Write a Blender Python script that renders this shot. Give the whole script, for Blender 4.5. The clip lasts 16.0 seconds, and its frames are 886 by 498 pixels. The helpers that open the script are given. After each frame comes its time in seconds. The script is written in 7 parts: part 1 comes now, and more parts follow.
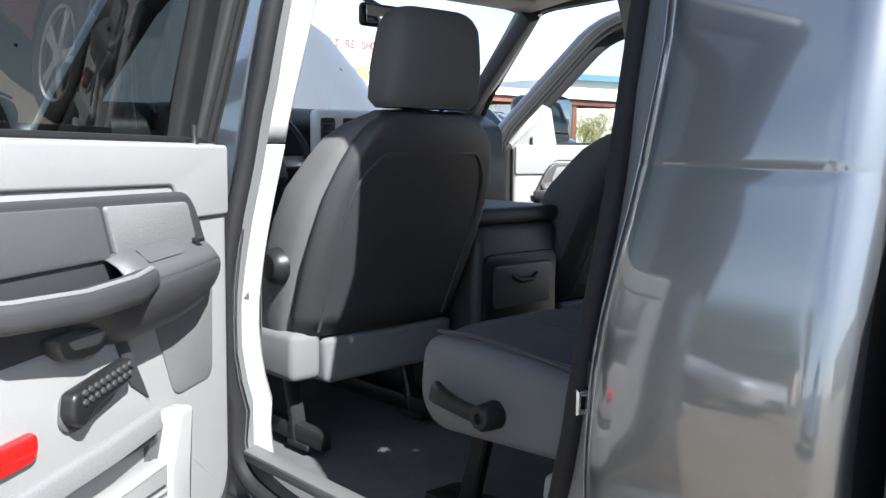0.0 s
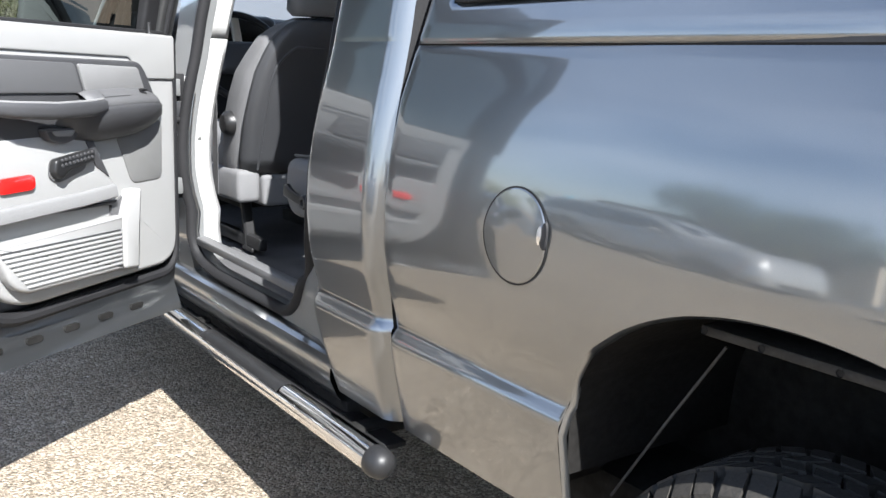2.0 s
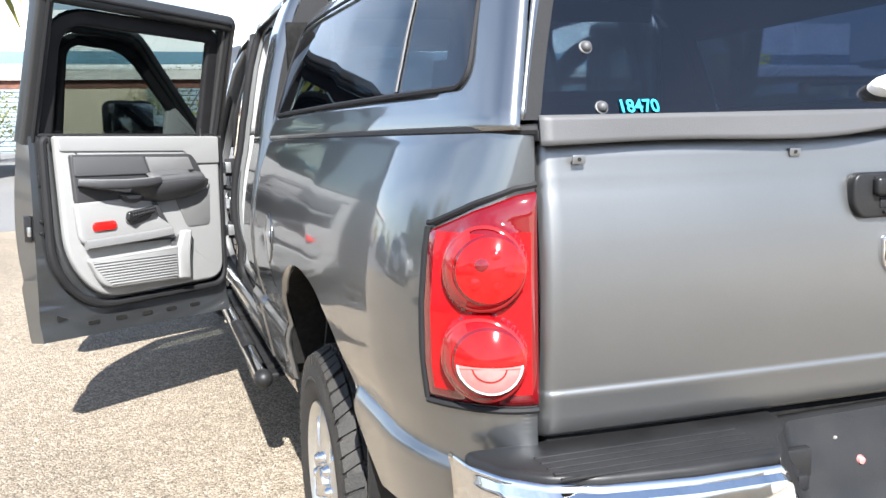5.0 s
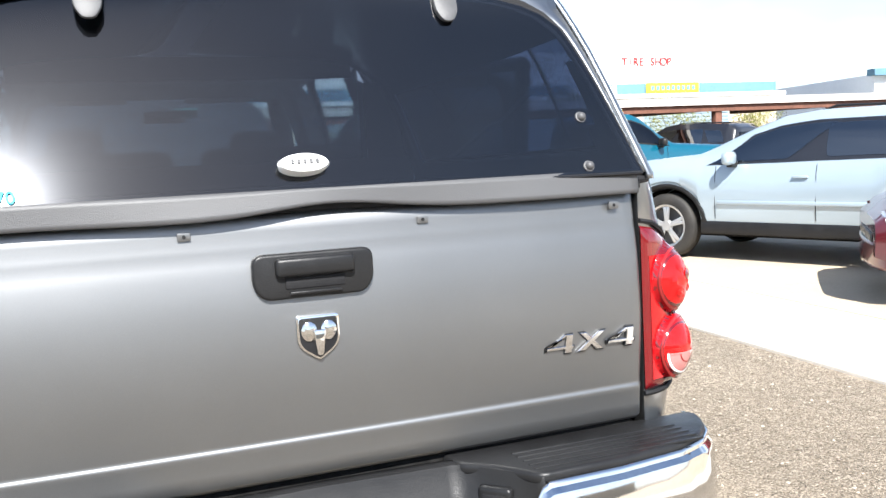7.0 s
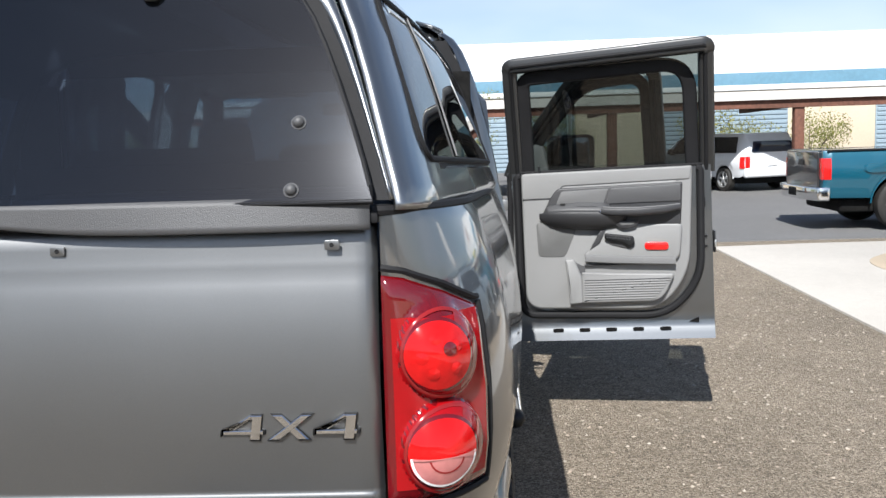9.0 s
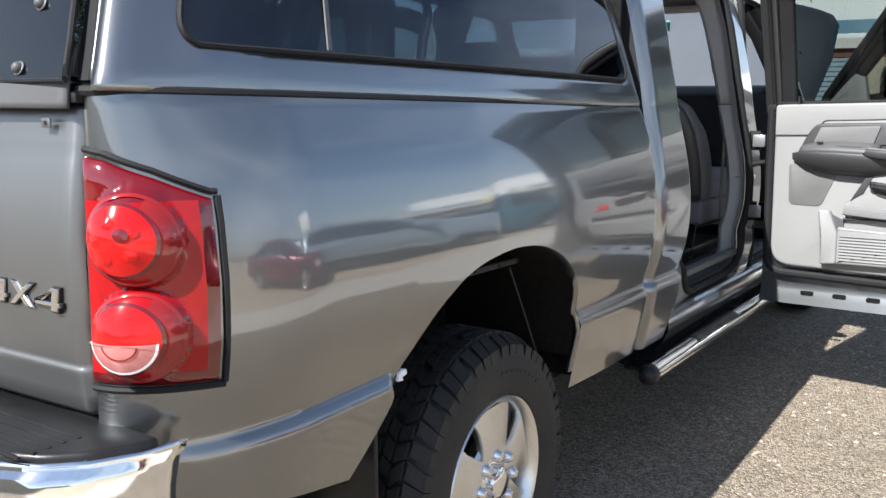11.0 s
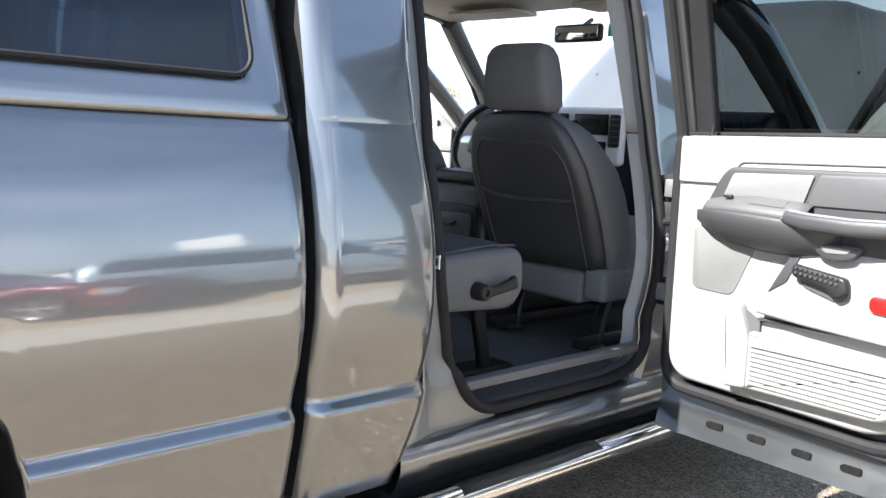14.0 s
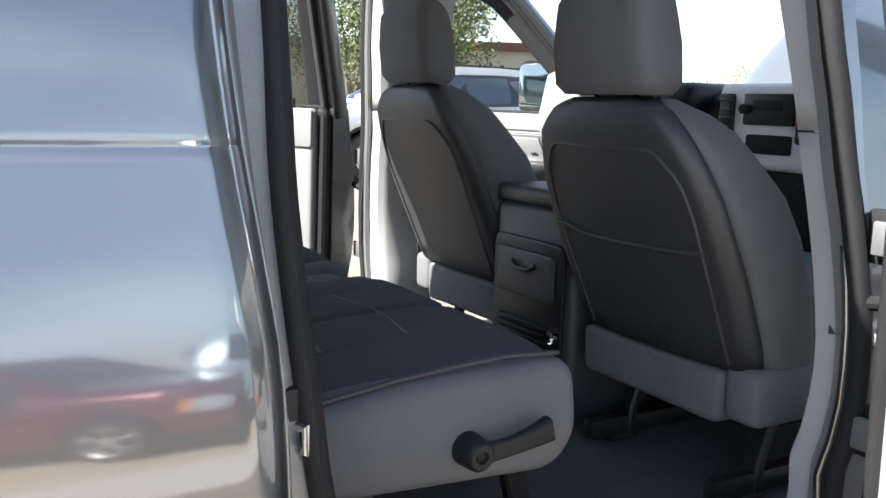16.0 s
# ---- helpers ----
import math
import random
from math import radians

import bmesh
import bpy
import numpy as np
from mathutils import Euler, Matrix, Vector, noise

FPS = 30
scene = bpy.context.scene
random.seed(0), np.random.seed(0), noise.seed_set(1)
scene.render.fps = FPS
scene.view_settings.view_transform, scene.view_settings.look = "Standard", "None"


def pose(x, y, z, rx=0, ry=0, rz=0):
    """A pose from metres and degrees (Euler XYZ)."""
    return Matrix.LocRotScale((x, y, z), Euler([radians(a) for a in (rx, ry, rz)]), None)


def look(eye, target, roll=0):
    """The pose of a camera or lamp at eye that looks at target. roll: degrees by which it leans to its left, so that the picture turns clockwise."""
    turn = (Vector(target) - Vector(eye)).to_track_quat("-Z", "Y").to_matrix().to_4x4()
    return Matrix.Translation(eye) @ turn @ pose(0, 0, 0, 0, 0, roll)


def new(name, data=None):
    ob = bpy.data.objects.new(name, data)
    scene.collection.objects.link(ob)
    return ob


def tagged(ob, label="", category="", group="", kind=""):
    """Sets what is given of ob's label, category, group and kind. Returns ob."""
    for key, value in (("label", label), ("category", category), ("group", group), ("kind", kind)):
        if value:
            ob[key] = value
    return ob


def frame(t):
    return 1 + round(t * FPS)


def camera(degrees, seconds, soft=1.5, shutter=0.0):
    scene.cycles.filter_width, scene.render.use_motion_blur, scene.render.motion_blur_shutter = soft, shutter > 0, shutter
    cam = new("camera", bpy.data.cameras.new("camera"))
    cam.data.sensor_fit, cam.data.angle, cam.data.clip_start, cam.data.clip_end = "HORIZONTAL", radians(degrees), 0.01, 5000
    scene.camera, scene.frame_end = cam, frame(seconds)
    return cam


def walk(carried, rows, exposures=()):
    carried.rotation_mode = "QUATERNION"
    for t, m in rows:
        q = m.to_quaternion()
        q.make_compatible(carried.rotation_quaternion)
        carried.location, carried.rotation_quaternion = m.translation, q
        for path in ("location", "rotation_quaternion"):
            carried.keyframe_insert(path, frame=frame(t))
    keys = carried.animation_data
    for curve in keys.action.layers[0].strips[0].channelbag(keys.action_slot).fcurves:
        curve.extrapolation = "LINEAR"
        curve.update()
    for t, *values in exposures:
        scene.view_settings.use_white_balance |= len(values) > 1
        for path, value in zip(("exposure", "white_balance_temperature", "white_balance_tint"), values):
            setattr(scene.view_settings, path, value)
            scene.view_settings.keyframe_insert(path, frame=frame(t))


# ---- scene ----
cam = camera(52.62, 16.0)
ROWS = [
    (0.0, pose(-1.882, 1.662, 1.350, 82.13, -1.49, -42.87)),
    (0.5, pose(-1.972, 1.400, 1.327, 80.06, -2.86, -44.09)),
    (1.0, pose(-1.987, 1.076, 1.321, 78.97, -2.40, -41.73)),
    (1.5, pose(-1.991, 0.737, 1.317, 77.98, -2.26, -38.49)),
    (2.0, pose(-1.959, 0.425, 1.309, 77.24, -2.53, -35.03)),
    (2.5, pose(-1.875, 0.141, 1.293, 78.46, -3.15, -31.47)),
    (3.0, pose(-1.826, -0.165, 1.289, 79.63, -3.86, -29.01)),
    (3.2, pose(-1.794, -0.286, 1.292, 79.92, -3.94, -27.94)),
    (5.3, pose(-1.288, -1.545, 1.425, 81.80, 1.32, -18.06)),
    (5.5, pose(-1.221, -1.627, 1.443, 82.03, 1.74, -18.74)),
    (6.0, pose(-0.976, -1.627, 1.425, 82.31, 2.55, -22.44)),
    (6.5, look((-0.748, -1.638, 1.433), (0.074, 0.167, 1.171), -2.22)),
    (7.0, look((-0.375, -1.674, 1.455), (0.337, 0.181, 1.226), -2.54)),
    (7.5, look((-0.020, -1.641, 1.467), (0.552, 0.266, 1.276), -1.81)),
    (8.0, look((0.323, -1.625, 1.455), (0.738, 0.314, 1.199), -2.74)),
    (8.5, look((0.645, -1.529, 1.453), (0.877, 0.437, 1.169), -2.55)),
    (9.0, look((0.930, -1.378, 1.460), (0.818, 0.606, 1.231), -1.76)),
    (9.5, look((1.244, -1.345, 1.473), (0.766, 0.579, 1.207), -0.60)),
    (9.7, look((1.353, -1.270, 1.453), (0.789, 0.630, 1.180), -0.26)),
    (11.8, pose(2.417, -0.571, 1.351, 78.84, -0.07, 41.64)),
    (12.0, pose(2.511, -0.466, 1.371, 78.72, -0.38, 43.09)),
    (12.5, pose(2.600, -0.137, 1.374, 79.19, -0.93, 44.14)),
    (13.0, pose(2.592, 0.199, 1.354, 80.81, -1.37, 44.35)),
    (13.5, pose(2.557, 0.573, 1.343, 81.57, -1.80, 44.96)),
    (14.0, pose(2.465, 0.935, 1.333, 81.53, -2.20, 46.30)),
    (14.5, pose(2.358, 1.278, 1.346, 81.03, -1.70, 49.19)),
    (15.0, pose(2.225, 1.555, 1.373, 80.30, -1.21, 52.57)),
    (15.5, pose(2.035, 1.805, 1.375, 80.05, -0.88, 55.94)),
    (16.0, pose(1.830, 2.041, 1.362, 80.07, -0.44, 60.09)),
]
EXPOSURES = [(0.0, 2.0, 5950, 10), (1.5, 2.08, 5950, 10), (2.5, 2.2, 6050, 10), (3.2, 2.2, 6050, 10), (5.5, 1.85, 6100, 10), (6.5, 1.70, 6150, 10), (7.5, 1.42, 6100, 10), (8.3, 1.08, 6100, 10), (9.0, 0.74, 6050, 10), (9.7, 0.62, 6050, 10),
             (11.8, 2.0, 6150, 10), (13.0, 2.25, 6200, 10), (14.5, 2.4, 6200, 10), (16.0, 2.4, 6200, 10)]
walk(cam, ROWS, EXPOSURES)

# ---- light ----
SUN_AZ, SUN_EL = radians(11.6), radians(44.5)      # from behind the tailgate, a little to the driver's side
to_sun = Vector((-math.sin(SUN_AZ) * math.cos(SUN_EL), -math.cos(SUN_AZ) * math.cos(SUN_EL), math.sin(SUN_EL)))
world = bpy.data.worlds.new("world")
world.use_nodes = True
scene.world = world
wn = world.node_tree.nodes
sky = wn.new("ShaderNodeTexSky")
sky.sky_type, sky.sun_disc = "NISHITA", False
sky.sun_elevation, sky.sun_rotation = SUN_EL, math.atan2(to_sun.x, to_sun.y)
sky.altitude, sky.dust_density, sky.air_density = 400, 0.9, 1.0
# thin white cloud veil, denser towards the horizon
wl = world.node_tree.links
tc = wn.new("ShaderNodeTexCoord")
mp = wn.new("ShaderNodeMapping")
mp.inputs["Scale"].default_value = (1.0, 1.0, 3.0)
cn = wn.new("ShaderNodeTexNoise")
cn.inputs["Scale"].default_value, cn.inputs["Detail"].default_value, cn.inputs["Roughness"].default_value = 2.2, 4, 0.5
cr = wn.new("ShaderNodeValToRGB")
cr.color_ramp.elements[0].position, cr.color_ramp.elements[1].position = 0.30, 0.80
mx = wn.new("ShaderNodeMixRGB")
mx.inputs["Color2"].default_value = (8.4, 9.0, 9.8, 1)
height, thin, veil = wn.new("ShaderNodeSeparateXYZ"), wn.new("ShaderNodeMapRange"), wn.new("ShaderNodeMath")
thin.inputs["From Min"].default_value, thin.inputs["From Max"].default_value = 0.05, 0.75
thin.inputs["To Min"].default_value, thin.inputs["To Max"].default_value = 1.0, 0.12
veil.operation = "MULTIPLY"
wl.new(tc.outputs["Generated"], mp.inputs["Vector"])
wl.new(mp.outputs["Vector"], cn.inputs["Vector"])
wl.new(cn.outputs["Fac"], cr.inputs["Fac"])
wl.new(tc.outputs["Generated"], height.inputs["Vector"])
wl.new(height.outputs["Z"], thin.inputs["Value"])
wl.new(cr.outputs["Color"], veil.inputs[0])
wl.new(thin.outputs["Result"], veil.inputs[1])
wl.new(veil.outputs[0], mx.inputs["Fac"])
wl.new(sky.outputs["Color"], mx.inputs["Color1"])
wl.new(mx.outputs["Color"], wn["Background"].inputs["Color"])
wn["Background"].inputs["Strength"].default_value = 0.072
sun = new("sun", bpy.data.lights.new("sun", "SUN"))
sun.data.energy, sun.data.angle, sun.data.color = 5.0, radians(0.53), (1.0, 0.95, 0.87)
sun.matrix_world = look(to_sun * 60, (0, 0, 0))

# ---- materials ----


def material(name, base, rough=0.5, metal=0.0, vary=0.08, scale=6.0, fine=60.0, bump=0.0, coat=0.0, alpha=None, trans=0.0, ior=1.45, tint=None, emit=0.0, spec=0.5, flake=0.0, rvary=0.0, coat_ior=1.5, coat_rough=0.045):
    m = bpy.data.materials.new(name)
    m.use_nodes = True
    n, l = m.node_tree.nodes, m.node_tree.links
    b = n["Principled BSDF"]
    b.inputs["Base Color"].default_value = (*base, 1)
    b.inputs["Roughness"].default_value, b.inputs["Metallic"].default_value = rough, metal
    b.inputs["Specular IOR Level"].default_value = spec
    if coat:
        b.inputs["Coat Weight"].default_value, b.inputs["Coat Roughness"].default_value, b.inputs["Coat IOR"].default_value = coat, coat_rough, coat_ior
    if trans:
        b.inputs["Transmission Weight"].default_value, b.inputs["IOR"].default_value = trans, ior
    if emit:
        b.inputs["Emission Color"].default_value, b.inputs["Emission Strength"].default_value = (*base, 1), emit
    co = n.new("ShaderNodeTexCoord")
    if vary or bump:
        n1, n2 = n.new("ShaderNodeTexNoise"), n.new("ShaderNodeTexNoise")
        n1.inputs["Scale"].default_value, n1.inputs["Detail"].default_value = scale, 4
        n2.inputs["Scale"].default_value, n2.inputs["Detail"].default_value = fine, 3
        for q in (n1, n2):
            l.new(co.outputs["Object"], q.inputs["Vector"])
        add = n.new("ShaderNodeMath")
        add.operation = "ADD"
        l.new(n1.outputs["Fac"], add.inputs[0])
        l.new(n2.outputs["Fac"], add.inputs[1])
        if vary:
            mr = n.new("ShaderNodeMapRange")
            mr.inputs["From Min"].default_value, mr.inputs["From Max"].default_value = 0.7, 1.3
            l.new(add.outputs[0], mr.inputs["Value"])
            mix = n.new("ShaderNodeMixRGB")
            lo, hi = (tuple(max(0, c * (1 - vary)) for c in base), tuple(min(1, c * (1 + vary)) for c in base)) if tint is None else (base, tint)
            mix.inputs["Color1"].default_value, mix.inputs["Color2"].default_value = (*lo, 1), (*hi, 1)
            l.new(mr.outputs["Result"], mix.inputs["Fac"])
            l.new(mix.outputs["Color"], b.inputs["Base Color"])
        if rvary:
            mr2 = n.new("ShaderNodeMapRange")
            mr2.inputs["From Min"].default_value, mr2.inputs["From Max"].default_value = 0.35, 0.7
            mr2.inputs["To Min"].default_value, mr2.inputs["To Max"].default_value = max(0, rough - rvary), rough + rvary
            l.new(n1.outputs["Fac"], mr2.inputs["Value"])
            l.new(mr2.outputs["Result"], b.inputs["Roughness"])
        if bump:
            bp = n.new("ShaderNodeBump")
            bp.inputs["Strength"].default_value, bp.inputs["Distance"].default_value = bump, 0.004
            l.new(n2.outputs["Fac"], bp.inputs["Height"])
            l.new(bp.outputs["Normal"], b.inputs["Normal"])
    return m


def tinted_glass(name, colour, rough=0.0, ior=1.5, dust=0.0, bloom=0.0):
    """Thin tinted glass: part of the light goes straight through, coloured; the rest is a glossy sheet with a little dust on it."""
    m = bpy.data.materials.new(name)
    m.use_nodes = True
    n, l = m.node_tree.nodes, m.node_tree.links
    n.remove(n["Principled BSDF"])
    tr, gl, mix = n.new("ShaderNodeBsdfTransparent"), n.new("ShaderNodeBsdfGlossy"), n.new("ShaderNodeMixShader")
    lw, pw, fr = n.new("ShaderNodeLayerWeight"), n.new("ShaderNodeMath"), n.new("ShaderNodeMapRange")
    tr.inputs["Color"].default_value = (*colour, 1)
    gl.inputs["Roughness"].default_value = rough
    lw.inputs["Blend"].default_value = 0.5
    pw.operation = "POWER"
    pw.inputs[1].default_value = 5.0
    fr.inputs["To Min"].default_value = ((ior - 1) / (ior + 1)) ** 2 * 1.6
    l.new(lw.outputs["Facing"], pw.inputs[0])
    l.new(pw.outputs[0], fr.inputs["Value"])
    l.new(fr.outputs["Result"], mix.inputs["Fac"])
    l.new(tr.outputs["BSDF"], mix.inputs[1])
    l.new(gl.outputs["BSDF"], mix.inputs[2])
    last = mix
    if dust:
        haze, film, top = n.new("ShaderNodeBsdfGlossy"), n.new("ShaderNodeBsdfDiffuse"), n.new("ShaderNodeMixShader")
        haze.inputs["Roughness"].default_value, haze.inputs["Color"].default_value = 0.16, (0.75, 0.78, 0.85, 1)
        film.inputs["Color"].default_value = (0.17, 0.25, 0.46, 1)
        both = n.new("ShaderNodeMixShader")
        both.inputs["Fac"].default_value = 0.45
        l.new(haze.outputs["BSDF"], both.inputs[1])
        l.new(film.outputs["BSDF"], both.inputs[2])
        top.inputs["Fac"].default_value = dust
        l.new(mix.outputs["Shader"], top.inputs[1])
        l.new(both.outputs["Shader"], top.inputs[2])
        last = top
    # bloom: translucent veil added as glare, so what lies behind looks washed out
    if bloom:
        veil, over = n.new("ShaderNodeBsdfTranslucent"), n.new("ShaderNodeMixShader")
        veil.inputs["Color"].default_value = (0.9, 0.9, 0.88, 1)
        over.inputs["Fac"].default_value = bloom
        l.new(last.outputs["Shader"], over.inputs[1])
        l.new(veil.outputs["BSDF"], over.inputs[2])
        last = over
    l.new(last.outputs["Shader"], n["Material Output"].inputs["Surface"])
    return m


PAINT = material("grey metallic paint", (0.142, 0.148, 0.153), 0.31, 0.9, 0.06, 2.0, 900.0, 0.0, coat=1.0, coat_ior=1.95, coat_rough=0.05)
# duller, paler than the body paint; on the hood it stands in for light
GATEPAINT = material("dull grey metallic paint", (0.195, 0.198, 0.199), 0.42, 0.9, 0.07, 3.0, 900.0, 0.0, coat=0.22, coat_ior=1.5, coat_rough=0.16)
SHELLPAINT = material("grey shell paint", (0.165, 0.172, 0.178), 0.32, 0.9, 0.06, 2.0, 900.0, 0.0, coat=1.0, coat_ior=2.0, coat_rough=0.05)
JAMB = material("jamb paint", (0.22, 0.225, 0.225), 0.4, 0.6, 0.1, 5.0, 300.0, 0.0, coat=0.5)
CHROME = material("chrome", (0.72, 0.72, 0.72), 0.07, 1.0, 0.05, 8.0, 120.0)
ALLOY = material("brushed alloy", (0.62, 0.62, 0.6), 0.28, 0.9, 0.08, 10.0, 200.0)
BLACKPL = material("black plastic", (0.012, 0.012, 0.0125), 0.42, 0.0, 0.25, 8.0, 400.0, 0.12, rvary=0.1, spec=0.28)
RUBBER = material("rubber seal", (0.010, 0.010, 0.011), 0.7, 0.0, 0.2, 12.0, 200.0, 0.1, spec=0.25)
TYRE = material("tyre rubber", (0.0165, 0.016, 0.0156), 0.66, 0.0, 0.3, 6.0, 160.0, 0.3, tint=(0.036, 0.033, 0.029), spec=0.3)
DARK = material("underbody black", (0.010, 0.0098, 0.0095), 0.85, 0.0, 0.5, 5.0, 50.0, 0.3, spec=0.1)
FLANGE = material("dusty flange paint", (0.045, 0.043, 0.041), 0.75, 0.1, 0.3, 6.0, 80.0, 0.3, spec=0.2)
LINER = material("dusty liner", (0.0095, 0.009, 0.0085), 0.87, 0.0, 0.4, 4.0, 60.0, 0.4, spec=0.1)
TRIM = material("light grey trim", (0.215, 0.215, 0.212), 0.5, 0.0, 0.04, 5.0, 500.0, 0.15)
# paler than the door trim: bounced light on the pillars is put into the tone
LITTRIM = material("lightened grey pillar trim", (0.32, 0.32, 0.315), 0.5, 0.0, 0.04, 5.0, 500.0, 0.12)
SILLTRIM = material("grey sill moulding", (0.085, 0.085, 0.086), 0.5, 0.0, 0.06, 5.0, 400.0, 0.12)
SURROUND = material("satin dark grey paint", (0.03, 0.0305, 0.031), 0.38, 0.3, 0.1, 4.0, 200.0, coat=0.3)
TRIMDARK = material("dark grey trim", (0.030, 0.030, 0.032), 0.5, 0.0, 0.06, 5.0, 500.0, 0.2)
GRILLE = material("speaker grille cloth", (0.105, 0.105, 0.103), 0.6, 0.0, 0.12, 8.0, 320.0, 0.4)
TRIMGREY = material("mid grey trim", (0.062, 0.062, 0.064), 0.5, 0.0, 0.06, 5.0, 500.0, 0.2)
TRIMMID = material("pale grey inset", (0.13, 0.13, 0.13), 0.7, 0.0, 0.08, 5.0, 300.0, 0.3)
CLOTH = material("grey seat cloth", (0.10, 0.10, 0.103), 0.85, 0.0, 0.10, 7.0, 420.0, 0.35)
VINYL = material("dark grey seat vinyl", (0.032, 0.033, 0.036), 0.45, 0.0, 0.08, 6.0, 380.0, 0.3)
DARKCLOTH = material("charcoal seat cloth", (0.042, 0.044, 0.048), 0.9, 0.0, 0.14, 7.0, 420.0, 0.4)
CARPET = material("grey carpet", (0.06, 0.06, 0.063), 0.95, 0.0, 0.25, 9.0, 240.0, 0.7)
HEADLINER = material("headliner", (0.5, 0.49, 0.47), 0.9, 0.0, 0.05, 6.0, 300.0, 0.2)
LENSMID = material("red lamp field", (0.27, 0.003, 0.005), 0.16, 0.0, 0.1, 9.0, 30.0, coat=0.2, spec=0.3)
LENSPINK = material("pinkish lamp lens", (0.24, 0.012, 0.012), 0.12, 0.1, 0.1, 20.0, 60.0, coat=0.7, spec=0.3)
LENS = material("red lamp lens", (0.11, 0.002, 0.004), 0.08, 0.0, 0.1, 9.0, 30.0, coat=1.0)
LENSDEEP = material("red lamp reflector", (0.50, 0.006, 0.006), 0.12, 0.0, 0.15, 20.0, 60.0, coat=0.35, spec=0.25)
LENSCLEAR = material("clear lamp lens", (0.55, 0.20, 0.19), 0.15, 0.2, 0.1, 30.0, 90.0, coat=1.0)
REDREF = material("red reflector", (0.62, 0.010, 0.008), 0.2, 0.0, 0.1, 40.0, 200.0, coat=0.6)
DARKGLASS = tinted_glass("dark tinted glass", (0.10, 0.13, 0.19), 0.010, 1.55, 0.004)
DOORGLASS = tinted_glass("privacy glass", (0.16, 0.185, 0.18))
FRONTGLASS = tinted_glass("lightly tinted glass", (0.62, 0.66, 0.64))
CLEARGLASS = tinted_glass("clear glass", (0.86, 0.9, 0.88))
# the veil on this pane is added glare that pales the view through it
SCREENGLASS = tinted_glass("hazed windscreen glass", (0.90, 0.93, 0.92), bloom=0.16)
SILVERPL = material("silver plastic", (0.74, 0.74, 0.73), 0.4, 0.0, 0.04, 8.0, 200.0)
WHITEPL = material("white plastic", (0.78, 0.78, 0.77), 0.35, 0.0, 0.04, 8.0, 200.0)
CYAN = material("cyan glass marker", (0.02, 0.45, 0.72), 0.6, 0.0, 0.1, 50.0, 200.0)

# ---- mesh helpers ----


def part(name, data, mat, parent=None, label="", smooth=True, sharp=35.0, thick=0.0):
    """One mesh object from a bmesh or (verts, faces), under a thing or a part."""
    me = bpy.data.meshes.new(name)
    if isinstance(data, tuple):
        me.from_pydata([tuple(v) for v in data[0]], [], data[1])
        bm = bmesh.new()
        bm.from_mesh(me)
    else:
        bm = data
    bmesh.ops.remove_doubles(bm, verts=bm.verts, dist=1e-5)
    bmesh.ops.recalc_face_normals(bm, faces=bm.faces)
    bm.to_mesh(me)
    bm.free()
    if smooth:
        me.polygons.foreach_set("use_smooth", [True] * len(me.polygons))
        me.set_sharp_from_angle(angle=radians(sharp))
    me.materials.append(mat)
    ob = new(name, me)
    if parent:
        ob.parent = parent
    if label:
        tagged(ob, label)
    if thick:
        so = ob.modifiers.new("thickness", "SOLIDIFY")
        so.thickness, so.offset = thick, 0.0
    return ob


def sheet(f, us, vs):
    """Grid surface from f(u, v) -> (x, y, z)."""
    nv = len(vs)
    verts = [f(u, v) for u in us for v in vs]
    faces = [(i * nv + j, i * nv + j + 1, (i + 1) * nv + j + 1, (i + 1) * nv + j) for i in range(len(us) - 1) for j in range(nv - 1)]
    return verts, faces


def join(*datas):
    verts, faces = [], []
    for v, f in datas:
        k = len(verts)
        verts += list(v)
        faces += [tuple(i + k for i in q) for q in f]
    return verts, faces


def moved(data, m):
    return [tuple(m @ Vector(v)) for v in data[0]], data[1]


def mirrored(data, s):
    return ([(s * x, y, z) for x, y, z in data[0]], data[1]) if s < 0 else data


def as_data(bm):
    bm.verts.index_update()
    d = ([tuple(v.co) for v in bm.verts], [tuple(v.index for v in f.verts) for f in bm.faces])
    bm.free()
    return d


def rbox(c, size, r=0.01, seg=2, taper=None):
    """Rounded box centred on c. taper: (fx, fy) scale of the top face."""
    bm = bmesh.new()
    bmesh.ops.create_cube(bm, size=1)
    for v in bm.verts:
        k = taper if taper and v.co.z > 0 else (1, 1)
        v.co = (v.co.x * size[0] * k[0], v.co.y * size[1] * k[1], v.co.z * size[2])
    if r:
        bmesh.ops.bevel(bm, geom=bm.edges[:], offset=min(r, 0.45 * min(size)), segments=seg, profile=0.5, affect="EDGES")
    for v in bm.verts:
        v.co += Vector(c)
    return as_data(bm)


def prism(pts, h0, h1, axis="x", r=0.0, seg=2):
    """Outline in the two other axes, from h0 to h1 along axis, with rounded rims."""
    bm = bmesh.new()
    put = {"x": lambda a, b, h: (h, a, b), "y": lambda a, b, h: (a, h, b), "z": lambda a, b, h: (a, b, h)}[axis]
    lo, hi = [bm.verts.new(put(a, b, h0)) for a, b in pts], [bm.verts.new(put(a, b, h1)) for a, b in pts]
    f0, f1 = bm.faces.new(lo), bm.faces.new(hi)
    for i in range(len(pts)):
        j = (i + 1) % len(pts)
        bm.faces.new((lo[i], lo[j], hi[j], hi[i]))
    bmesh.ops.recalc_face_normals(bm, faces=bm.faces)
    if r:
        bmesh.ops.bevel(bm, geom=list({e for f in (f0, f1) for e in f.edges}), offset=r, segments=seg, profile=0.5, affect="EDGES")
    return as_data(bm)


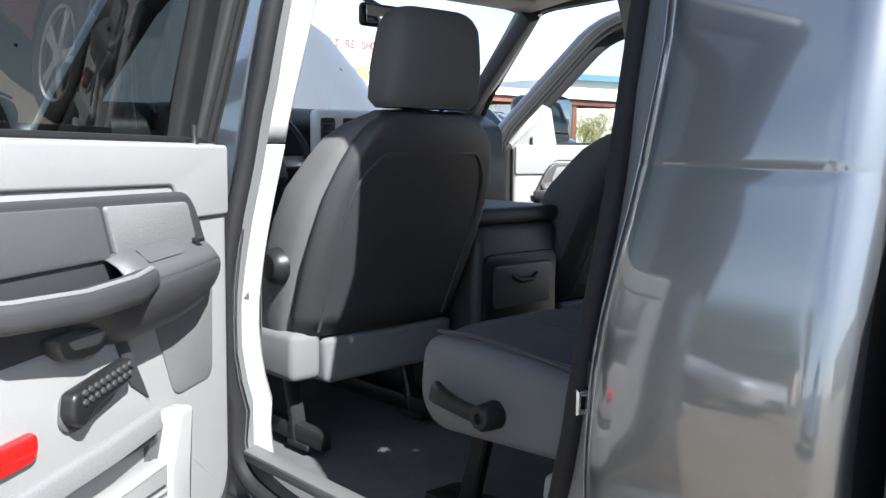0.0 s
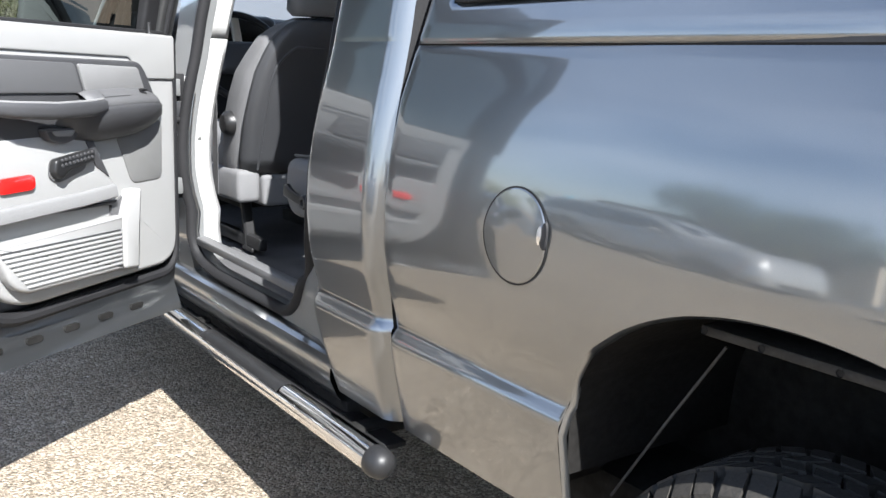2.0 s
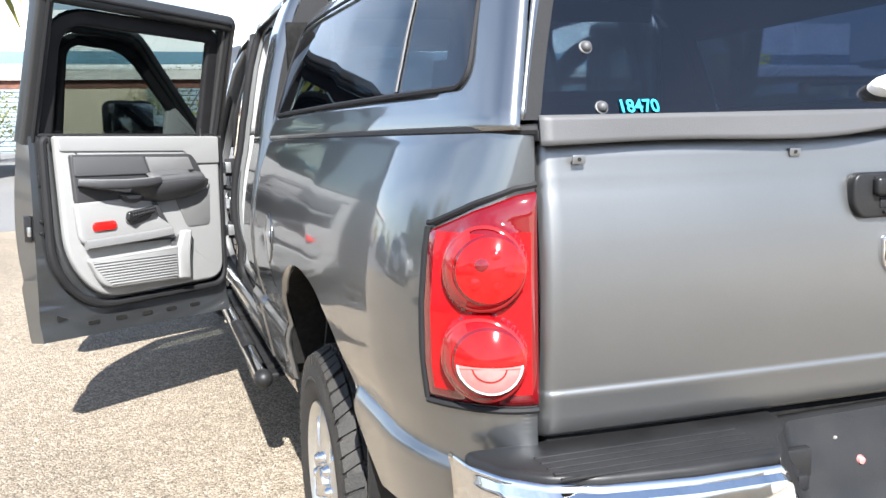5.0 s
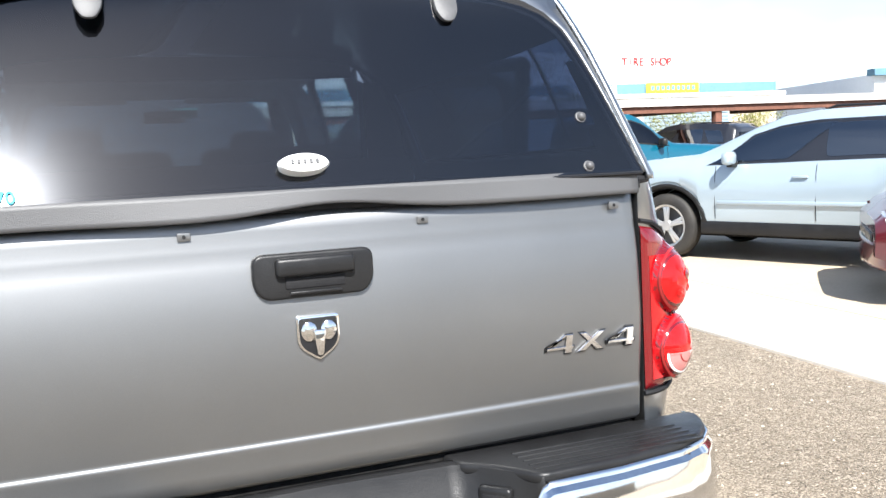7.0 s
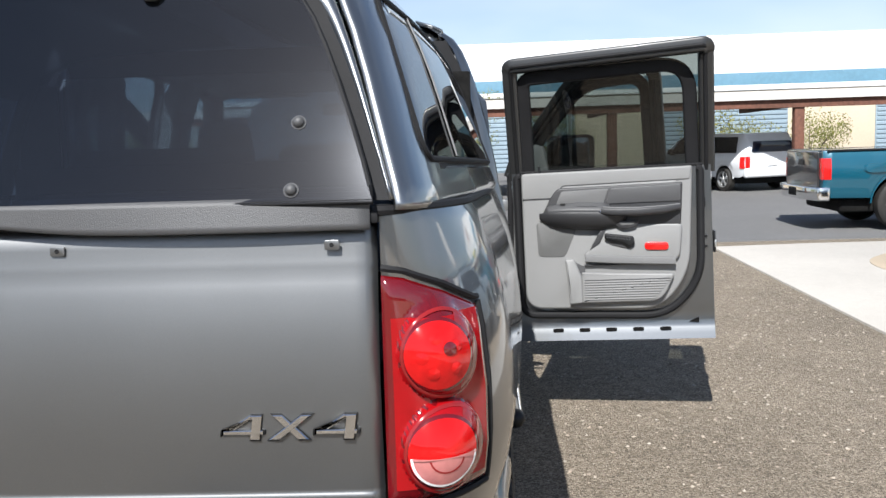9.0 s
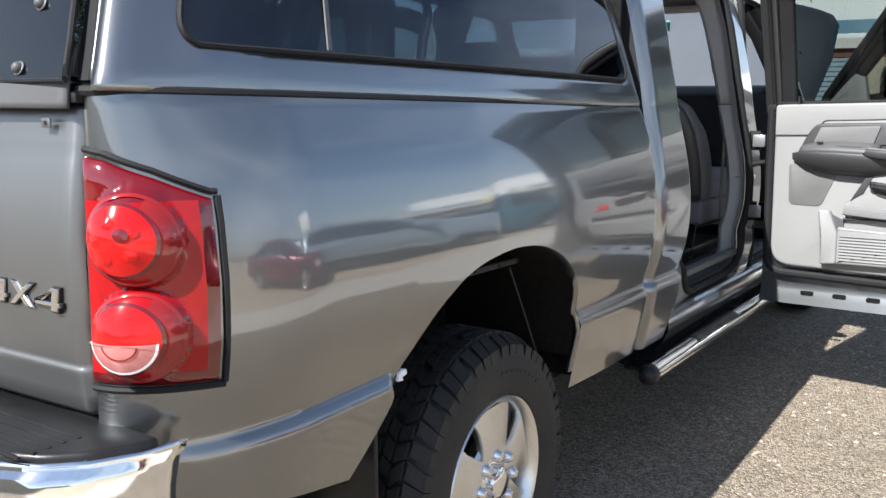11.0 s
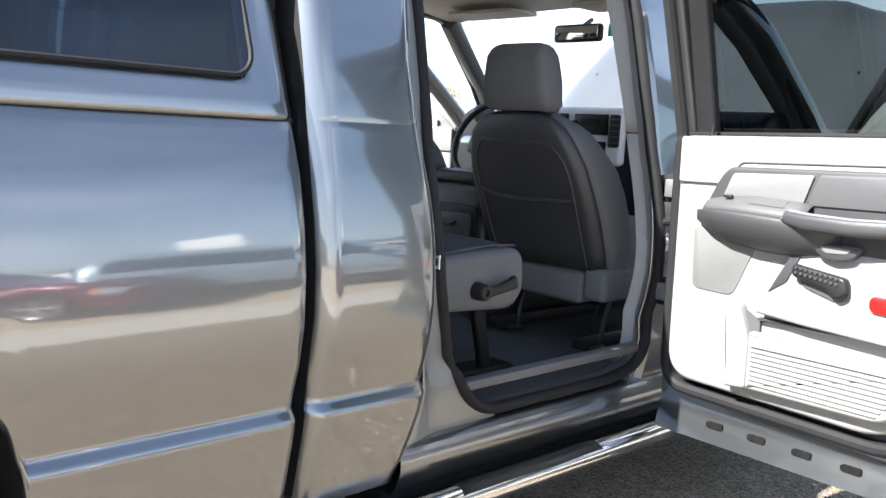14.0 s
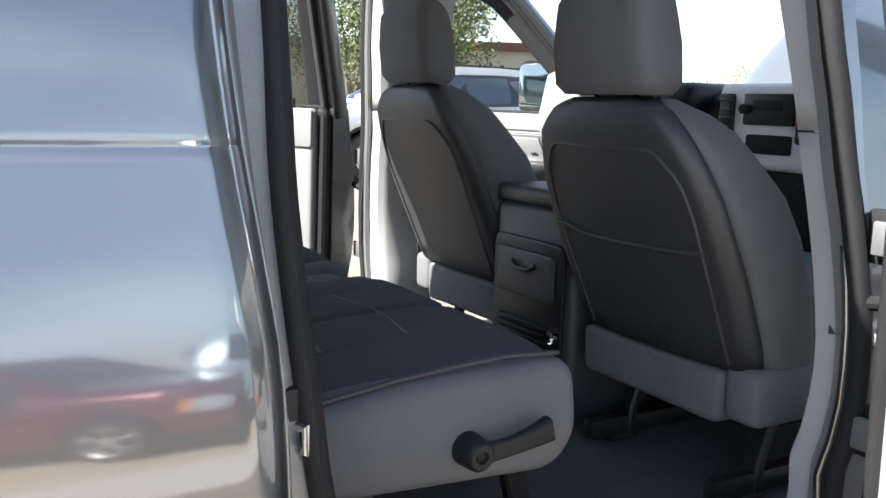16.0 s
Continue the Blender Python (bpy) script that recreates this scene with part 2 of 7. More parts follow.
def rounded(pts, rad, seg=5):
    """A polygon with rounded corners; rad is one number or one a corner."""
    out, n = [], len(pts)
    for i in range(n):
        r = rad[i] if isinstance(rad, (list, tuple)) else rad
        p, a, b = Vector(pts[i]), Vector(pts[i - 1]), Vector(pts[(i + 1) % n])
        if r < 1e-4:
            out.append(tuple(p))
            continue
        da, db = (a - p), (b - p)
        k = min(r, 0.48 * da.length, 0.48 * db.length)
        p0, p1 = p + da.normalized() * k, p + db.normalized() * k
        for j in range(seg + 1):
            t = j / seg
            out.append(tuple((1 - t) ** 2 * p0 + 2 * t * (1 - t) * p + t * t * p1))
    return out


def sweep(path, section, closed=False, up=(0, 0, 1), caps=True, scale=None):
    """Section outline [(a, b)] swept along 3D points; a lies across (path x up), b along up."""
    n, m = len(path), len(section)
    P = [Vector(p) for p in path]
    verts, faces = [], []
    for i in range(n):
        a = P[i - 1] if (i > 0 or closed) else P[i]
        b = P[(i + 1) % n] if (i < n - 1 or closed) else P[i]
        t = (b - a).normalized()
        side = t.cross(Vector(up))
        side = side.normalized() if side.length > 1e-6 else Vector((1, 0, 0))
        w = side.cross(t).normalized()
        k = scale[i] if scale else 1.0
        verts += [tuple(P[i] + side * a_ * k + w * b_ * k) for a_, b_ in section]
    for i in range(n if closed else n - 1):
        for j in range(m):
            q = (i + 1) % n
            faces.append((i * m + j, i * m + (j + 1) % m, q * m + (j + 1) % m, q * m + j))
    if caps and not closed:
        faces += [tuple(range(m)), tuple(range((n - 1) * m, n * m))]
    return verts, faces


def ring(r, seg=10, ry=None):
    return [(r * math.cos(2 * math.pi * i / seg), (ry or r) * math.sin(2 * math.pi * i / seg)) for i in range(seg)]


def tube(path, r, seg=10, closed=False, up=(0, 0, 1)):
    return sweep(path, ring(r, seg), closed, up)


def lathe(profile, seg=32, axis="x", c=(0, 0, 0)):
    """Profile [(radius, along)] turned round an axis through c."""
    verts, faces, n = [], [], len(profile)
    for i in range(seg):
        a = 2 * math.pi * i / seg
        for r, h in profile:
            p = {"x": (h, r * math.cos(a), r * math.sin(a)), "y": (r * math.cos(a), h, r * math.sin(a)), "z": (r * math.cos(a), r * math.sin(a), h)}[axis]
            verts.append((p[0] + c[0], p[1] + c[1], p[2] + c[2]))
    for i in range(seg):
        j = (i + 1) % seg
        for k in range(n - 1):
            faces.append((i * n + k, i * n + k + 1, j * n + k + 1, j * n + k))
    return verts, faces


def lerp(x, xs, ys):
    return float(np.interp(x, xs, ys))


def steps(a, b, n):
    return [a + (b - a) * i / (n - 1) for i in range(n)]


def lettering(text, size, depth, name, mat, m, parent, label="", width=None, slant=0.0, bold=0.0):
    cu = bpy.data.curves.new(name, "FONT")
    cu.body, cu.size, cu.extrude, cu.align_x, cu.align_y, cu.shear, cu.offset = text, size, depth, "CENTER", "CENTER", slant, bold
    tmp = bpy.data.objects.new(name, cu)
    scene.collection.objects.link(tmp)
    me = bpy.data.meshes.new_from_object(tmp.evaluated_get(bpy.context.evaluated_depsgraph_get()))
    bpy.data.objects.remove(tmp)
    if width:
        xs = [v.co.x for v in me.vertices]
        k = width / (max(xs) - min(xs))
        for v in me.vertices:
            v.co.x *= k
    me.transform(m)
    me.name = name
    me.materials.clear()
    me.materials.append(mat)
    ob = new(name, me)
    if parent:
        ob.parent = parent
    return tagged(ob, label) if label else ob

# ---- the pickup truck: x across, y forward from the tailgate, z up, in its own axes; it stands nose-down by 1.5 degrees ----
truck = tagged(new("pickup_truck"), "grey metallic crew cab pickup truck with all doors and hood open", "pickup truck")
truck.matrix_world = pose(0, 0, 0, -1.46)
RAIL, CREASE = 1.358, 0.755
PZ = [0.50, 0.60, 0.70, 0.742, 0.752, 0.772, 0.80, 0.86, 0.95, 1.05, 1.15, 1.25, 1.32, 1.345, 1.358]
PX = [0.945, 0.965, 0.985, 0.992, 0.990, 0.975, 0.980, 0.998, 1.012, 1.012, 1.000, 0.978, 0.953, 0.944, 0.937]


def flank(z):
    """Half width of the body's side at height z."""
    return lerp(z, PZ, PX)


# wheel arch: height of the opening's edge along the bed
AY = [0.440, 0.448, 0.478, 0.505, 0.540, 0.566, 0.590, 0.636, 0.715, 0.815, 0.930, 1.040, 1.140, 1.200, 1.280, 1.345, 1.388, 1.408, 1.416, 1.419]
AZ = [0.585, 0.603, 0.640, 0.676, 0.728, 0.770, 0.812, 0.872, 0.945, 0.991, 1.012, 1.016, 1.003, 0.985, 0.945, 0.895, 0.830, 0.76, 0.70, 0.55]


def bed_floor_edge(y):
    """Lower edge of the bed's side, without the arch."""
    return lerp(y, [0, 0.25, 0.45, 1.45, 1.955], [0.665, 0.622, 0.598, 0.545, 0.532])


def arch_z(y):
    """Height of the arch's edge, with its corners eased."""
    if not 0.62 < y < 1.36:
        return lerp(y, AY, AZ)
    w = min(0.06, y - 0.62 + 0.005, 1.36 - y + 0.005)
    return sum(lerp(y + w * k / 4, AY, AZ) for k in range(-4, 5)) / 9


def under(y):
    z = bed_floor_edge(y)
    if AY[0] < y < AY[-1]:
        z = max(z, arch_z(y))
    return z


# plan of the bed's side from the cab gap to the tailgate: (y, how far x steps in)
PLAN = [(1.948, 0.022), (1.945, 0.010), (1.937, 0.003), (1.925, 0.0)] + [(y, 0.0) for y in steps(1.90, 1.48, 9)] + [(1.455, 0), (1.43, 0), (1.419, 0), (1.4175, 0), (1.415, 0), (1.411, 0)]
PLAN += [(y, 0.0) for y in steps(1.40, 0.62, 36)] + [(y, 0.0) for y in steps(0.61, 0.436, 20)] + [(0.40, 0.0), (0.36, 0.0)]
CLEN, CIN = 0.36, 0.750
CORNER = [(CLEN * (1 - math.sin(radians(a))), 1 - math.cos(radians(a))) for a in range(4, 89, 3)] + [(0.0, 1.0)]
ZUP = [0.772, 0.785, 0.80, 0.83, 0.86, 0.90, 0.95, 1.0, 1.05, 1.10, 1.15, 1.20, 1.25, 1.285, 1.32, 1.335, 1.345, 1.352, 1.358]
ZLOW = [0.772, 0.766, 0.760, 0.755, 0.750, 0.746, 0.742, 0.735, 0.70, 0.65, 0.60, 0.575, 0.56, 0.55, 0.54]


def rear_pinch(y):
    """The bed narrows a little towards its rear corner."""
    return lerp(y, [0, 0.4, 0.9, 1.5], [0.060, 0.042, 0.012, 0.0])


def side_x(y, z, dx=0.0):
    """Half width of the bed at y, z; round the rear corner it runs in to one line beside the tailgate."""
    x = flank(z) - dx - rear_pinch(y)
    if y < CLEN:
        k = 1 - max(0.0, y) / CLEN
        x -= (x - CIN) * (1 - math.sqrt(max(0.0, 1 - k * k)))
    return x


PLAN += [(y, 0.0) for y, _ in CORNER]


def bed_side(s):
    verts, faces = [], []
    for zs, low in ((ZUP, False), (ZLOW, True)):
        n, base = len(zs), len(verts)
        for y, dx in PLAN:
            u = under(y)
            for z in zs:
                zz = max(z, u) if low or u <= 0.772 else (z if z >= 1.10 else 1.10 - (1.10 - z) * (1.10 - u) / (1.10 - 0.772))
                # the crease rises a little towards the arch
                lift = 0.028 * max(0.0, 1 - abs(zz - 0.765) / 0.11) * lerp(y, [0.12, 0.56, 0.60, 0.64], [0, 1, 1, 0]) * (zz > u + 0.004)
                verts.append((s * side_x(y, zz, dx), y, zz + lift))
        for i in range(len(PLAN) - 1):
            for j in range(n - 1):
                q = [base + i * n + j, base + i * n + j + 1, base + (i + 1) * n + j + 1, base + (i + 1) * n + j]
                pts = {tuple(round(c, 4) for c in verts[k]) for k in q}
                if len(pts) >= 3 and max(verts[k][2] for k in q) - min(verts[k][2] for k in q) > 1e-4:
                    faces.append(tuple(q))
    # return lip of the arch, turned inwards, and the rail's flat top
    lip = [(y, arch_z(y)) for y in steps(0.444, 1.34, 54) + steps(1.35, 1.418, 14)]
    d1 = sheet(lambda p, k: (s * (flank(max(p[1], 0.55)) - rear_pinch(p[0]) - k * 0.020), p[0] - 0.006 * math.sin(math.pi * k) * (p[0] > 1.34), p[1] - 0.007 * math.sin(math.pi * k * 0.6)), lip, [0, 0.1, 0.25, 0.6, 1])
    d2 = sheet(lambda p, k: (s * (side_x(p[0], RAIL, p[1]) - k * 0.06), p[0] + 0.04 * k * (p[0] < 0.1), RAIL), PLAN, [0, 1])
    d3 = sheet(lambda z, k: (s * (CIN - 0.004 * k), 0.0 + 0.06 * k, z), steps(0.70, 1.358, 6), [0, 1])
    return part("bed_side", join((verts, faces), d1, d2, d3), PAINT, truck, "glossy grey metallic bed side with reflections", sharp=50)


for s in (1, -1):
    bed_side(s)
    # wheel housing: inner arch, dark
    arch = [(y, arch_z(y) - 0.006) for y in steps(0.444, 1.34, 38) + steps(1.35, 1.417, 8)]
    part("wheel_housing", sheet(lambda p, k: (s * min(k, flank(max(p[1], 0.55)) - rear_pinch(p[0]) - 0.016), p[0], max(p[1], 0.60)), arch, [1.0, 0.93, 0.90, 0.75, 0.52]), LINER, truck, "dusty black wheel housing")
    part("housing_wall", sheet(lambda y, k: (s * 0.53, y, lerp(k, [0, 1], [0.45, 1.02])), steps(0.3, 1.95, 12), [0, 0.5, 1]), DARK, truck)
    part("inner_flange", rbox((s * 0.83, 0.98, 0.940), (0.10, 0.50, 0.016), 0.004), FLANGE, truck, "dusty grey bed flange seen in the wheel housing")
    for y in (0.76, 0.88, 1.0, 1.12, 1.22):
        part("flange_hole", lathe([(0.0, 0.002), (0.005, 0.002), (0.006, 0.0)], 10, "x", (s * 0.881 - (0.002 if s < 0 else 0), y, 0.940)), RUBBER, truck)
    part("housing_bolt", lathe([(0.0, s * 0.016), (0.010, s * 0.014), (0.016, s * 0.006), (0.016, 0.0)], 12, "x", (s * 0.535, 0.80, 0.78)), ALLOY, truck)
    part("brake_line", tube([(s * 0.88, 1.18, 0.925), (s * 0.88, 1.28, 0.77), (s * 0.88, 1.385, 0.60)], 0.0026, 8), FLANGE, truck, "thin dusty cable")
    part("splash_panel", rbox((s * 0.74, 1.56, 0.72), (0.34, 0.02, 0.36), 0.005), DARK, truck)
    part("mud_flap", prism(rounded([(s * 0.60, 0.78), (s * 0.935, 0.78), (s * 0.945, 0.33), (s * 0.60, 0.33)], 0.04), 0.512, 0.526, "y", 0.004), BLACKPL, truck, "black rubber mud flap")
    if s > 0:
        part("torn_clip", prism([(0.575, 0.776), (0.592, 0.774), (0.590, 0.782), (0.606, 0.786), (0.603, 0.797), (0.588, 0.799), (0.578, 0.793)], 0.915, 0.954, "x", 0.002), WHITEPL, truck, "torn white plastic clip at the arch edge")

# fuel door on the driver's side
FY, FZ, FR = 1.520, 1.045, 0.081
fuel = lathe([(0.0, 0.004), (0.05, 0.004), (FR - 0.003, 0.003), (FR, 0.0), (FR, -0.012)], 48, "x")
part("fuel_door", ([(-(flank(z + FZ) + x), y + FY, z + FZ) for x, y, z in fuel[0]], fuel[1]), PAINT, truck, "round grey fuel filler door")
gap = lathe([(FR - 0.001, 0.0012), (FR + 0.0022, 0.0012)], 48, "x")
part("fuel_gap", ([(-(flank(z + FZ) + x), y + FY, z + FZ) for x, y, z in gap[0]], gap[1]), RUBBER, truck)
for nm, mat, w, h, dy, out, lab in (("finger_cup", RUBBER, 0.008, 0.024, 0.003, 0.0050, "dark finger notch of the fuel door"), ("notch_edge", CHROME, 0.006, 0.017, 0.012, 0.0060, "bright edge of the finger notch")):
    cup = lathe([(0.0, out), (0.9, out), (1.0, 0.001)], 20, "x")
    part(nm, ([(-(flank(z * h + FZ + 0.012) + x), y * w + FY - FR + dy + 0.002, z * h + FZ + 0.012) for x, y, z in cup[0]], cup[1]), mat, truck, lab)


# tailgate
def gate(u, v):
    """u across -1..1, v height."""
    x = u * 0.744
    y = lerp(v, [0.822, 0.832, 0.890, 0.898, 0.9025, 0.908, 0.95, 1.15, 1.25, 1.272, 1.285, 1.30, 1.33, 1.343, 1.35],
             [0.0, -0.012, -0.0178, -0.0182, -0.0170, -0.0136, -0.0122, -0.0135, -0.0145, -0.0140, -0.012, -0.010, -0.007, 0.002, 0.03])
    y -= 0.0175 * max(0.0, 1 - ((v - 1.0775) / 0.1875) ** 2) - 0.005
    e = max(0, (abs(u) - 0.975) / 0.025)
    return x, y - 0.012 * (1 - u * u) + 0.02 * e * e, v


GV = [0.822, 0.826, 0.832, 0.86, 0.890, 0.898, 0.900, 0.9025, 0.905, 0.908, 0.913, 0.92, 0.935, 0.96, 0.99, 1.02, 1.05, 1.08, 1.11, 1.14, 1.17, 1.20, 1.23, 1.25, 1.265, 1.275, 1.285, 1.295, 1.31, 1.33, 1.343, 1.35]
part("tailgate", join(sheet(gate, [-1, -0.995, -0.985, -0.975] + steps(-0.95, 0.95, 25) + [0.975, 0.985, 0.995, 1], GV), rbox((0, 0.045, 1.085), (1.47, 0.04, 0.51), 0.005)), GATEPAINT, truck, "dull grey metallic tailgate with a raised upper edge", sharp=60)
for x in (-0.676, -0.232, 0.232, 0.676):
    part("screw_pad", prism(rounded([(x - 0.012, 1.302), (x + 0.012, 1.302), (x + 0.012, 1.318), (x - 0.012, 1.318)], 0.003), -0.0205, -0.017, "y", 0.001), GATEPAINT, truck, "small screw mark on the tailgate")
    part("screw", lathe([(0, -0.0215), (0.0038, -0.0215), (0.0038, -0.02)], 8, "y", (x, 0, 1.31)), BLACKPL, truck)
# handle
hp = rounded([(-0.117, 1.267), (0.117, 1.267), (0.117, 1.206), (0.098, 1.180), (-0.098, 1.180), (-0.117, 1.206)], [0.022, 0.022, 0.015, 0.02, 0.02, 0.015])
handle = part("gate_handle", prism(hp, -0.046, -0.022, "y", 0.006, 3), BLACKPL, truck, "black plastic tailgate handle in a bezel")
part("grip", rbox((0, -0.052, 1.241), (0.152, 0.022, 0.036), 0.008, 3), BLACKPL, handle)
part("finger_slot", rbox((0, -0.0465, 1.210), (0.115, 0.004, 0.022), 0.002), RUBBER, handle)
part("slot_lip", rbox((0, -0.049, 1.191), (0.10, 0.008, 0.006), 0.002), BLACKPL, handle)
# shield badge as a plain shape
sh = rounded([(-0.042, 1.145), (0.042, 1.145), (0.042, 1.085), (0.0, 1.056), (-0.042, 1.085)], [0.008, 0.008, 0.02, 0.008, 0.02])
badge = part("badge", prism(sh, -0.044, -0.034, "y", 0.003), CHROME, truck, "chrome shield badge with a dark field")
si = [(x * 0.88, 1.103 + (z - 1.103) * 0.88) for x, z in sh]
part("badge_field", prism(si, -0.0455, -0.0435, "y", 0.0005), RUBBER, badge)
for s in (1, -1):
    part("badge_horn", moved(([(x, y, z) for x, y, z in lathe([(0.0, -0.006), (0.011, -0.006), (0.017, -0.002), (0.019, 0.004)], 16, "y")[0]], lathe([(0.0, 0), (0.011, 0), (0.017, 0), (0.019, 0)], 16, "y")[1]), Matrix.Translation((s * 0.019, -0.047, 1.115)) @ Matrix.Diagonal((0.9, 1, 1.1, 1))), CHROME, badge)
part("badge_centre", prism(rounded([(-0.013, 1.118), (0.013, 1.118), (0.006, 1.068), (-0.006, 1.068)], 0.004), -0.055, -0.046, "y", 0.003), CHROME, badge)
FOUR = [[(0.0, 0.22), (0.62, 1.0), (0.84, 1.0), (0.30, 0.40), (0.0, 0.40)], [(0.0, 0.22), (0.98, 0.22), (0.98, 0.40), (0.0, 0.40)], [(0.62, 1.0), (0.90, 1.0), (0.90, 0.0), (0.66, 0.0), (0.66, 0.85)]]
EX = [[(0.0, 1.0), (0.26, 1.0), (1.0, 0.0), (0.72, 0.0)], [(0.74, 1.0), (1.0, 1.0), (0.28, 0.0), (0.0, 0.0)]]
for x0, w, glyph, nm in ((0.487, 0.070, FOUR, "figure_four"), (0.563, 0.068, EX, "letter_x"), (0.637, 0.072, FOUR, "figure_four")):
    def glyph_at(grow, d0, d1):
        out = []
        for i, g in enumerate(glyph):
            q = [(x0 + w * u + 0.006 * v, 1.000 + 0.042 * v) for u, v in g]
            cx, cz = sum(c[0] for c in q) / len(q), sum(c[1] for c in q) / len(q)
            q = [(cx + (a - cx) * grow, cz + (c - cz) * grow) for a, c in q]
            out.append(prism(q, d0 - 0.0006 * i, d1, "y", 0.0012, 1))
        return join(*out)
    back = part("drive_badge", glyph_at(1.06, -0.031, -0.022), BLACKPL, truck)
    part(nm, glyph_at(0.94, -0.0345, -0.026), CHROME, back, "chrome 4 X 4 lettering on the tailgate")

# tail lamps: a red lens that wraps round each rear corner, with two round domes
LANG = [40 + 1.25 * i for i in range(41)]


def corner_at(a, z, out):
    y = CLEN * (1 - math.sin(radians(a)))
    x = side_x(y, z)
    return x + out * math.cos(radians(a)), y - out * math.sin(radians(a)), z


def lamp_top(a):
    return lerp(a, [40, 58, 78, 90], [1.190, 1.225, 1.252, 1.258])


for s in (1, -1):
    # arc length along the lens from its outer edge
    run, table = 0.0, [0.0]
    for i in range(100):
        p0, p1 = Vector(corner_at(40 + 0.5 * i, 1.05, 0.016)), Vector(corner_at(40.5 + 0.5 * i, 1.05, 0.016))
        run += (p1 - p0).length
        table.append(run)
    angles = [40 + 0.5 * i for i in range(101)]
    L = table[-1]

    def bulge(p, z):
        """Each round lens stands out from the lamp as a shallow dome."""
        return max(0.040 * max(0.0, 1 - ((p - L * 0.55) ** 2 + (z - zc) ** 2) / 0.078 ** 2) ** 0.55 for zc in (1.130, 0.972))

    def lens(a, v):
        z = 0.884 + (lamp_top(a) - 0.884) * v
        e = min(1.0, min(v, 1 - v) * 14, (a - 40) / 6 + 0.15, (90 - a) / 5 + 0.15)
        x, y, z = corner_at(a, z, 0.002 + 0.014 * math.sqrt(max(0, e)) + bulge(lerp(a, angles, table), z))
        return s * x, y, z
    lamp = part("tail_lamp", sheet(lens, LANG, [0, 0.015, 0.04, 0.07] + steps(0.1, 0.92, 36) + [0.96, 0.985, 1]), LENS, truck, "red tail lamp with two round lenses", sharp=70)
    def rim(a, k):
        z = 0.876 + (lamp_top(a) + 0.012 - 0.876) * k
        x, y, z = corner_at(a, z, 0.004)
        return s * x, y, z
    for k, nm in ((0, "lamp_seal"), (1, "lamp_seal")):
        part(nm, sweep([rim(a, k) for a in [38] + LANG], ring(0.006, 6)), RUBBER, lamp)
    part("lamp_seal", sweep([(s * corner_at(38, z, 0.003)[0], corner_at(38, z, 0.003)[1], z) for z in steps(0.88, 1.195, 8)], ring(0.006, 6), up=(0, 1, 0)), RUBBER, lamp)
    def on_lens(p, z, out):
        """p: run along the lens from its outer edge."""
        a = lerp(p, table, angles)
        x, y, z = corner_at(a, z, out + bulge(p, z))
        return s * x, y, z

    def polar(pc, zc, r0, r1, a0, a1, h0, h1, n=40):
        return sheet(lambda t, k: on_lens(pc + (r0 + (r1 - r0) * k) * math.cos(t), zc + (r0 + (r1 - r0) * k) * math.sin(t), h0 + (h1 - h0) * k), steps(a0, a1, n), [0, 0.25, 0.5, 0.75, 1])
    part("lens_field", sheet(lambda p, z: on_lens(p, z, 0.0172), steps(0.022, L - 0.016, 40), steps(0.908, 1.190, 56)), LENSMID, lamp, "red inner field of the lamp")
    for zc, lower in ((1.130, False), (0.972, True)):
        pc, pd = L * 0.55, L * 0.55 + 0.014
        part("lens_crescent", polar(pc, zc, 0.050, 0.071, math.pi * 0.62, math.pi * 1.38, 0.0182, 0.0182, 24), LENSPINK, lamp, "pinkish clear crescent beside the round lens")
        part("lens_ring", polar(pc, zc, 0.069, 0.0745, 0, 2 * math.pi, 0.0185, 0.0215, 48), LENSPINK, lamp, "thin bright ring round the lens")
        part("lens_groove", polar(pd, zc, 0.055, 0.061, 0, 2 * math.pi, 0.0195, 0.0188, 48), LENS, lamp)
        part("lens_dome", polar(pd, zc, 0.0, 0.0555, 0, 2 * math.pi, 0.0255, 0.0195, 48), LENSDEEP, lamp, "round red lens")
        if lower:
            half = part("reverse_lens", polar(pd, zc - 0.004, 0.0, 0.050, math.pi, 2 * math.pi, 0.0265, 0.0215, 30), LENSCLEAR, lamp, "clear lower half of the round lens")
            part("lens_outline", polar(pd, zc - 0.004, 0.048, 0.052, math.pi, 2 * math.pi, 0.0222, 0.0222, 30), WHITEPL, half)
            part("lens_outline", polar(pd, zc - 0.004, 0.024, 0.0265, math.pi * 1.05, math.pi * 1.95, 0.0250, 0.0250, 20), LENSPINK, half)
            part("lens_outline", sheet(lambda p, z: on_lens(p, z, 0.0268), steps(pd - 0.050, pd + 0.050, 9), [zc - 0.0055, zc - 0.0035]), LENSCLEAR, half)
        else:
            part("bulb", polar(pd - 0.012, zc + 0.012, 0.0, 0.011, 0, 2 * math.pi, 0.0285, 0.026, 16), LENS, lamp, "dark bulb behind the lens")
            for k in range(5):
                part("lens_facet", polar(pd + 0.030 * math.cos(1.3 * k), zc + 0.030 * math.sin(1.3 * k), 0.0, 0.010, 0, 2 * math.pi, 0.0262, 0.0236, 8), LENSDEEP, lamp)

# filler panel beneath each lamp is part of the bed side; the bumper
BX = [0.0, 0.22, 0.28, 0.34, 0.40, 0.56, 0.72, 0.80, 0.85, 0.885, 0.895]
BY = [-0.175, -0.175, -0.178, -0.188, -0.200, -0.197, -0.175, -0.14, -0.09, -0.02, 0.06]


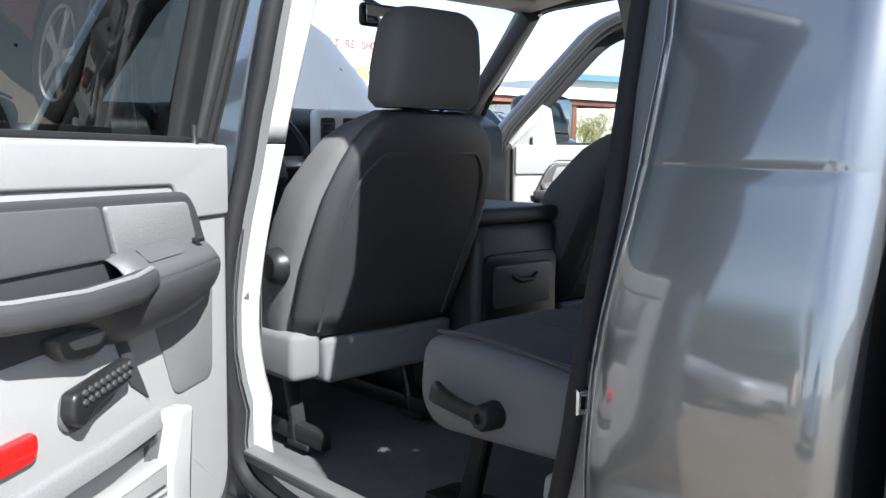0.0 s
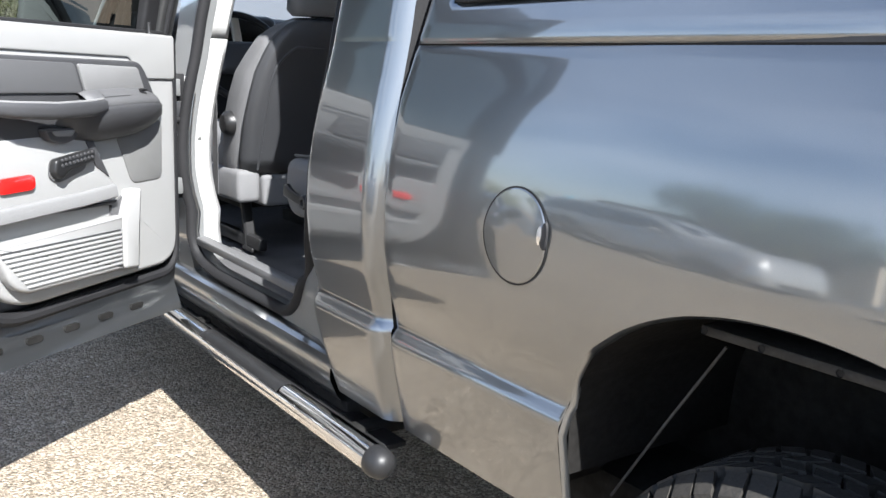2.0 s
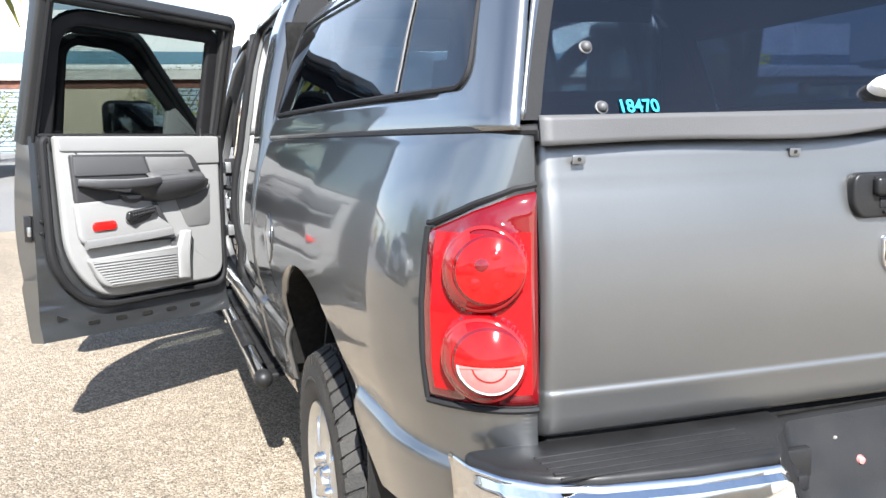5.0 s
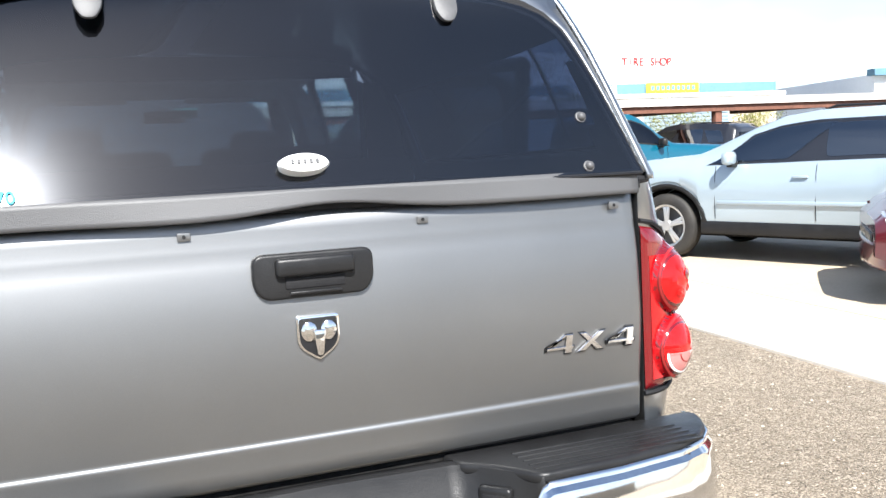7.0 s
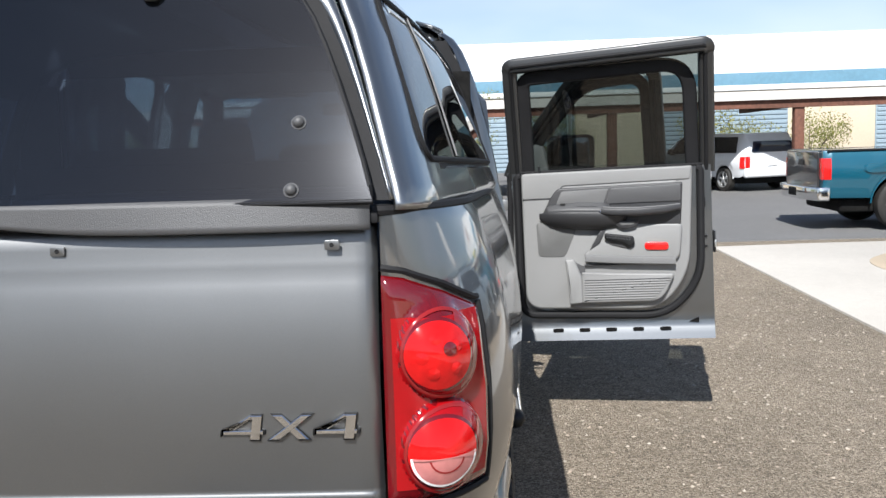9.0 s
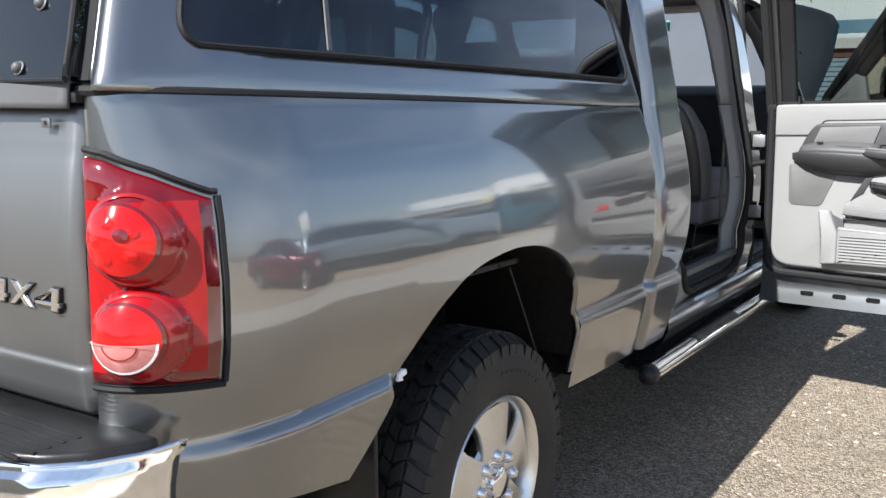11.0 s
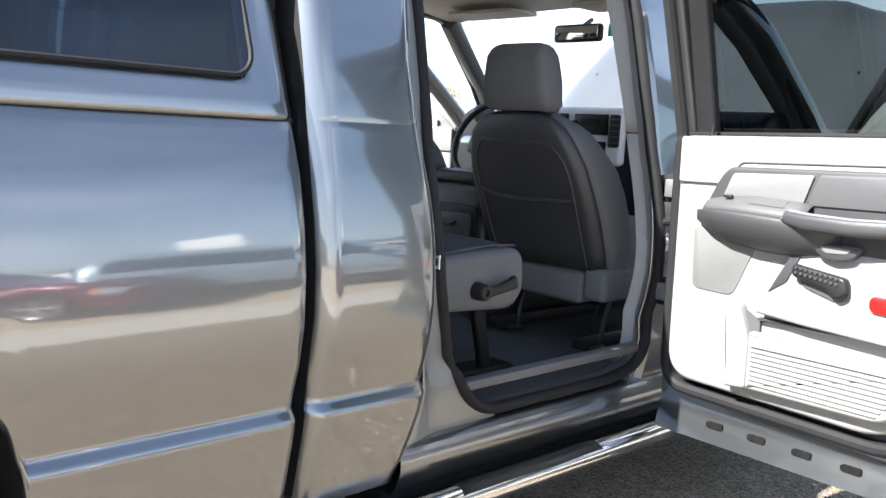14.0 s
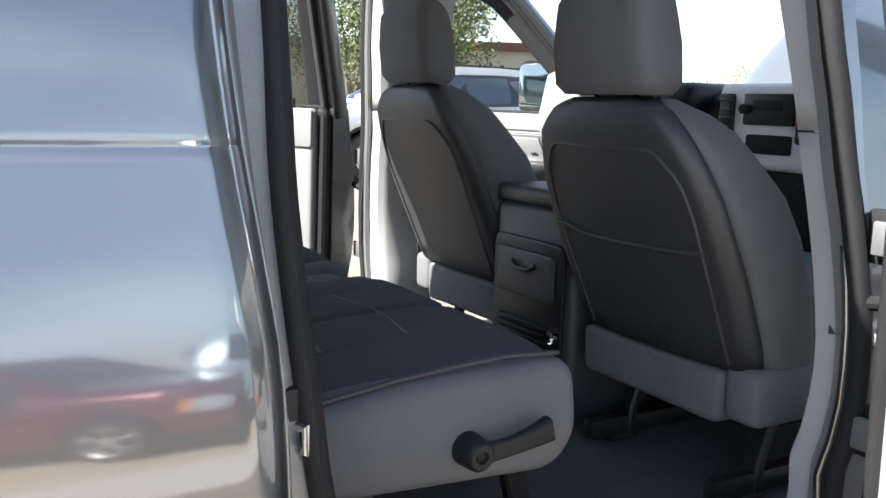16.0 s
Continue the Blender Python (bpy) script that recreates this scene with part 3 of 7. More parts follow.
def bumper_face(u, v):
    x = math.copysign(lerp(abs(u), [i / 10 for i in range(11)], BX), u) if u else 0.0
    y = lerp(abs(u), [i / 10 for i in range(11)], BY)
    top = lerp(abs(x), [0, 0.30, 0.312, 0.385, 0.40, 1], [0.612, 0.612, 0.645, 0.785, 0.795, 0.80])
    z = top + (0.575 - top) * v
    bulge = 0.020 * math.sin(math.pi * v) + (0.010 if 0.06 < v < 0.75 else 0)
    return x, y - bulge, z


US = sorted(set(steps(-1, 1, 61) + [q * c for c in (0.235, 0.25, 0.27, 0.29, 0.31, 0.33, 0.345, 0.36, 0.375, 0.39) for q in (1, -1)]))
bumper = part("rear_bumper", sheet(bumper_face, US, [0, 0.03, 0.06, 0.10, 0.15, 0.3, 0.5, 0.7, 0.85, 1]), CHROME, truck, "chrome rear bumper with a black moulded centre and step pads", thick=0.006)
for s in (1, -1):
    pad = [(s * 0.385, -0.195), (s * 0.56, -0.193), (s * 0.72, -0.172), (s * 0.80, -0.137), (s * 0.85, -0.088), (s * 0.885, -0.02), (s * 0.885, 0.02), (s * 0.255, 0.02), (s * 0.265, -0.055), (s * 0.33, -0.11)]
    part("step_pad", prism(rounded(pad, 0.02, 3), 0.785, 0.812, "z", 0.010, 3), BLACKPL, bumper, "black ribbed plastic step pad")
    for k in range(5):
        part("pad_rib", rbox((s * 0.585, -0.165 + 0.026 * k, 0.812), (0.40, 0.008, 0.005), 0.002), BLACKPL, bumper)


def recess(x, v):
    """Sloping black centre: back wall, angled cheeks, floor that runs out to the chrome strip."""
    yt = lerp(abs(x), [0, 0.255, 0.28, 0.37, 0.392], [-0.050, -0.050, -0.062, -0.165, -0.196])
    yb = lerp(abs(x), [0, 0.25, 0.33, 0.37, 0.392], [-0.105, -0.105, -0.165, -0.185, -0.198])
    zt = lerp(abs(x), [0, 0.392], [0.812, 0.806])
    k = [0, 0.10, 0.22, 0.5, 0.8, 0.9, 1.0]
    y = lerp(v, k, [yt + 0.03, yt + 0.004, yt, (yt + yb) / 2, yb, yb - 0.022, min(yb - 0.05, -0.176)])
    z = lerp(v, k, [zt, zt - 0.003, zt - 0.018, 0.725, 0.645, 0.628, 0.620])
    return x, y, z


RX = [q * c for q in (-1, 1) for c in (0.392, 0.38, 0.37, 0.355, 0.34, 0.32, 0.30, 0.28, 0.268, 0.255, 0.24, 0.2, 0.12, 0.06)] + [0.0]
part("plate_recess", sheet(recess, sorted(RX), [0, 0.05, 0.10, 0.16, 0.22, 0.35, 0.5, 0.65, 0.8, 0.85, 0.9, 0.95, 1.0]), BLACKPL, bumper, "black moulded licence plate recess without a plate", sharp=60, thick=0.004)
part("socket_flap", rbox((-0.262, -0.076, 0.735), (0.062, 0.022, 0.062), 0.008), BLACKPL, bumper, "black trailer wiring flap")
part("flap_catch", rbox((-0.262, -0.092, 0.705), (0.026, 0.020, 0.030), 0.005), RUBBER, bumper)
sm = Matrix.Translation((0.318, -0.122, 0.735)) @ Matrix.Rotation(radians(-49), 4, "Z")
sk = part("harness_socket", moved(rbox((0, 0, 0), (0.075, 0.022, 0.082), 0.010, 3), sm), BLACKPL, bumper, "square trailer wiring socket in the bumper")
part("socket_hole", moved(rbox((0, -0.012, 0), (0.048, 0.004, 0.052), 0.001), sm), RUBBER, sk)
part("socket_pin", moved(rbox((0.008, -0.014, -0.006), (0.016, 0.008, 0.030), 0.002), sm), ALLOY, sk)
for x in (-0.115, -0.012):
    part("plate_lamp", lathe([(0.0, -0.088), (0.007, -0.086), (0.0095, -0.080), (0.010, -0.070)], 14, "y", (x, 0, 0.722)), LENSCLEAR, bumper)
for x, w in ((-0.19, 0.07), (0.07, 0.06)):
    part("recess_slot", rbox((x, -0.112, 0.652), (w, 0.02, 0.020), 0.004), RUBBER, bumper)
for x, z in ((-0.16, 0.765), (0.05, 0.77), (-0.20, 0.74)):
    part("recess_screw", lathe([(0, -0.064), (0.005, -0.063), (0.006, -0.055)], 8, "y", (x, 0, z)), ALLOY, bumper)
# dark slab standing in for the shade in the gap below the tailgate
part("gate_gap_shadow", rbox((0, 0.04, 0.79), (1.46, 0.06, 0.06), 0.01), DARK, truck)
part("bed_box", rbox((0, 0.98, 0.80), (1.05, 1.86, 0.5), 0.02), DARK, truck)
part("bed_front_wall", rbox((0, 1.94, 1.0), (1.82, 0.02, 0.7), 0.003), JAMB, truck)
part("bed_deck", rbox((0, 1.03, 1.03), (1.56, 1.78, 0.02), 0.004), DARK, truck)
part("underbody", rbox((0, 3.0, 0.50), (1.5, 5.2, 0.12), 0.04), DARK, truck)
part("rear_axle", tube([(-0.75, 0.985, 0.41), (0.75, 0.985, 0.41)], 0.06, 14), DARK, truck)


# wheels
def wheel(x, y, s, steer=0.0):
    R, wd = 0.395, 0.265
    m = Matrix.Translation((x, y, 0.379 + 0.0255 * y)) @ Matrix.Rotation(radians(steer), 4, "Z") @ Matrix.Diagonal((0.93, 0.965, 0.965, 1))
    prof = [(0.228, 0.10), (0.238, 0.122), (0.262, 0.130), (0.30, 0.134), (0.335, 0.130), (0.362, 0.118), (0.370, 0.104), (0.377, 0.090), (0.379, 0.05), (0.379, 0.0), (0.379, -0.05), (0.377, -0.085), (0.36, -0.118), (0.30, -0.13), (0.23, -0.12)]
    w = part("wheel", moved(lathe([(r, s * h) for r, h in prof], 64), m), TYRE, truck, "dusty all-terrain tyre on a polished five-spoke alloy")
    # tread blocks in five rows
    vt, ft = [], []
    blocks = 50
    for row, (h, bw) in enumerate(((-0.104, 0.050), (-0.056, 0.034), (-0.019, 0.030), (0.019, 0.030), (0.056, 0.034), (0.104, 0.050))):
        for k in range(blocks):
            a0 = 2 * math.pi * (k + (0.5 if row % 2 else 0.0)) / blocks
            a1 = a0 + 2 * math.pi / blocks * (0.70 + 0.07 * ((k * 7 + row) % 3))
            sk = 0.045 * (1 if row % 2 else -1) + 0.012 * ((k * 5 + row) % 3 - 1)
            r0, r1 = (0.374, 0.3965) if abs(h) < 0.09 else (0.360, 0.392)
            b = len(vt)
            for r in (r0, r1):
                q = 0.92 if r == r1 else 1.0
                for a, hh in ((a0, h - bw / 2 * q), (a0 + sk, h + bw / 2 * q), (a1 + sk, h + bw / 2 * q), (a1, h - bw / 2 * q)):
                    rr = r - (0.024 if abs(hh) > 0.105 else 0)
                    vt.append((hh, rr * math.cos(a), rr * math.sin(a)))
            ft += [(b + 4, b + 5, b + 6, b + 7), (b, b + 1, b + 5, b + 4), (b + 1, b + 2, b + 6, b + 5), (b + 2, b + 3, b + 7, b + 6), (b + 3, b, b + 4, b + 7)]
    tagged(part("tread", moved((vt, ft), m), TYRE, w, smooth=False), kind="stuff")
    # raised marks on the sidewall, too small to read
    marks = [rbox((s * 0.134, 0.30 * math.cos(a), 0.30 * math.sin(a)), (0.004, 0.018, 0.010), 0.002, 1) for a in [0.9 + 0.085 * i for i in range(9)] + [3.6 + 0.085 * i for i in range(7)]]
    tagged(part("sidewall_marks", moved(join(*marks), m), TYRE, w), kind="stuff")
    # rim
    rim_p = [(0.236, 0.114), (0.231, 0.124), (0.220, 0.118), (0.206, 0.094), (0.200, 0.03), (0.20, -0.08), (0.22, -0.11)]
    part("rim", moved(lathe([(r, s * h) for r, h in rim_p], 56), m), ALLOY, w, "polished alloy rim")
    part("brake_disc", moved(lathe([(0.0, s * 0.01), (0.16, s * 0.01), (0.165, -s * 0.01)], 32), m), DARK, w)
    for k in range(5):
        a = 2 * math.pi * k / 5 + 0.35
        pts = []
        for side in (1, -1):
            for rr, hw in ((0.06, 0.058), (0.11, 0.062), (0.16, 0.076), (0.212, 0.112)):
                pts.append((rr, hw * side))
        pts = pts[:4] + pts[4:][::-1]
        sp = prism(rounded(pts, 0.008, 2), 0.0, 0.03, "x", 0.010, 2)
        dat = ([(s * (v[0] + 0.060 + 0.028 * math.sin(math.pi * min(1, max(0, v[1]) / 0.23))), v[1], v[2]) for v in sp[0]], sp[1])
        part("spoke", moved(dat, m @ Matrix.Rotation(a, 4, "X")), ALLOY, w)
    hub = part("hub_cap", moved(lathe([(0.0, s * 0.140), (0.030, s * 0.139), (0.042, s * 0.132), (0.047, s * 0.112), (0.060, s * 0.106), (0.112, s * 0.106), (0.121, s * 0.098), (0.124, s * 0.07)], 32), m), CHROME, w, "chrome hub cap")
    for k in range(8):
        a = 2 * math.pi * k / 8
        part("lug_nut", moved(lathe([(0.0, s * 0.136), (0.010, s * 0.134), (0.0175, s * 0.122), (0.0185, s * 0.100)], 10, "x", (0, 0.083 * math.cos(a), 0.074 * math.sin(a))), m), CHROME, w)
    return w


for s in (1, -1):
    wheel(s * 0.845, 1.0, s)
    wheel(s * 0.845, 5.06, s)

# ---- cab ----
CZ = [0.0, 1.15, 1.25, 1.32, 1.366, 1.45, 1.60, 1.75, 1.86, 1.91, 1.95, 1.975]
CX = [0.0, 1.000, 0.982, 0.966, 0.958, 0.946, 0.914, 0.876, 0.836, 0.800, 0.742, 0.66]


def cabx(z):
    return flank(z) if z < 1.15 else lerp(z, CZ, CX)


def panel_front(z):
    return lerp(z, [0.53, 0.60, 0.70, 0.80, 1.15, 1.37, 1.5, 1.65, 1.9], [2.27, 2.30, 2.32, 2.325, 2.315, 2.288, 2.275, 2.285, 2.32])


CZS = [0.53, 0.55, 0.58, 0.62, 0.66, 0.70, 0.735, 0.742, 0.746, 0.750, 0.755, 0.760, 0.766, 0.772, 0.785, 0.80, 0.84, 0.88, 0.92, 0.97, 1.02, 1.07, 1.12, 1.17, 1.22, 1.27, 1.31, 1.345, 1.360, 1.364, 1.367, 1.370, 1.38, 1.44, 1.52, 1.60, 1.68, 1.76, 1.82, 1.87, 1.91, 1.95]
for s in (1, -1):
    def cpanel(k, z):
        y1 = panel_front(z)
        y = 1.985 + (y1 - 1.985) * k
        dx = 0.034 * max(0, 1 - (y - 1.985) / 0.045) ** 2.2 + 0.028 * max(0, (y - (y1 - 0.050)) / 0.050) ** 2.2
        groove = 0.0007 if 1.3635 < z < 1.3675 and k > 0.06 else 0.0
        return s * (cabx(z) - dx - groove), y, z
    part("cab_corner", sheet(cpanel, [0, 0.02, 0.045, 0.075, 0.11, 0.15, 0.2, 0.27, 0.35, 0.45, 0.55, 0.65, 0.75, 0.82, 0.85, 0.88, 0.91, 0.935, 0.955, 0.975, 0.99, 1], CZS), PAINT, truck, "glossy grey cab corner panel behind the rear door", sharp=50)
    # rear return of the panel into the gap, and the jamb behind its front edge
    part("gap_seal", sheet(lambda z, k: (s * (cabx(z) - 0.034 - 0.10 * k), 1.985 - 0.012 * k, z), steps(0.55, 1.9, 14), [0, 0.5, 1]), RUBBER, truck, "black gap between cab and bed")
    def jamb(z, k):
        y1 = panel_front(z)
        y2 = lerp(z, [0.60, 0.632, 0.66, 0.69, 0.81, 0.97, 1.25, 1.90], [2.66, 2.60, 2.545, 2.495, 2.418, 2.358, 2.330, 2.338])
        return s * (cabx(z) - lerp(k, [0, 0.4, 1, 2], [0.028, 0.052, 0.058, 0.11])), lerp(k, [0, 0.4, 1, 2], [y1, y1 + 0.3 * (y2 - y1), y2, y2 + 0.012]), z
    part("door_jamb", sheet(jamb, [0.60, 0.61, 0.62, 0.632, 0.645, 0.66, 0.675, 0.69, 0.72] + steps(0.75, 1.90, 22), [0, 0.15, 0.3, 0.4, 0.6, 0.8, 1, 2]), JAMB, truck, "painted rear jamb of the door opening", thick=0.004)
    part("latch_striker", tube([(s * 0.935, 2.330, 1.040), (s * 0.968, 2.345, 1.040), (s * 0.968, 2.345, 1.066), (s * 0.935, 2.330, 1.066)], 0.006, 8, up=(0, 1, 0)), CHROME, truck, "steel door striker")
    part("striker_plate", lathe([(0.0, s * 0.012), (0.018, s * 0.012), (0.022, s * 0.004), (0.022, 0.0)], 18, "x", (s * 0.946, 2.334, 1.090)), BLACKPL, truck)

    # door openings: painted ring, rubber seal, inner trim
    loops = {"rear": ([(2.60, 0.632), (3.16, 0.632), (3.300, 0.665), (3.308, 0.98), (3.288, 1.33), (3.258, 1.60), (3.240, 1.925), (2.40, 1.938), (2.345, 1.90), (2.337, 1.25), (2.365, 0.97), (2.425, 0.81), (2.505, 0.69)], [0.06, 0.10, 0.11, 0.2, 0.2, 0.2, 0.09, 0.03, 0.03, 0.2, 0.12, 0.10, 0.10]),
             "front": ([(3.505, 0.605), (4.42, 0.605), (4.50, 0.90), (4.50, 1.34), (4.03, 1.900), (3.515, 1.915)], [0.1, 0.15, 0.1, 0.12, 0.15, 0.08])}
    for nm, (pts, rad) in loops.items():
        lp = rounded(pts, rad, 7)
        part("opening_flange", sweep([(s * (cabx(z) - lerp(z, [0.6, 1.5, 1.86, 1.93], [0.078, 0.072, 0.045, 0.005])), y, z) for y, z in lp], [(-0.010, -0.022), (0.010, -0.022), (0.010, 0.022), (-0.010, 0.022)], True, (s, 0, 0)), JAMB, truck)
        part("door_seal", sweep([(s * (cabx(z) - lerp(z, [0.6, 1.5, 1.86, 1.93], [0.062, 0.057, 0.036, 0.008])), y, z) for y, z in lp], ring(0.016, 12, 0.020), True, (s, 0, 0)), RUBBER, truck, "black rubber door seal")
        tl = [q for q in lp if q[1] < 0.72 and q[0] > 2.40] if nm == "rear" else lp
        part("opening_trim", sweep([(s * (cabx(z) - lerp(z, [0.6, 1.0, 1.5, 1.80, 1.93], [0.085, 0.095, 0.100, 0.065, 0.018])), y, z) for y, z in tl], rounded([(-0.014, -0.022), (0.014, -0.022), (0.014, 0.022), (-0.014, 0.022)], 0.010, 2), nm == "front", (s, 0, 0)), SILLTRIM if nm == "rear" else TRIMGREY, truck, "grey plastic scuff trim round the door opening")
    # pillars between the doors, roof rail, rocker
    part("door_pillar", join(sheet(lambda z, y: (s * (cabx(z) - (0.055 if 3.32 < y < 3.48 else 0.075)), y, z), steps(0.55, 1.925, 22), [3.285, 3.31, 3.325, 3.475, 3.49, 3.512])), PAINT, truck, "grey centre pillar", thick=0.01)
    part("roof_rail", sheet(lambda y, z: (s * (cabx(z) - (0.035 if z < 1.93 else 0.010 if z < 1.938 else 0.0)), y, z), [1.99, 2.05, 2.2, 2.5, 3.0, 3.5, 3.8, 4.0], [1.912, 1.922, 1.932, 1.940, 1.955, 1.975]), PAINT, truck, thick=0.008)
    part("rocker_panel", sheet(lambda y, z: (s * lerp(z, [0.43, 0.46, 0.50, 0.545, 0.575, 0.598, 0.61, 0.615], [0.82, 0.90, 0.935, 0.955, 0.955, 0.945, 0.925, 0.86]), y, z), steps(2.27, 4.45, 12), [0.43, 0.46, 0.48, 0.50, 0.52, 0.545, 0.56, 0.575, 0.59, 0.598, 0.605, 0.61, 0.615]), PAINT, truck, "grey rocker panel with dust streaks")
    part("rocker_lower", rbox((s * 0.84, 3.3, 0.44), (0.16, 2.1, 0.10), 0.02), DARK, truck)
    for y0, y1 in ((2.45, 3.30), (3.53, 4.40)):
        part("sill_plate", prism(rounded([(s * 0.855, y0), (s * 0.76, y0), (s * 0.76, y1), (s * 0.855, y1)], 0.03), 0.618, 0.640, "z", 0.008, 2), TRIMGREY, truck, "grey plastic sill plate")
    # inner trim of the centre pillar: a moulded strip that follows the seal, split at the window line
    def pillar_trim(z, k):
        ys = lerp(z, [0.64, 0.70, 0.98, 1.33, 1.60, 1.92], [3.292, 3.300, 3.306, 3.286, 3.256, 3.240])
        x = cabx(z) - lerp(k, [0, 1, 2, 3, 4], [0.066, 0.076, 0.150, 0.170, 0.172])
        return s * x, (ys + lerp(k, [0, 1, 2, 3, 4], [0.018, 0.006, 0.012, 0.040, 0.05])) * (1 if k < 3.5 else 0) + (3.50 if k >= 3.5 else 0), z
    part("pillar_trim", sheet(pillar_trim, steps(1.388, 1.92, 12), [0, 0.5, 1, 1.5, 2, 2.5, 3, 4]), LITTRIM, truck, "pale grey upper pillar trim", thick=0.003)
    part("pillar_trim", sheet(pillar_trim, steps(0.64, 1.384, 14), [0, 0.5, 1, 1.5, 2, 2.5, 3, 4]), LITTRIM, truck, "light grey lower pillar trim", thick=0.003)
    part("belt_ring", rbox((s * 0.79, 3.40, 1.66), (0.03, 0.045, 0.11), 0.012), BLACKPL, truck, "seat belt guide on the pillar")
    part("seat_belt", sweep([(s * 0.775, 3.43, 1.62), (s * 0.785, 3.45, 1.3), (s * 0.785, 3.45, 0.85)], [(-0.022, -0.001), (0.022, -0.001), (0.022, 0.001), (-0.022, 0.001)], False, (s, 0, 0)), TRIMGREY, truck, "grey seat belt webbing")
    # grab handle on the centre pillar
    part("grab_handle", tube([(s * 0.765, 3.345, 1.80), (s * 0.735, 3.36, 1.76), (s * 0.732, 3.38, 1.62), (s * 0.745, 3.385, 1.54), (s * 0.78, 3.37, 1.48)], 0.016, 10, up=(s, 0, 0)), LITTRIM, truck, "light grey grab handle")
    # hinges on the pillar
    for z in (0.905, 1.225):
        hinge = part("door_hinge", rbox((s * 0.905, 3.335, z), (0.10, 0.032, 0.075), 0.006), JAMB, truck, "painted steel door hinge")
        part("hinge_pocket", rbox((s * 0.962, 3.322, z), (0.05, 0.018, 0.088), 0.004), RUBBER, hinge, "black recess behind the hinge")
        part("hinge_leaf", rbox((s * 0.985, 3.300, z), (0.055, 0.012, 0.055), 0.004), JAMB, hinge)
        for dz in (-0.018, 0.018):
            part("hinge_bolt", lathe([(0, 0.012), (0.010, 0.010), (0.012, 0)], 8, "x", (s * 0.990, 3.308, z + dz)), ALLOY, hinge)
    part("door_check", rbox((s * 0.93, 3.315, 1.06), (0.09, 0.012, 0.022), 0.004), ALLOY, truck)
    part("wiring_boot", tube([(s * 0.90, 3.33, 1.13), (s * 0.965, 3.305, 1.12), (s * 1.02, 3.30, 1.13)], 0.013, 10), RUBBER, truck, "black wiring boot between pillar and door")
    # side step
    nerf = part("side_step", tube([(s * 1.0, 1.95, 0.462), (s * 1.0, 1.99, 0.462), (s * 1.0, 4.25, 0.462), (s * 0.98, 4.36, 0.462)], 0.034, 20), CHROME, truck, "chrome tubular side step with black pads")
    part("step_cap", lathe([(0.0, -0.026), (0.020, -0.020), (0.033, -0.006), (0.036, 0.015), (0.036, 0.03)], 20, "y", (s * 1.0, 1.945, 0.462)), BLACKPL, nerf)
    for y0, y1 in ((2.42, 2.98), (3.5, 4.1)):
        part("step_tread", sheet(lambda y, a: (s * (1.0 + 0.038 * math.sin(radians(a))), y, 0.462 + 0.038 * math.cos(radians(a)) * (1 if y0 < y < y1 else 0.9)), [y0, y0 + 0.01] + steps(y0 + 0.05, y1 - 0.05, 12) + [y1 - 0.01, y1], list(range(-55, 56, 11))), BLACKPL, nerf, "black rubber step tread")
    part("step_plate", rbox((s * 0.935, 3.13, 0.452), (0.11, 2.20, 0.014), 0.005), BLACKPL, nerf, "black plate between step and sill")
    for y in (2.15, 3.2, 4.2):
        part("step_bracket", rbox((s * 0.90, y, 0.455), (0.18, 0.05, 0.03), 0.005), DARK, nerf)

# roof, rear wall, glass, front
def roofz(x):
    return lerp(abs(x), [0, 0.4, 0.58, 0.66, 0.71, 0.74], [2.003, 1.996, 1.988, 1.979, 1.966, 1.952])


RXS = [-0.74, -0.71, -0.66, -0.58, -0.4, -0.2, 0, 0.2, 0.4, 0.58, 0.66, 0.71, 0.74]
part("roof", sheet(lambda x, y: (x, y, roofz(x) - lerp(y, [1.985, 2.0, 2.05, 2.15, 3.6, 3.9, 4.02], [0.10, 0.05, 0.018, 0, 0, 0.03, 0.07])), RXS, [1.985, 2.0, 2.05, 2.15, 2.6, 3.1, 3.6, 3.9, 4.02]), PAINT, truck, "grey metallic cab roof", thick=0.008)
part("headlining", sheet(lambda x, y: (x, y, roofz(x) - 0.042 - lerp(y, [2.0, 3.6, 3.97], [0, 0, 0.05])), steps(-0.70, 0.70, 9), steps(2.02, 3.97, 7)), HEADLINER, truck, "beige grey headlining", thick=0.012)
part("cab_rear_wall", join(rbox((0, 2.02, 0.98), (1.84, 0.05, 0.78), 0.02), rbox((-0.755, 2.02, 1.60), (0.12, 0.05, 0.5), 0.01), rbox((0.755, 2.02, 1.60), (0.12, 0.05, 0.5), 0.01), rbox((0, 2.02, 1.88), (1.36, 0.05, 0.10), 0.01)), JAMB, truck)
part("rear_window", rbox((0, 2.01, 1.60), (1.44, 0.005, 0.49), 0.001), CLEARGLASS, truck, "clear rear cab window")
part("windscreen", sheet(lambda x, k: (x * (0.70 + 0.08 * (1 - k)), 4.72 - 0.70 * k - 0.10 * abs(x) ** 2, 1.43 + 0.51 * k + 0.02 * (1 - x * x)), steps(-1, 1, 13), steps(0, 1, 7)), SCREENGLASS, truck, "clear windscreen with an added pale haze")
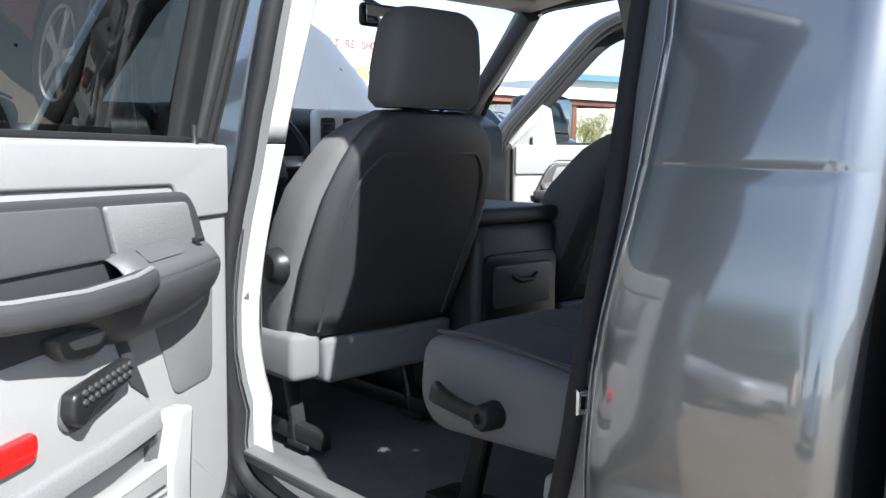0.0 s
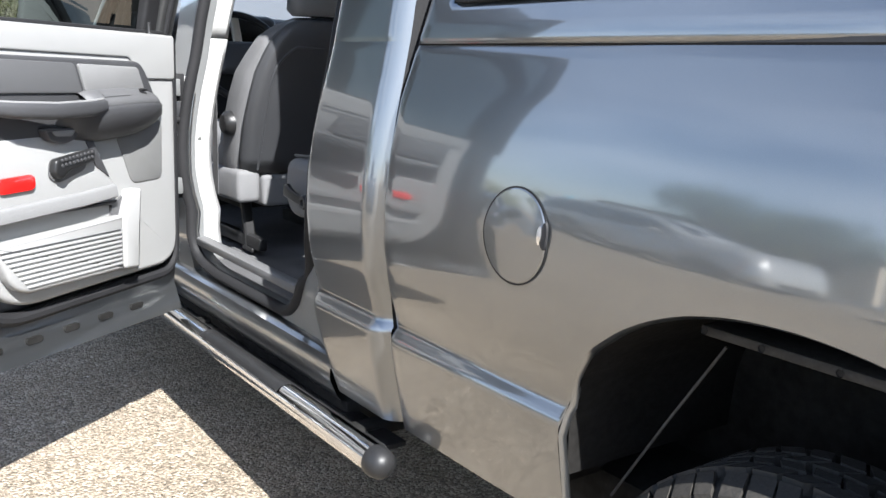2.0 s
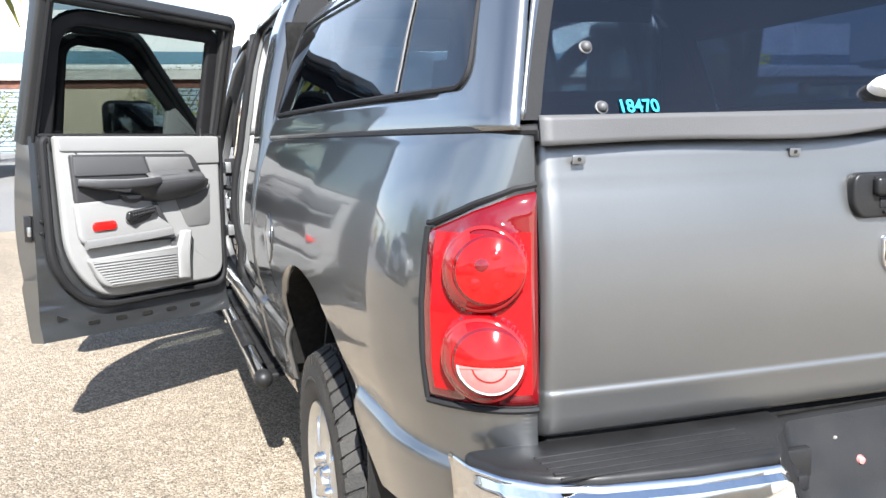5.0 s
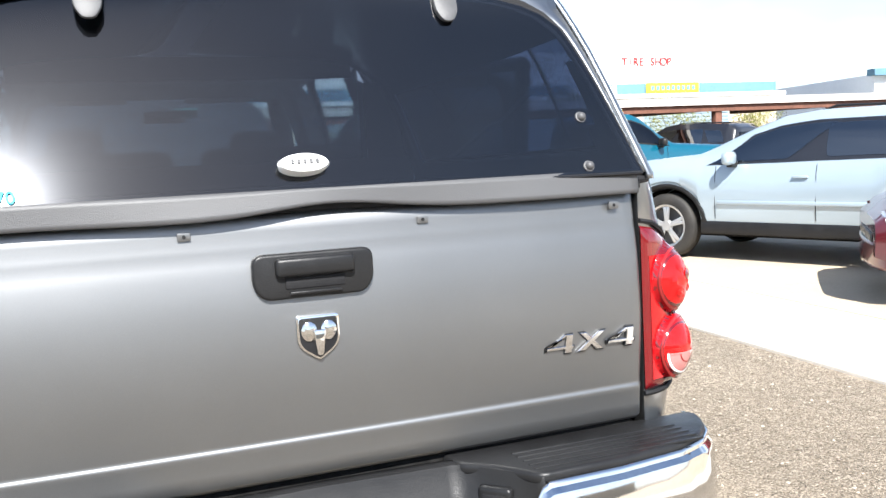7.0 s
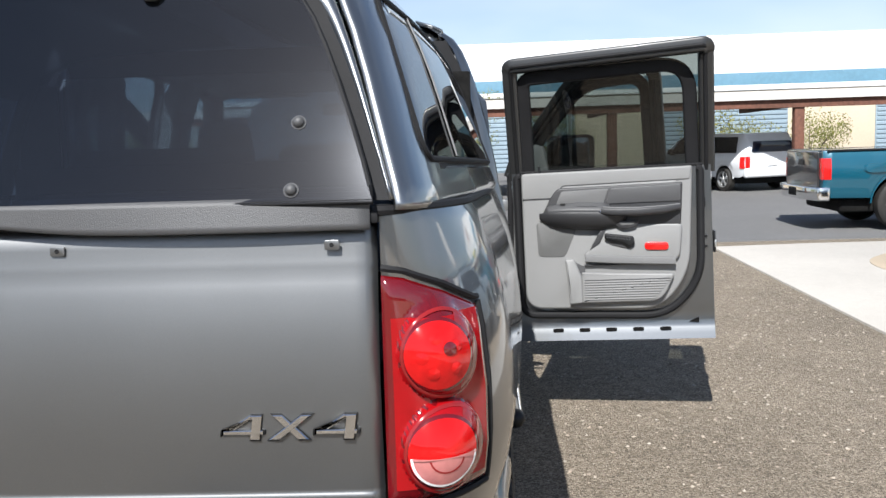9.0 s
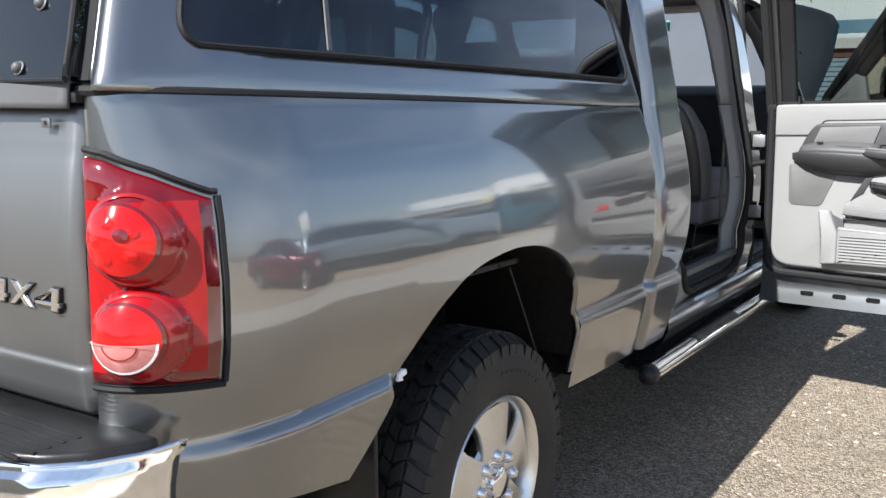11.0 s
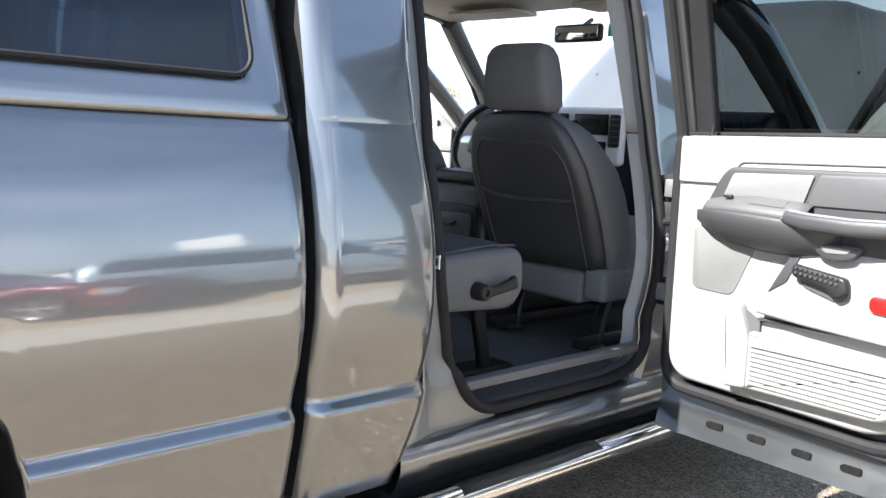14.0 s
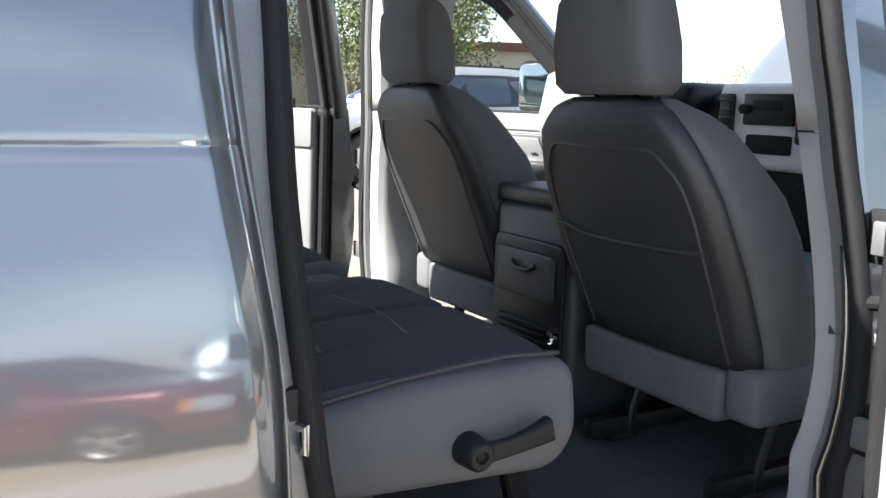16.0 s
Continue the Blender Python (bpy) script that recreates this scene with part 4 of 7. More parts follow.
for s in (1, -1):
    part("front_pillar", sweep([(s * 0.90, 4.60, 1.30), (s * 0.86, 4.40, 1.52), (s * 0.80, 4.12, 1.78), (s * 0.74, 3.96, 1.90)], rounded([(-0.035, -0.045), (0.035, -0.045), (0.035, 0.045), (-0.035, 0.045)], 0.015, 2), False, (s, 0, 0.3)), PAINT, truck)
    part("front_pillar_trim", sweep([(s * 0.83, 4.52, 1.34), (s * 0.80, 4.36, 1.52), (s * 0.745, 4.08, 1.76), (s * 0.70, 3.93, 1.87)], rounded([(-0.03, -0.03), (0.03, -0.03), (0.03, 0.03), (-0.03, 0.03)], 0.012, 2), False, (s, 0, 0.3)), TRIMGREY, truck)
    part("sun_visor", rbox((s * 0.36, 3.86, 1.885), (0.40, 0.17, 0.02), 0.009), HEADLINER, truck, "folded-up sun visor")
    # front wing with its arch
    def wing(y, k):
        top = lerp(y, [4.46, 5.4, 5.85, 5.98], [1.30, 1.27, 1.20, 1.05])
        low = 0.50 if not 4.60 < y < 5.52 else max(0.50, 0.413 + 0.13 + math.sqrt(max(0, 0.46 ** 2 - (y - 5.06) ** 2)))
        z = low + (top - low) * k
        return s * (flank(min(z, 1.3)) - 0.01 - 0.16 * max(0, (y - 5.4) / 0.6) ** 2), y, z
    part("front_wing", sheet(wing, steps(4.46, 4.60, 4) + steps(4.605, 5.515, 34) + steps(5.53, 5.98, 10), steps(0, 1, 12)), PAINT, truck, "grey metallic front wing", thick=0.01)
    part("head_lamp", rbox((s * 0.74, 5.99, 1.02), (0.26, 0.06, 0.24), 0.03), WHITEPL, truck)
# engine bay, nose
part("engine_bay", rbox((0, 5.25, 0.98), (1.5, 1.3, 0.42), 0.05), DARK, truck, "dark engine bay")
part("cowl", rbox((0, 4.72, 1.375), (1.62, 0.16, 0.06), 0.02), BLACKPL, truck)
part("grille", rbox((0, 6.02, 0.98), (1.2, 0.07, 0.46), 0.03), CHROME, truck)
part("front_bumper", rbox((0, 6.06, 0.62), (1.92, 0.16, 0.28), 0.05, 3), CHROME, truck)
# raised hood
hm = Matrix.Translation((0, 4.80, 1.42)) @ Matrix.Rotation(radians(41.5), 4, "X")


def hood_skin(x, q):
    w = lerp(q, [0, 0.5, 0.85, 1.0, 1.08, 1.11], [0.88, 0.92, 0.90, 0.83, 0.70, 0.55])
    bulge = 0.035 * (1 / (1 + math.exp(-(0.52 - abs(x * w)) * 40)))
    return x * w, q, bulge - 0.09 * abs(x) ** 6 - 0.05 * max(0, (q - 0.85) / 0.26) ** 2


# hood takes the gate's paler paint so that it looks brightly lit
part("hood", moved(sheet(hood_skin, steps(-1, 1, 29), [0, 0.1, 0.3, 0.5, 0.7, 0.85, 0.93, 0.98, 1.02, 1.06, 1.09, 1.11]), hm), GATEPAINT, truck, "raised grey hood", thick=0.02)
part("hood_liner", moved(rbox((0, 0.52, -0.05), (1.36, 0.86, 0.03), 0.02), hm), DARK, truck)
for s in (1, -1):
    part("hood_strut", tube([(s * 0.78, 4.85, 1.25), tuple(hm @ Vector((s * 0.74, 0.5, -0.02)))], 0.01, 8), DARK, truck)


# ---- doors ----
def door(s, hy, length, angle, rear, out=0.09, rise=0.0):
    hx, low = 0.955, 0.512
    m = Matrix.Translation((s * (hx + out), hy, 0)) @ Matrix.Rotation(radians(s * angle), 4, "Z") @ Matrix.Translation((0, 0, 0.9)) @ Matrix.Rotation(radians(-rise), 4, "X") @ Matrix.Translation((-s * hx, -hy, -0.9))

    def put(data):
        return moved(mirrored(([(x, hy - u, z) for x, u, z in data[0]], data[1]), s), m)

    # painted body of the door: outer skin, flanged inner shell
    us = [0, 0.006, 0.02, 0.05] + steps(0.1, length - 0.1, 14) + [length - 0.05, length - 0.02, length - 0.006, length]
    zs = [low, low + 0.01, 0.54, 0.57, 0.60, 0.66, 0.70, 0.735, 0.742, 0.750, 0.760, 0.772, 0.785, 0.80, 0.86, 0.92, 0.98, 1.04, 1.10, 1.16, 1.22, 1.28, 1.32, 1.36, 1.378, 1.386]

    def edge(u, z):
        e = max(0, 1 - u / 0.02) ** 2 + max(0, 1 - (length - u) / 0.02) ** 2 + max(0, 1 - (z - low) / 0.02) ** 2
        return 0.012 * min(1.4, e)

    def inside(z):
        return lerp(z, [0.50, 0.600, 0.615, 1.4], [0.846, 0.876, 0.872, 0.868])
    outer = sheet(lambda u, z: (cabx(z) - edge(u, z), u, z), us, zs)
    inner = sheet(lambda u, z: (inside(z), 0.012 + u * (length - 0.024) / length, z + 0.006 * (z < 0.6)), us, zs)
    rim_path = [(0, z) for z in zs] + [(u, 1.386) for u in us[1:]] + [(length, z) for z in zs[::-1][1:]] + [(u, low) for u in us[::-1][1:]]
    side = sheet(lambda p, k: ((cabx(p[1]) - edge(*p)) * (1 - k) + inside(p[1]) * k, p[0] * (1 - k) + (0.012 + p[0] * (length - 0.024) / length) * k, p[1] + 0.006 * k * (p[1] < 0.6)), rim_path, [0, 0.15, 0.85, 1])
    d = part("rear_door" if rear else "front_door", put(join(outer, inner, side)), PAINT, truck, "open grey %s door with light grey inner trim" % ("rear" if rear else "front"), sharp=45)
    # window surround: painted frame, black glass run inside it, black seals
    if rear:
        path = rounded([(0.035, 1.36), (0.035, 1.915), (length - 0.035, 1.950), (length - 0.025, 1.36)], [0, 0.022, 0.022, 0], 6)
        run = rounded([(0.095, 1.36), (0.095, 1.855), (length - 0.110, 1.880), (length - 0.095, 1.36)], [0, 0.05, 0.14, 0], 7)
    else:
        path = rounded([(0.02, 1.36), (0.055, 1.44), (0.49, 1.955), (length - 0.035, 1.985), (length - 0.03, 1.36)], [0, 0.02, 0.14, 0.07, 0], 6)
        run = rounded([(0.07, 1.36), (0.10, 1.42), (0.53, 1.905), (length - 0.10, 1.93), (length - 0.09, 1.36)], [0, 0.02, 0.14, 0.10, 0], 6)
    sec = rounded([(-0.036, -0.036), (0.036, -0.036), (0.036, 0.036), (-0.036, 0.036)], 0.014, 3)
    part("window_surround", put(sweep([(cabx(z) - 0.045, u, z) for u, z in path], sec, False, (1, 0, 0))), SURROUND, d, "dark grey window surround")
    part("glass_run", put(sweep([(cabx(z) - 0.052, u, z) for u, z in run], rounded([(-0.034, -0.018), (0.034, -0.018), (0.034, 0.018), (-0.034, 0.018)], 0.012, 3), False, (1, 0, 0))), RUBBER, d, "black rubber glass run")
    part("outer_seal", put(sweep([(cabx(z) - 0.084, (u - length / 2) * 0.985 + length / 2, z - (0.006 if z > 1.6 else 0)) for u, z in path], ring(0.010, 8), False, (1, 0, 0))), RUBBER, d)
    top = lambda u: 1.89 + 0.03 * u if rear else lerp(u, [0.0, 0.06, 0.49, length], [1.40, 1.43, 1.93, 1.96])
    part("window_glass", put(sheet(lambda u, k: (cabx(1.35 + (top(u) - 1.35) * k) - 0.048, u, 1.35 + (top(u) - 1.35) * k), steps(0.06, length - 0.06, 12), steps(0, 1, 6))), DOORGLASS if rear else FRONTGLASS, d, "tinted door window" if rear else "")
    part("belt_seal", put(rbox((0.885, length / 2, 1.388), (0.045, length - 0.10, 0.016), 0.006)), RUBBER, d)
    q = length - 0.118
    lp = rounded([(0.038, 1.37), (0.038, 0.655), (q - 0.12, 0.638), (q + 0.045, 0.82), (q + 0.055, 1.37)], [0.02, 0.08, 0.16, 0.18, 0.02], 8)
    part("perimeter_seal", put(sweep([(0.856, u, z) for u, z in lp], ring(0.019, 10), False, (1, 0, 0))), RUBBER, d, "black rubber seal round the door panel")

    # trim panel
    tp = rounded([(0.062, 1.384), (0.062, 0.690), (q - 0.15, 0.674), (q - 0.01, 0.86), (q + 0.015, 1.384)], [0.030, 0.09, 0.16, 0.14, 0.012], 7)
    trim = part("trim_panel", put(prism(tp, 0.822, 0.866, "x", 0.014, 3)), TRIM, d, "light grey moulded door panel")
    part("upper_roll", put(prism(rounded([(0.066, 1.382), (0.066, 1.252), (0.22, 1.252), (0.27, 1.312), (q, 1.318), (q + 0.01, 1.382)], 0.012), 0.816, 0.826, "x", 0.006, 3)), TRIM, trim)
    part("lock_knob", put(lathe([(0.0, 0.036), (0.006, 0.034), (0.006, 0.012), (0.009, 0.0)], 10, "z", (0.838, 0.155, 1.382))), BLACKPL, trim, "black lock knob")
    part("roll_seam", put(sweep([(0.8225, u, 1.2485) for u in (0.066, 0.14, 0.215)], [(-0.0015, -0.001), (0.0015, -0.001), (0.0015, 0.001), (-0.0015, 0.001)], False, (1, 0, 0))), TRIMDARK, trim)
    # shield-shaped armrest group
    sw = rounded([(0.152, 1.150), (0.215, 1.268), (0.245, 1.302), (q - 0.035, 1.306), (q - 0.05, 1.085), (0.60, 1.080), (0.45, 1.098), (0.28, 1.124)], [0.025, 0.05, 0.03, 0.012, 0.03, 0.06, 0.1, 0.08], 5)
    part("armrest_field", put(prism(sw, 0.800, 0.826, "x", 0.008, 3)), TRIMDARK, trim, "dark grey armrest surround")
    part("silver_field", put(prism(rounded([(0.236, 1.222), (0.264, 1.286), (0.498, 1.290), (0.472, 1.216)], 0.010), 0.793, 0.803, "x", 0.003)), TRIMMID, trim, "pale grey upper field")
    part("upper_field", put(prism(rounded([(0.510, 1.291), (q - 0.045, 1.296), (q - 0.048, 1.214), (0.484, 1.214)], 0.010), 0.794, 0.803, "x", 0.003)), TRIMGREY, trim)
    # armrest: dark curved body, paler top pad with a switch, grab bar running to the rear
    def arm(u, prof):
        k = lerp(u, [0.150, 0.17, 0.20, 0.26, 0.34, 0.46, 0.54, 0.58], [0.02, 0.25, 0.55, 0.85, 1.0, 1.0, 0.75, 0.1])
        x, z = prof
        return 0.804 - (0.804 - x) * k, u, z - 0.05 * (u - 0.2) + (1 - k) * (1.17 - z) * 0.75
    AU = [0.150, 0.158, 0.17, 0.185, 0.20, 0.23, 0.26, 0.30, 0.34, 0.40, 0.46, 0.50, 0.54, 0.56, 0.58]
    part("armrest", put(sheet(arm, AU, [(0.744, 1.194), (0.7405, 1.184), (0.741, 1.168), (0.747, 1.150), (0.760, 1.128), (0.780, 1.108), (0.804, 1.098)])), TRIMDARK, trim, "padded dark grey armrest", thick=0.003)
    part("armrest_top", put(sheet(arm, [u for u in AU if 0.18 < u < 0.53], [(0.804, 1.236), (0.790, 1.234), (0.772, 1.224), (0.756, 1.208), (0.744, 1.194)])), TRIMGREY, trim, "grey armrest top", thick=0.003)
    part("switch_recess", put(sheet(lambda u, k: tuple(a + b for a, b in zip(arm(u, (0.786 - 0.024 * k, 1.2335 - 0.018 * k)), (-0.002, 0, 0.002))), steps(0.34, 0.44, 4), [0, 0.5, 1])), TRIMGREY, trim)
    part("window_switch", put(rbox((0.772, 0.270, 1.224), (0.012, 0.026, 0.008), 0.003)), BLACKPL, trim)
    part("switch_clip", put(rbox((0.744, 0.462, 1.178), (0.010, 0.026, 0.014), 0.004)), CHROME, trim)
    part("grab_bar", put(sweep([(0.752, 0.46, 1.186), (0.742, 0.52, 1.180), (0.742, 0.64, 1.176), (0.758, 0.76, 1.180), (0.790, q - 0.055, 1.188)], rounded([(-0.022, -0.022), (0.022, -0.026), (0.022, 0.016), (-0.022, 0.018)], 0.014, 3), False, (0, 0, 1), scale=[0.8, 1, 1, 0.95, 0.7])), TRIMDARK, trim, "dark grey grab bar")
    part("grab_line", put(tube([(0.740, 0.47, 1.201), (0.730, 0.53, 1.196), (0.730, 0.64, 1.192), (0.746, 0.76, 1.195), (0.780, q - 0.055, 1.199)], 0.0042, 8)), TRIMMID, trim, "pale line along the grab bar")
    part("pull_cup", put(prism(rounded([(0.515, 1.128), (0.645, 1.126), (0.625, 1.096), (0.575, 1.086), (0.535, 1.098)], 0.014), 0.772, 0.803, "x", 0.006)), TRIMDARK, trim, "dark pull cup")
    part("cup_floor", put(prism(rounded([(0.540, 1.122), (0.622, 1.121), (0.610, 1.108), (0.555, 1.106)], 0.006), 0.7695, 0.773, "x", 0.001)), TRIMMID, trim)
    def raised(data, dz=0.028):
        return put(([(x, u, z + dz) for x, u, z in data[0]], data[1]))
    # bulging lower body with a dark wedge laid on as its shade, inside handle and reflector
    part("lower_body", raised(prism(rounded([(0.470, 1.086), (0.395, 0.965), (0.365, 0.935), (0.372, 0.905), (q - 0.06, 0.888), (q - 0.04, 1.076)], [0.02, 0.03, 0.02, 0.02, 0.05, 0.03]), 0.796, 0.826, "x", 0.012, 3)), TRIM, trim)
    part("wedge_shade", raised(prism([(0.462, 1.076), (0.490, 1.080), (0.445, 0.990), (0.395, 0.958)], 0.792, 0.799, "x", 0.002)), TRIMDARK, trim)
    # underside shade put into the ledge's darker grey and the dark strip below
    part("ledge", raised(sweep([(0.800, 0.372, 0.918), (0.796, 0.50, 0.908), (0.796, q - 0.08, 0.892)], rounded([(-0.016, -0.020), (0.012, -0.020), (0.016, 0.018), (-0.010, 0.020)], 0.010, 3), False, (0, 0, 1))), TRIMMID, trim)
    part("ledge_shadow_gap", raised(rbox((0.812, (0.36 + q - 0.09) / 2, 0.881), (0.02, q - 0.46, 0.006), 0.002)), TRIMDARK, trim)
    part("handle_recess", raised(prism(rounded([(0.470, 1.030), (0.612, 1.020), (0.618, 0.972), (0.585, 0.958), (0.490, 0.985)], 0.016), 0.790, 0.798, "x", 0.003)), TRIMGREY, trim)
    part("inside_handle", raised(prism(rounded([(0.470, 1.042), (0.612, 1.022), (0.618, 0.985), (0.590, 0.968), (0.560, 0.990), (0.470, 1.010)], 0.012), 0.770, 0.796, "x", 0.008, 3)), BLACKPL, trim, "black inside door handle")
    for row in range(2):
        for k in range(9):
            part("handle_stud", raised(lathe([(0, 0.7665), (0.004, 0.767), (0.005, 0.771)], 8, "x", (0, 0.484 + 0.0135 * k, 1.034 - 0.0019 * k - 0.013 * row))), TRIMDARK, trim)
    part("door_reflector", raised(prism(rounded([(0.664, 0.990), (0.780, 0.986), (0.780, 0.946), (0.664, 0.950)], 0.02), 0.786, 0.798, "x", 0.006, 2)), REDREF, trim, "oval red reflector")
    part("speaker_grille", raised(prism(rounded([(0.130, 1.108), (0.335, 1.072), (0.270, 0.925), (0.135, 0.930)], 0.025, 6), 0.8185, 0.826, "x", 0.003)), GRILLE, trim, "grey perforated speaker grille")
    # map pocket: side column, lip and ribs
    part("pocket_column", raised(prism(rounded([(0.268, 0.915), (0.315, 0.915), (0.352, 0.820), (0.352, 0.690), (0.285, 0.684), (0.280, 0.80)], 0.012), 0.784, 0.826, "x", 0.010, 3)), TRIM, trim)
    # grey triangle painted in as the shade at the pocket's side
    part("pocket_shade", raised(prism([(0.312, 0.900), (0.368, 0.872), (0.368, 0.842), (0.342, 0.842)], 0.812, 0.824, "x")), TRIMGREY, trim)
    part("map_pocket", raised(prism(rounded([(0.350, 0.845), (q - 0.085, 0.828), (q - 0.15, 0.692), (0.350, 0.690)], [0.006, 0.02, 0.06, 0.006]), 0.788, 0.826, "x", 0.010, 3)), TRIM, trim, "light grey map pocket with ribs")
    part("rib_edge", raised(rbox((0.7875, (0.36 + q - 0.10) / 2, 0.806), (0.003, q - 0.47, 0.003), 0.0)), TRIMDARK, trim)
    for k in range(8):
        z = 0.797 - 0.0125 * k
        part("pocket_rib", raised(rbox((0.787, (0.362 + q - 0.108 - 0.011 * k) / 2, z), (0.008, q - 0.470 - 0.011 * k, 0.0062), 0.0025)), TRIM, trim)
    # holes and hardware in the lower flange, latch on the edge
    for k in range(5):
        part("drain_hole", put(prism(rounded([(0.19 + 0.135 * k, 0.578), (0.245 + 0.135 * k, 0.578), (0.245 + 0.135 * k, 0.560), (0.19 + 0.135 * k, 0.560)], 0.009), 0.858, 0.874, "x")), DARK, d)
    part("drain_hole", put(prism(rounded([(q - 0.02, 0.600), (q + 0.03, 0.625), (q + 0.03, 0.595)], 0.006), 0.866, 0.878, "x")), DARK, d)
    part("latch", put(rbox((0.90, length - 0.002, 1.0), (0.05, 0.012, 0.11), 0.005)), BLACKPL, d, "black door latch")
    part("latch_slot", put(rbox((0.885, length + 0.001, 0.99), (0.02, 0.012, 0.04), 0.003)), ALLOY, d)
    part("edge_plug", put(rbox((0.866, length - 0.055, 1.20), (0.006, 0.026, 0.05), 0.004)), RUBBER, d)
    for z in (0.98, 1.03):
        part("edge_screw", put(lathe([(0, 0.858), (0.007, 0.859), (0.009, 0.868)], 10, "x", (0, length - 0.045, z))), BLACKPL, d)
    # outside handle
    part("outside_handle", put(rbox((cabx(1.17) + 0.022, length - 0.14, 1.17), (0.035, 0.20, 0.045), 0.014, 3)), PAINT, d)
    if not rear:
        mir = part("tow_mirror", put(rbox((1.13, 0.37, 1.50), (0.11, 0.31, 0.24), 0.045, 3)), BLACKPL, d, "black tow mirror folded against the door")
        part("mirror_glass", put(prism(rounded([(0.235, 1.40), (0.505, 1.40), (0.505, 1.60), (0.235, 1.60)], 0.03), 1.068, 1.076, "x", 0.002)), CHROME, mir)
        part("mirror_arm", put(sweep([(0.96, 0.15, 1.43), (1.08, 0.18, 1.43), (1.14, 0.28, 1.45)], rounded([(-0.03, -0.03), (0.03, -0.03), (0.03, 0.03), (-0.03, 0.03)], 0.015, 2), False, (0, 0, 1))), BLACKPL, mir)
        part("corner_panel", put(prism(rounded([(0.03, 1.36), (0.30, 1.36), (0.26, 1.56), (0.20, 1.57)], 0.03), 0.845, 0.885, "x", 0.012)), TRIM, trim, "light grey mirror corner panel")
    return d


door(1, 3.308, 1.010, 82.6, True, rise=1.4)
door(-1, 3.290, 1.010, 55.6, True, 0.10, rise=0.8)
door(1, 4.475, 1.01, 71, False)
door(-1, 4.475, 1.01, 62, False)

# ---- cab interior ----
part("cab_floor", sheet(lambda x, y: (x, y, 0.600 + 0.07 * math.exp(-(x / 0.17) ** 2)), steps(-0.86, 0.86, 25), steps(2.05, 4.6, 14)), CARPET, truck, "grey carpeted cab floor", thick=0.02)


def front_seat(s):
    cx = s * 0.452
    seat = tagged(new("front_seat"), "grey cloth front bucket seat with a dark vinyl back")
    seat.parent = truck
    seat.location.y = -0.045 if s > 0 else 0.0
    if s > 0:      # the passenger's seat back stands a little lower
        seat.scale.z, seat.location.z = 0.957, 0.0345
    zs = [0.90, 0.93, 0.98, 1.05, 1.12, 1.20, 1.28, 1.35, 1.40, 1.435, 1.455, 1.465]

    def sect(z):
        hw = lerp(z, [0.90, 0.98, 1.15, 1.3, 1.40, 1.44, 1.465], [0.260, 0.278, 0.287, 0.268, 0.222, 0.172, 0.11])
        yr = lerp(z, [0.90, 0.95, 1.20, 1.40, 1.45, 1.465], [3.425, 3.405, 3.295, 3.215, 3.215, 3.235])
        yf = lerp(z, [0.90, 1.05, 1.25, 1.42, 1.465], [3.60, 3.57, 3.50, 3.36, 3.30])
        return hw, yr, yf

    def back(a, z):
        hw, yr, yf = sect(z)
        c, sn = math.cos(a), math.sin(a)
        e = 0.42
        x = hw * math.copysign(abs(c) ** e, c)
        y = (yr + yf) / 2 + (yf - yr) / 2 * math.copysign(abs(sn) ** 0.55, sn) - 0.015 * (1 - (x / hw) ** 2) * (sn < 0)
        return cx + x, y, z
    n = 40
    ang = [2 * math.pi * i / n for i in range(n + 1)]
    part("backrest", join(sheet(back, ang, zs)), CLOTH, seat, "grey cloth seat back", sharp=70)
    hw, yr, yf = sect(1.465)
    part("backrest_top", sheet(lambda a, k: (cx + 0.11 * k * math.copysign(abs(math.cos(a)) ** 0.42, math.cos(a)), 3.268 + 0.033 * k * math.copysign(abs(math.sin(a)) ** 0.55, math.sin(a)), 1.465 + 0.006 * (1 - k)), ang, [0, 0.5, 1]), CLOTH, seat)
    # vinyl back panel with a piped seam and a map pocket
    def panel(k, z):
        hw, yr, _ = sect(z)
        w = hw * 0.945
        return cx + w * k, yr - 0.012 - 0.016 * (1 - k * k) - 0.006 * (1 - abs(k) ** 6) + 0.026 * max(0.0, (abs(k) - 0.86) / 0.14) ** 2, z
    part("back_panel", sheet(panel, [-1, -0.975, -0.95, -0.92, -0.89, -0.86] + steps(-0.8, 0.8, 13) + [0.86, 0.89, 0.92, 0.95, 0.975, 1], [0.925, 0.98, 1.05, 1.12, 1.20, 1.28, 1.34, 1.39, 1.42, 1.44, 1.452, 1.462]), VINYL, seat, "dark grey vinyl back panel", thick=0.006)
    pip = [(-0.80, 0.935), (-0.80, 1.30), (-0.66, 1.365), (0.66, 1.365), (0.80, 1.30), (0.80, 0.935)]
    pl = rounded(pip, [0, 0.10, 0.10, 0.10, 0.10, 0], 5)
    part("piping", tube([(panel(k, z)[0], panel(k, z)[1] - 0.004, z) for k, z in pl], 0.0048, 6, up=(0, 1, 0)), VINYL, seat)
    if s > 0:
        part("pocket_edge", tube([(panel(k, z)[0], panel(k, z)[1] - 0.006, z) for k, z in [(k, 1.175 - 0.012 * (1 - k * k) + 0.01 * (k * s < -0.5)) for k in steps(-0.80, 0.80, 11)]], 0.006, 6, up=(0, 1, 0)), VINYL, seat, "seam of the seat back pocket")
    # headrest
    hz = [1.470, 1.476, 1.49, 1.52, 1.57, 1.62, 1.655, 1.68, 1.692, 1.697]
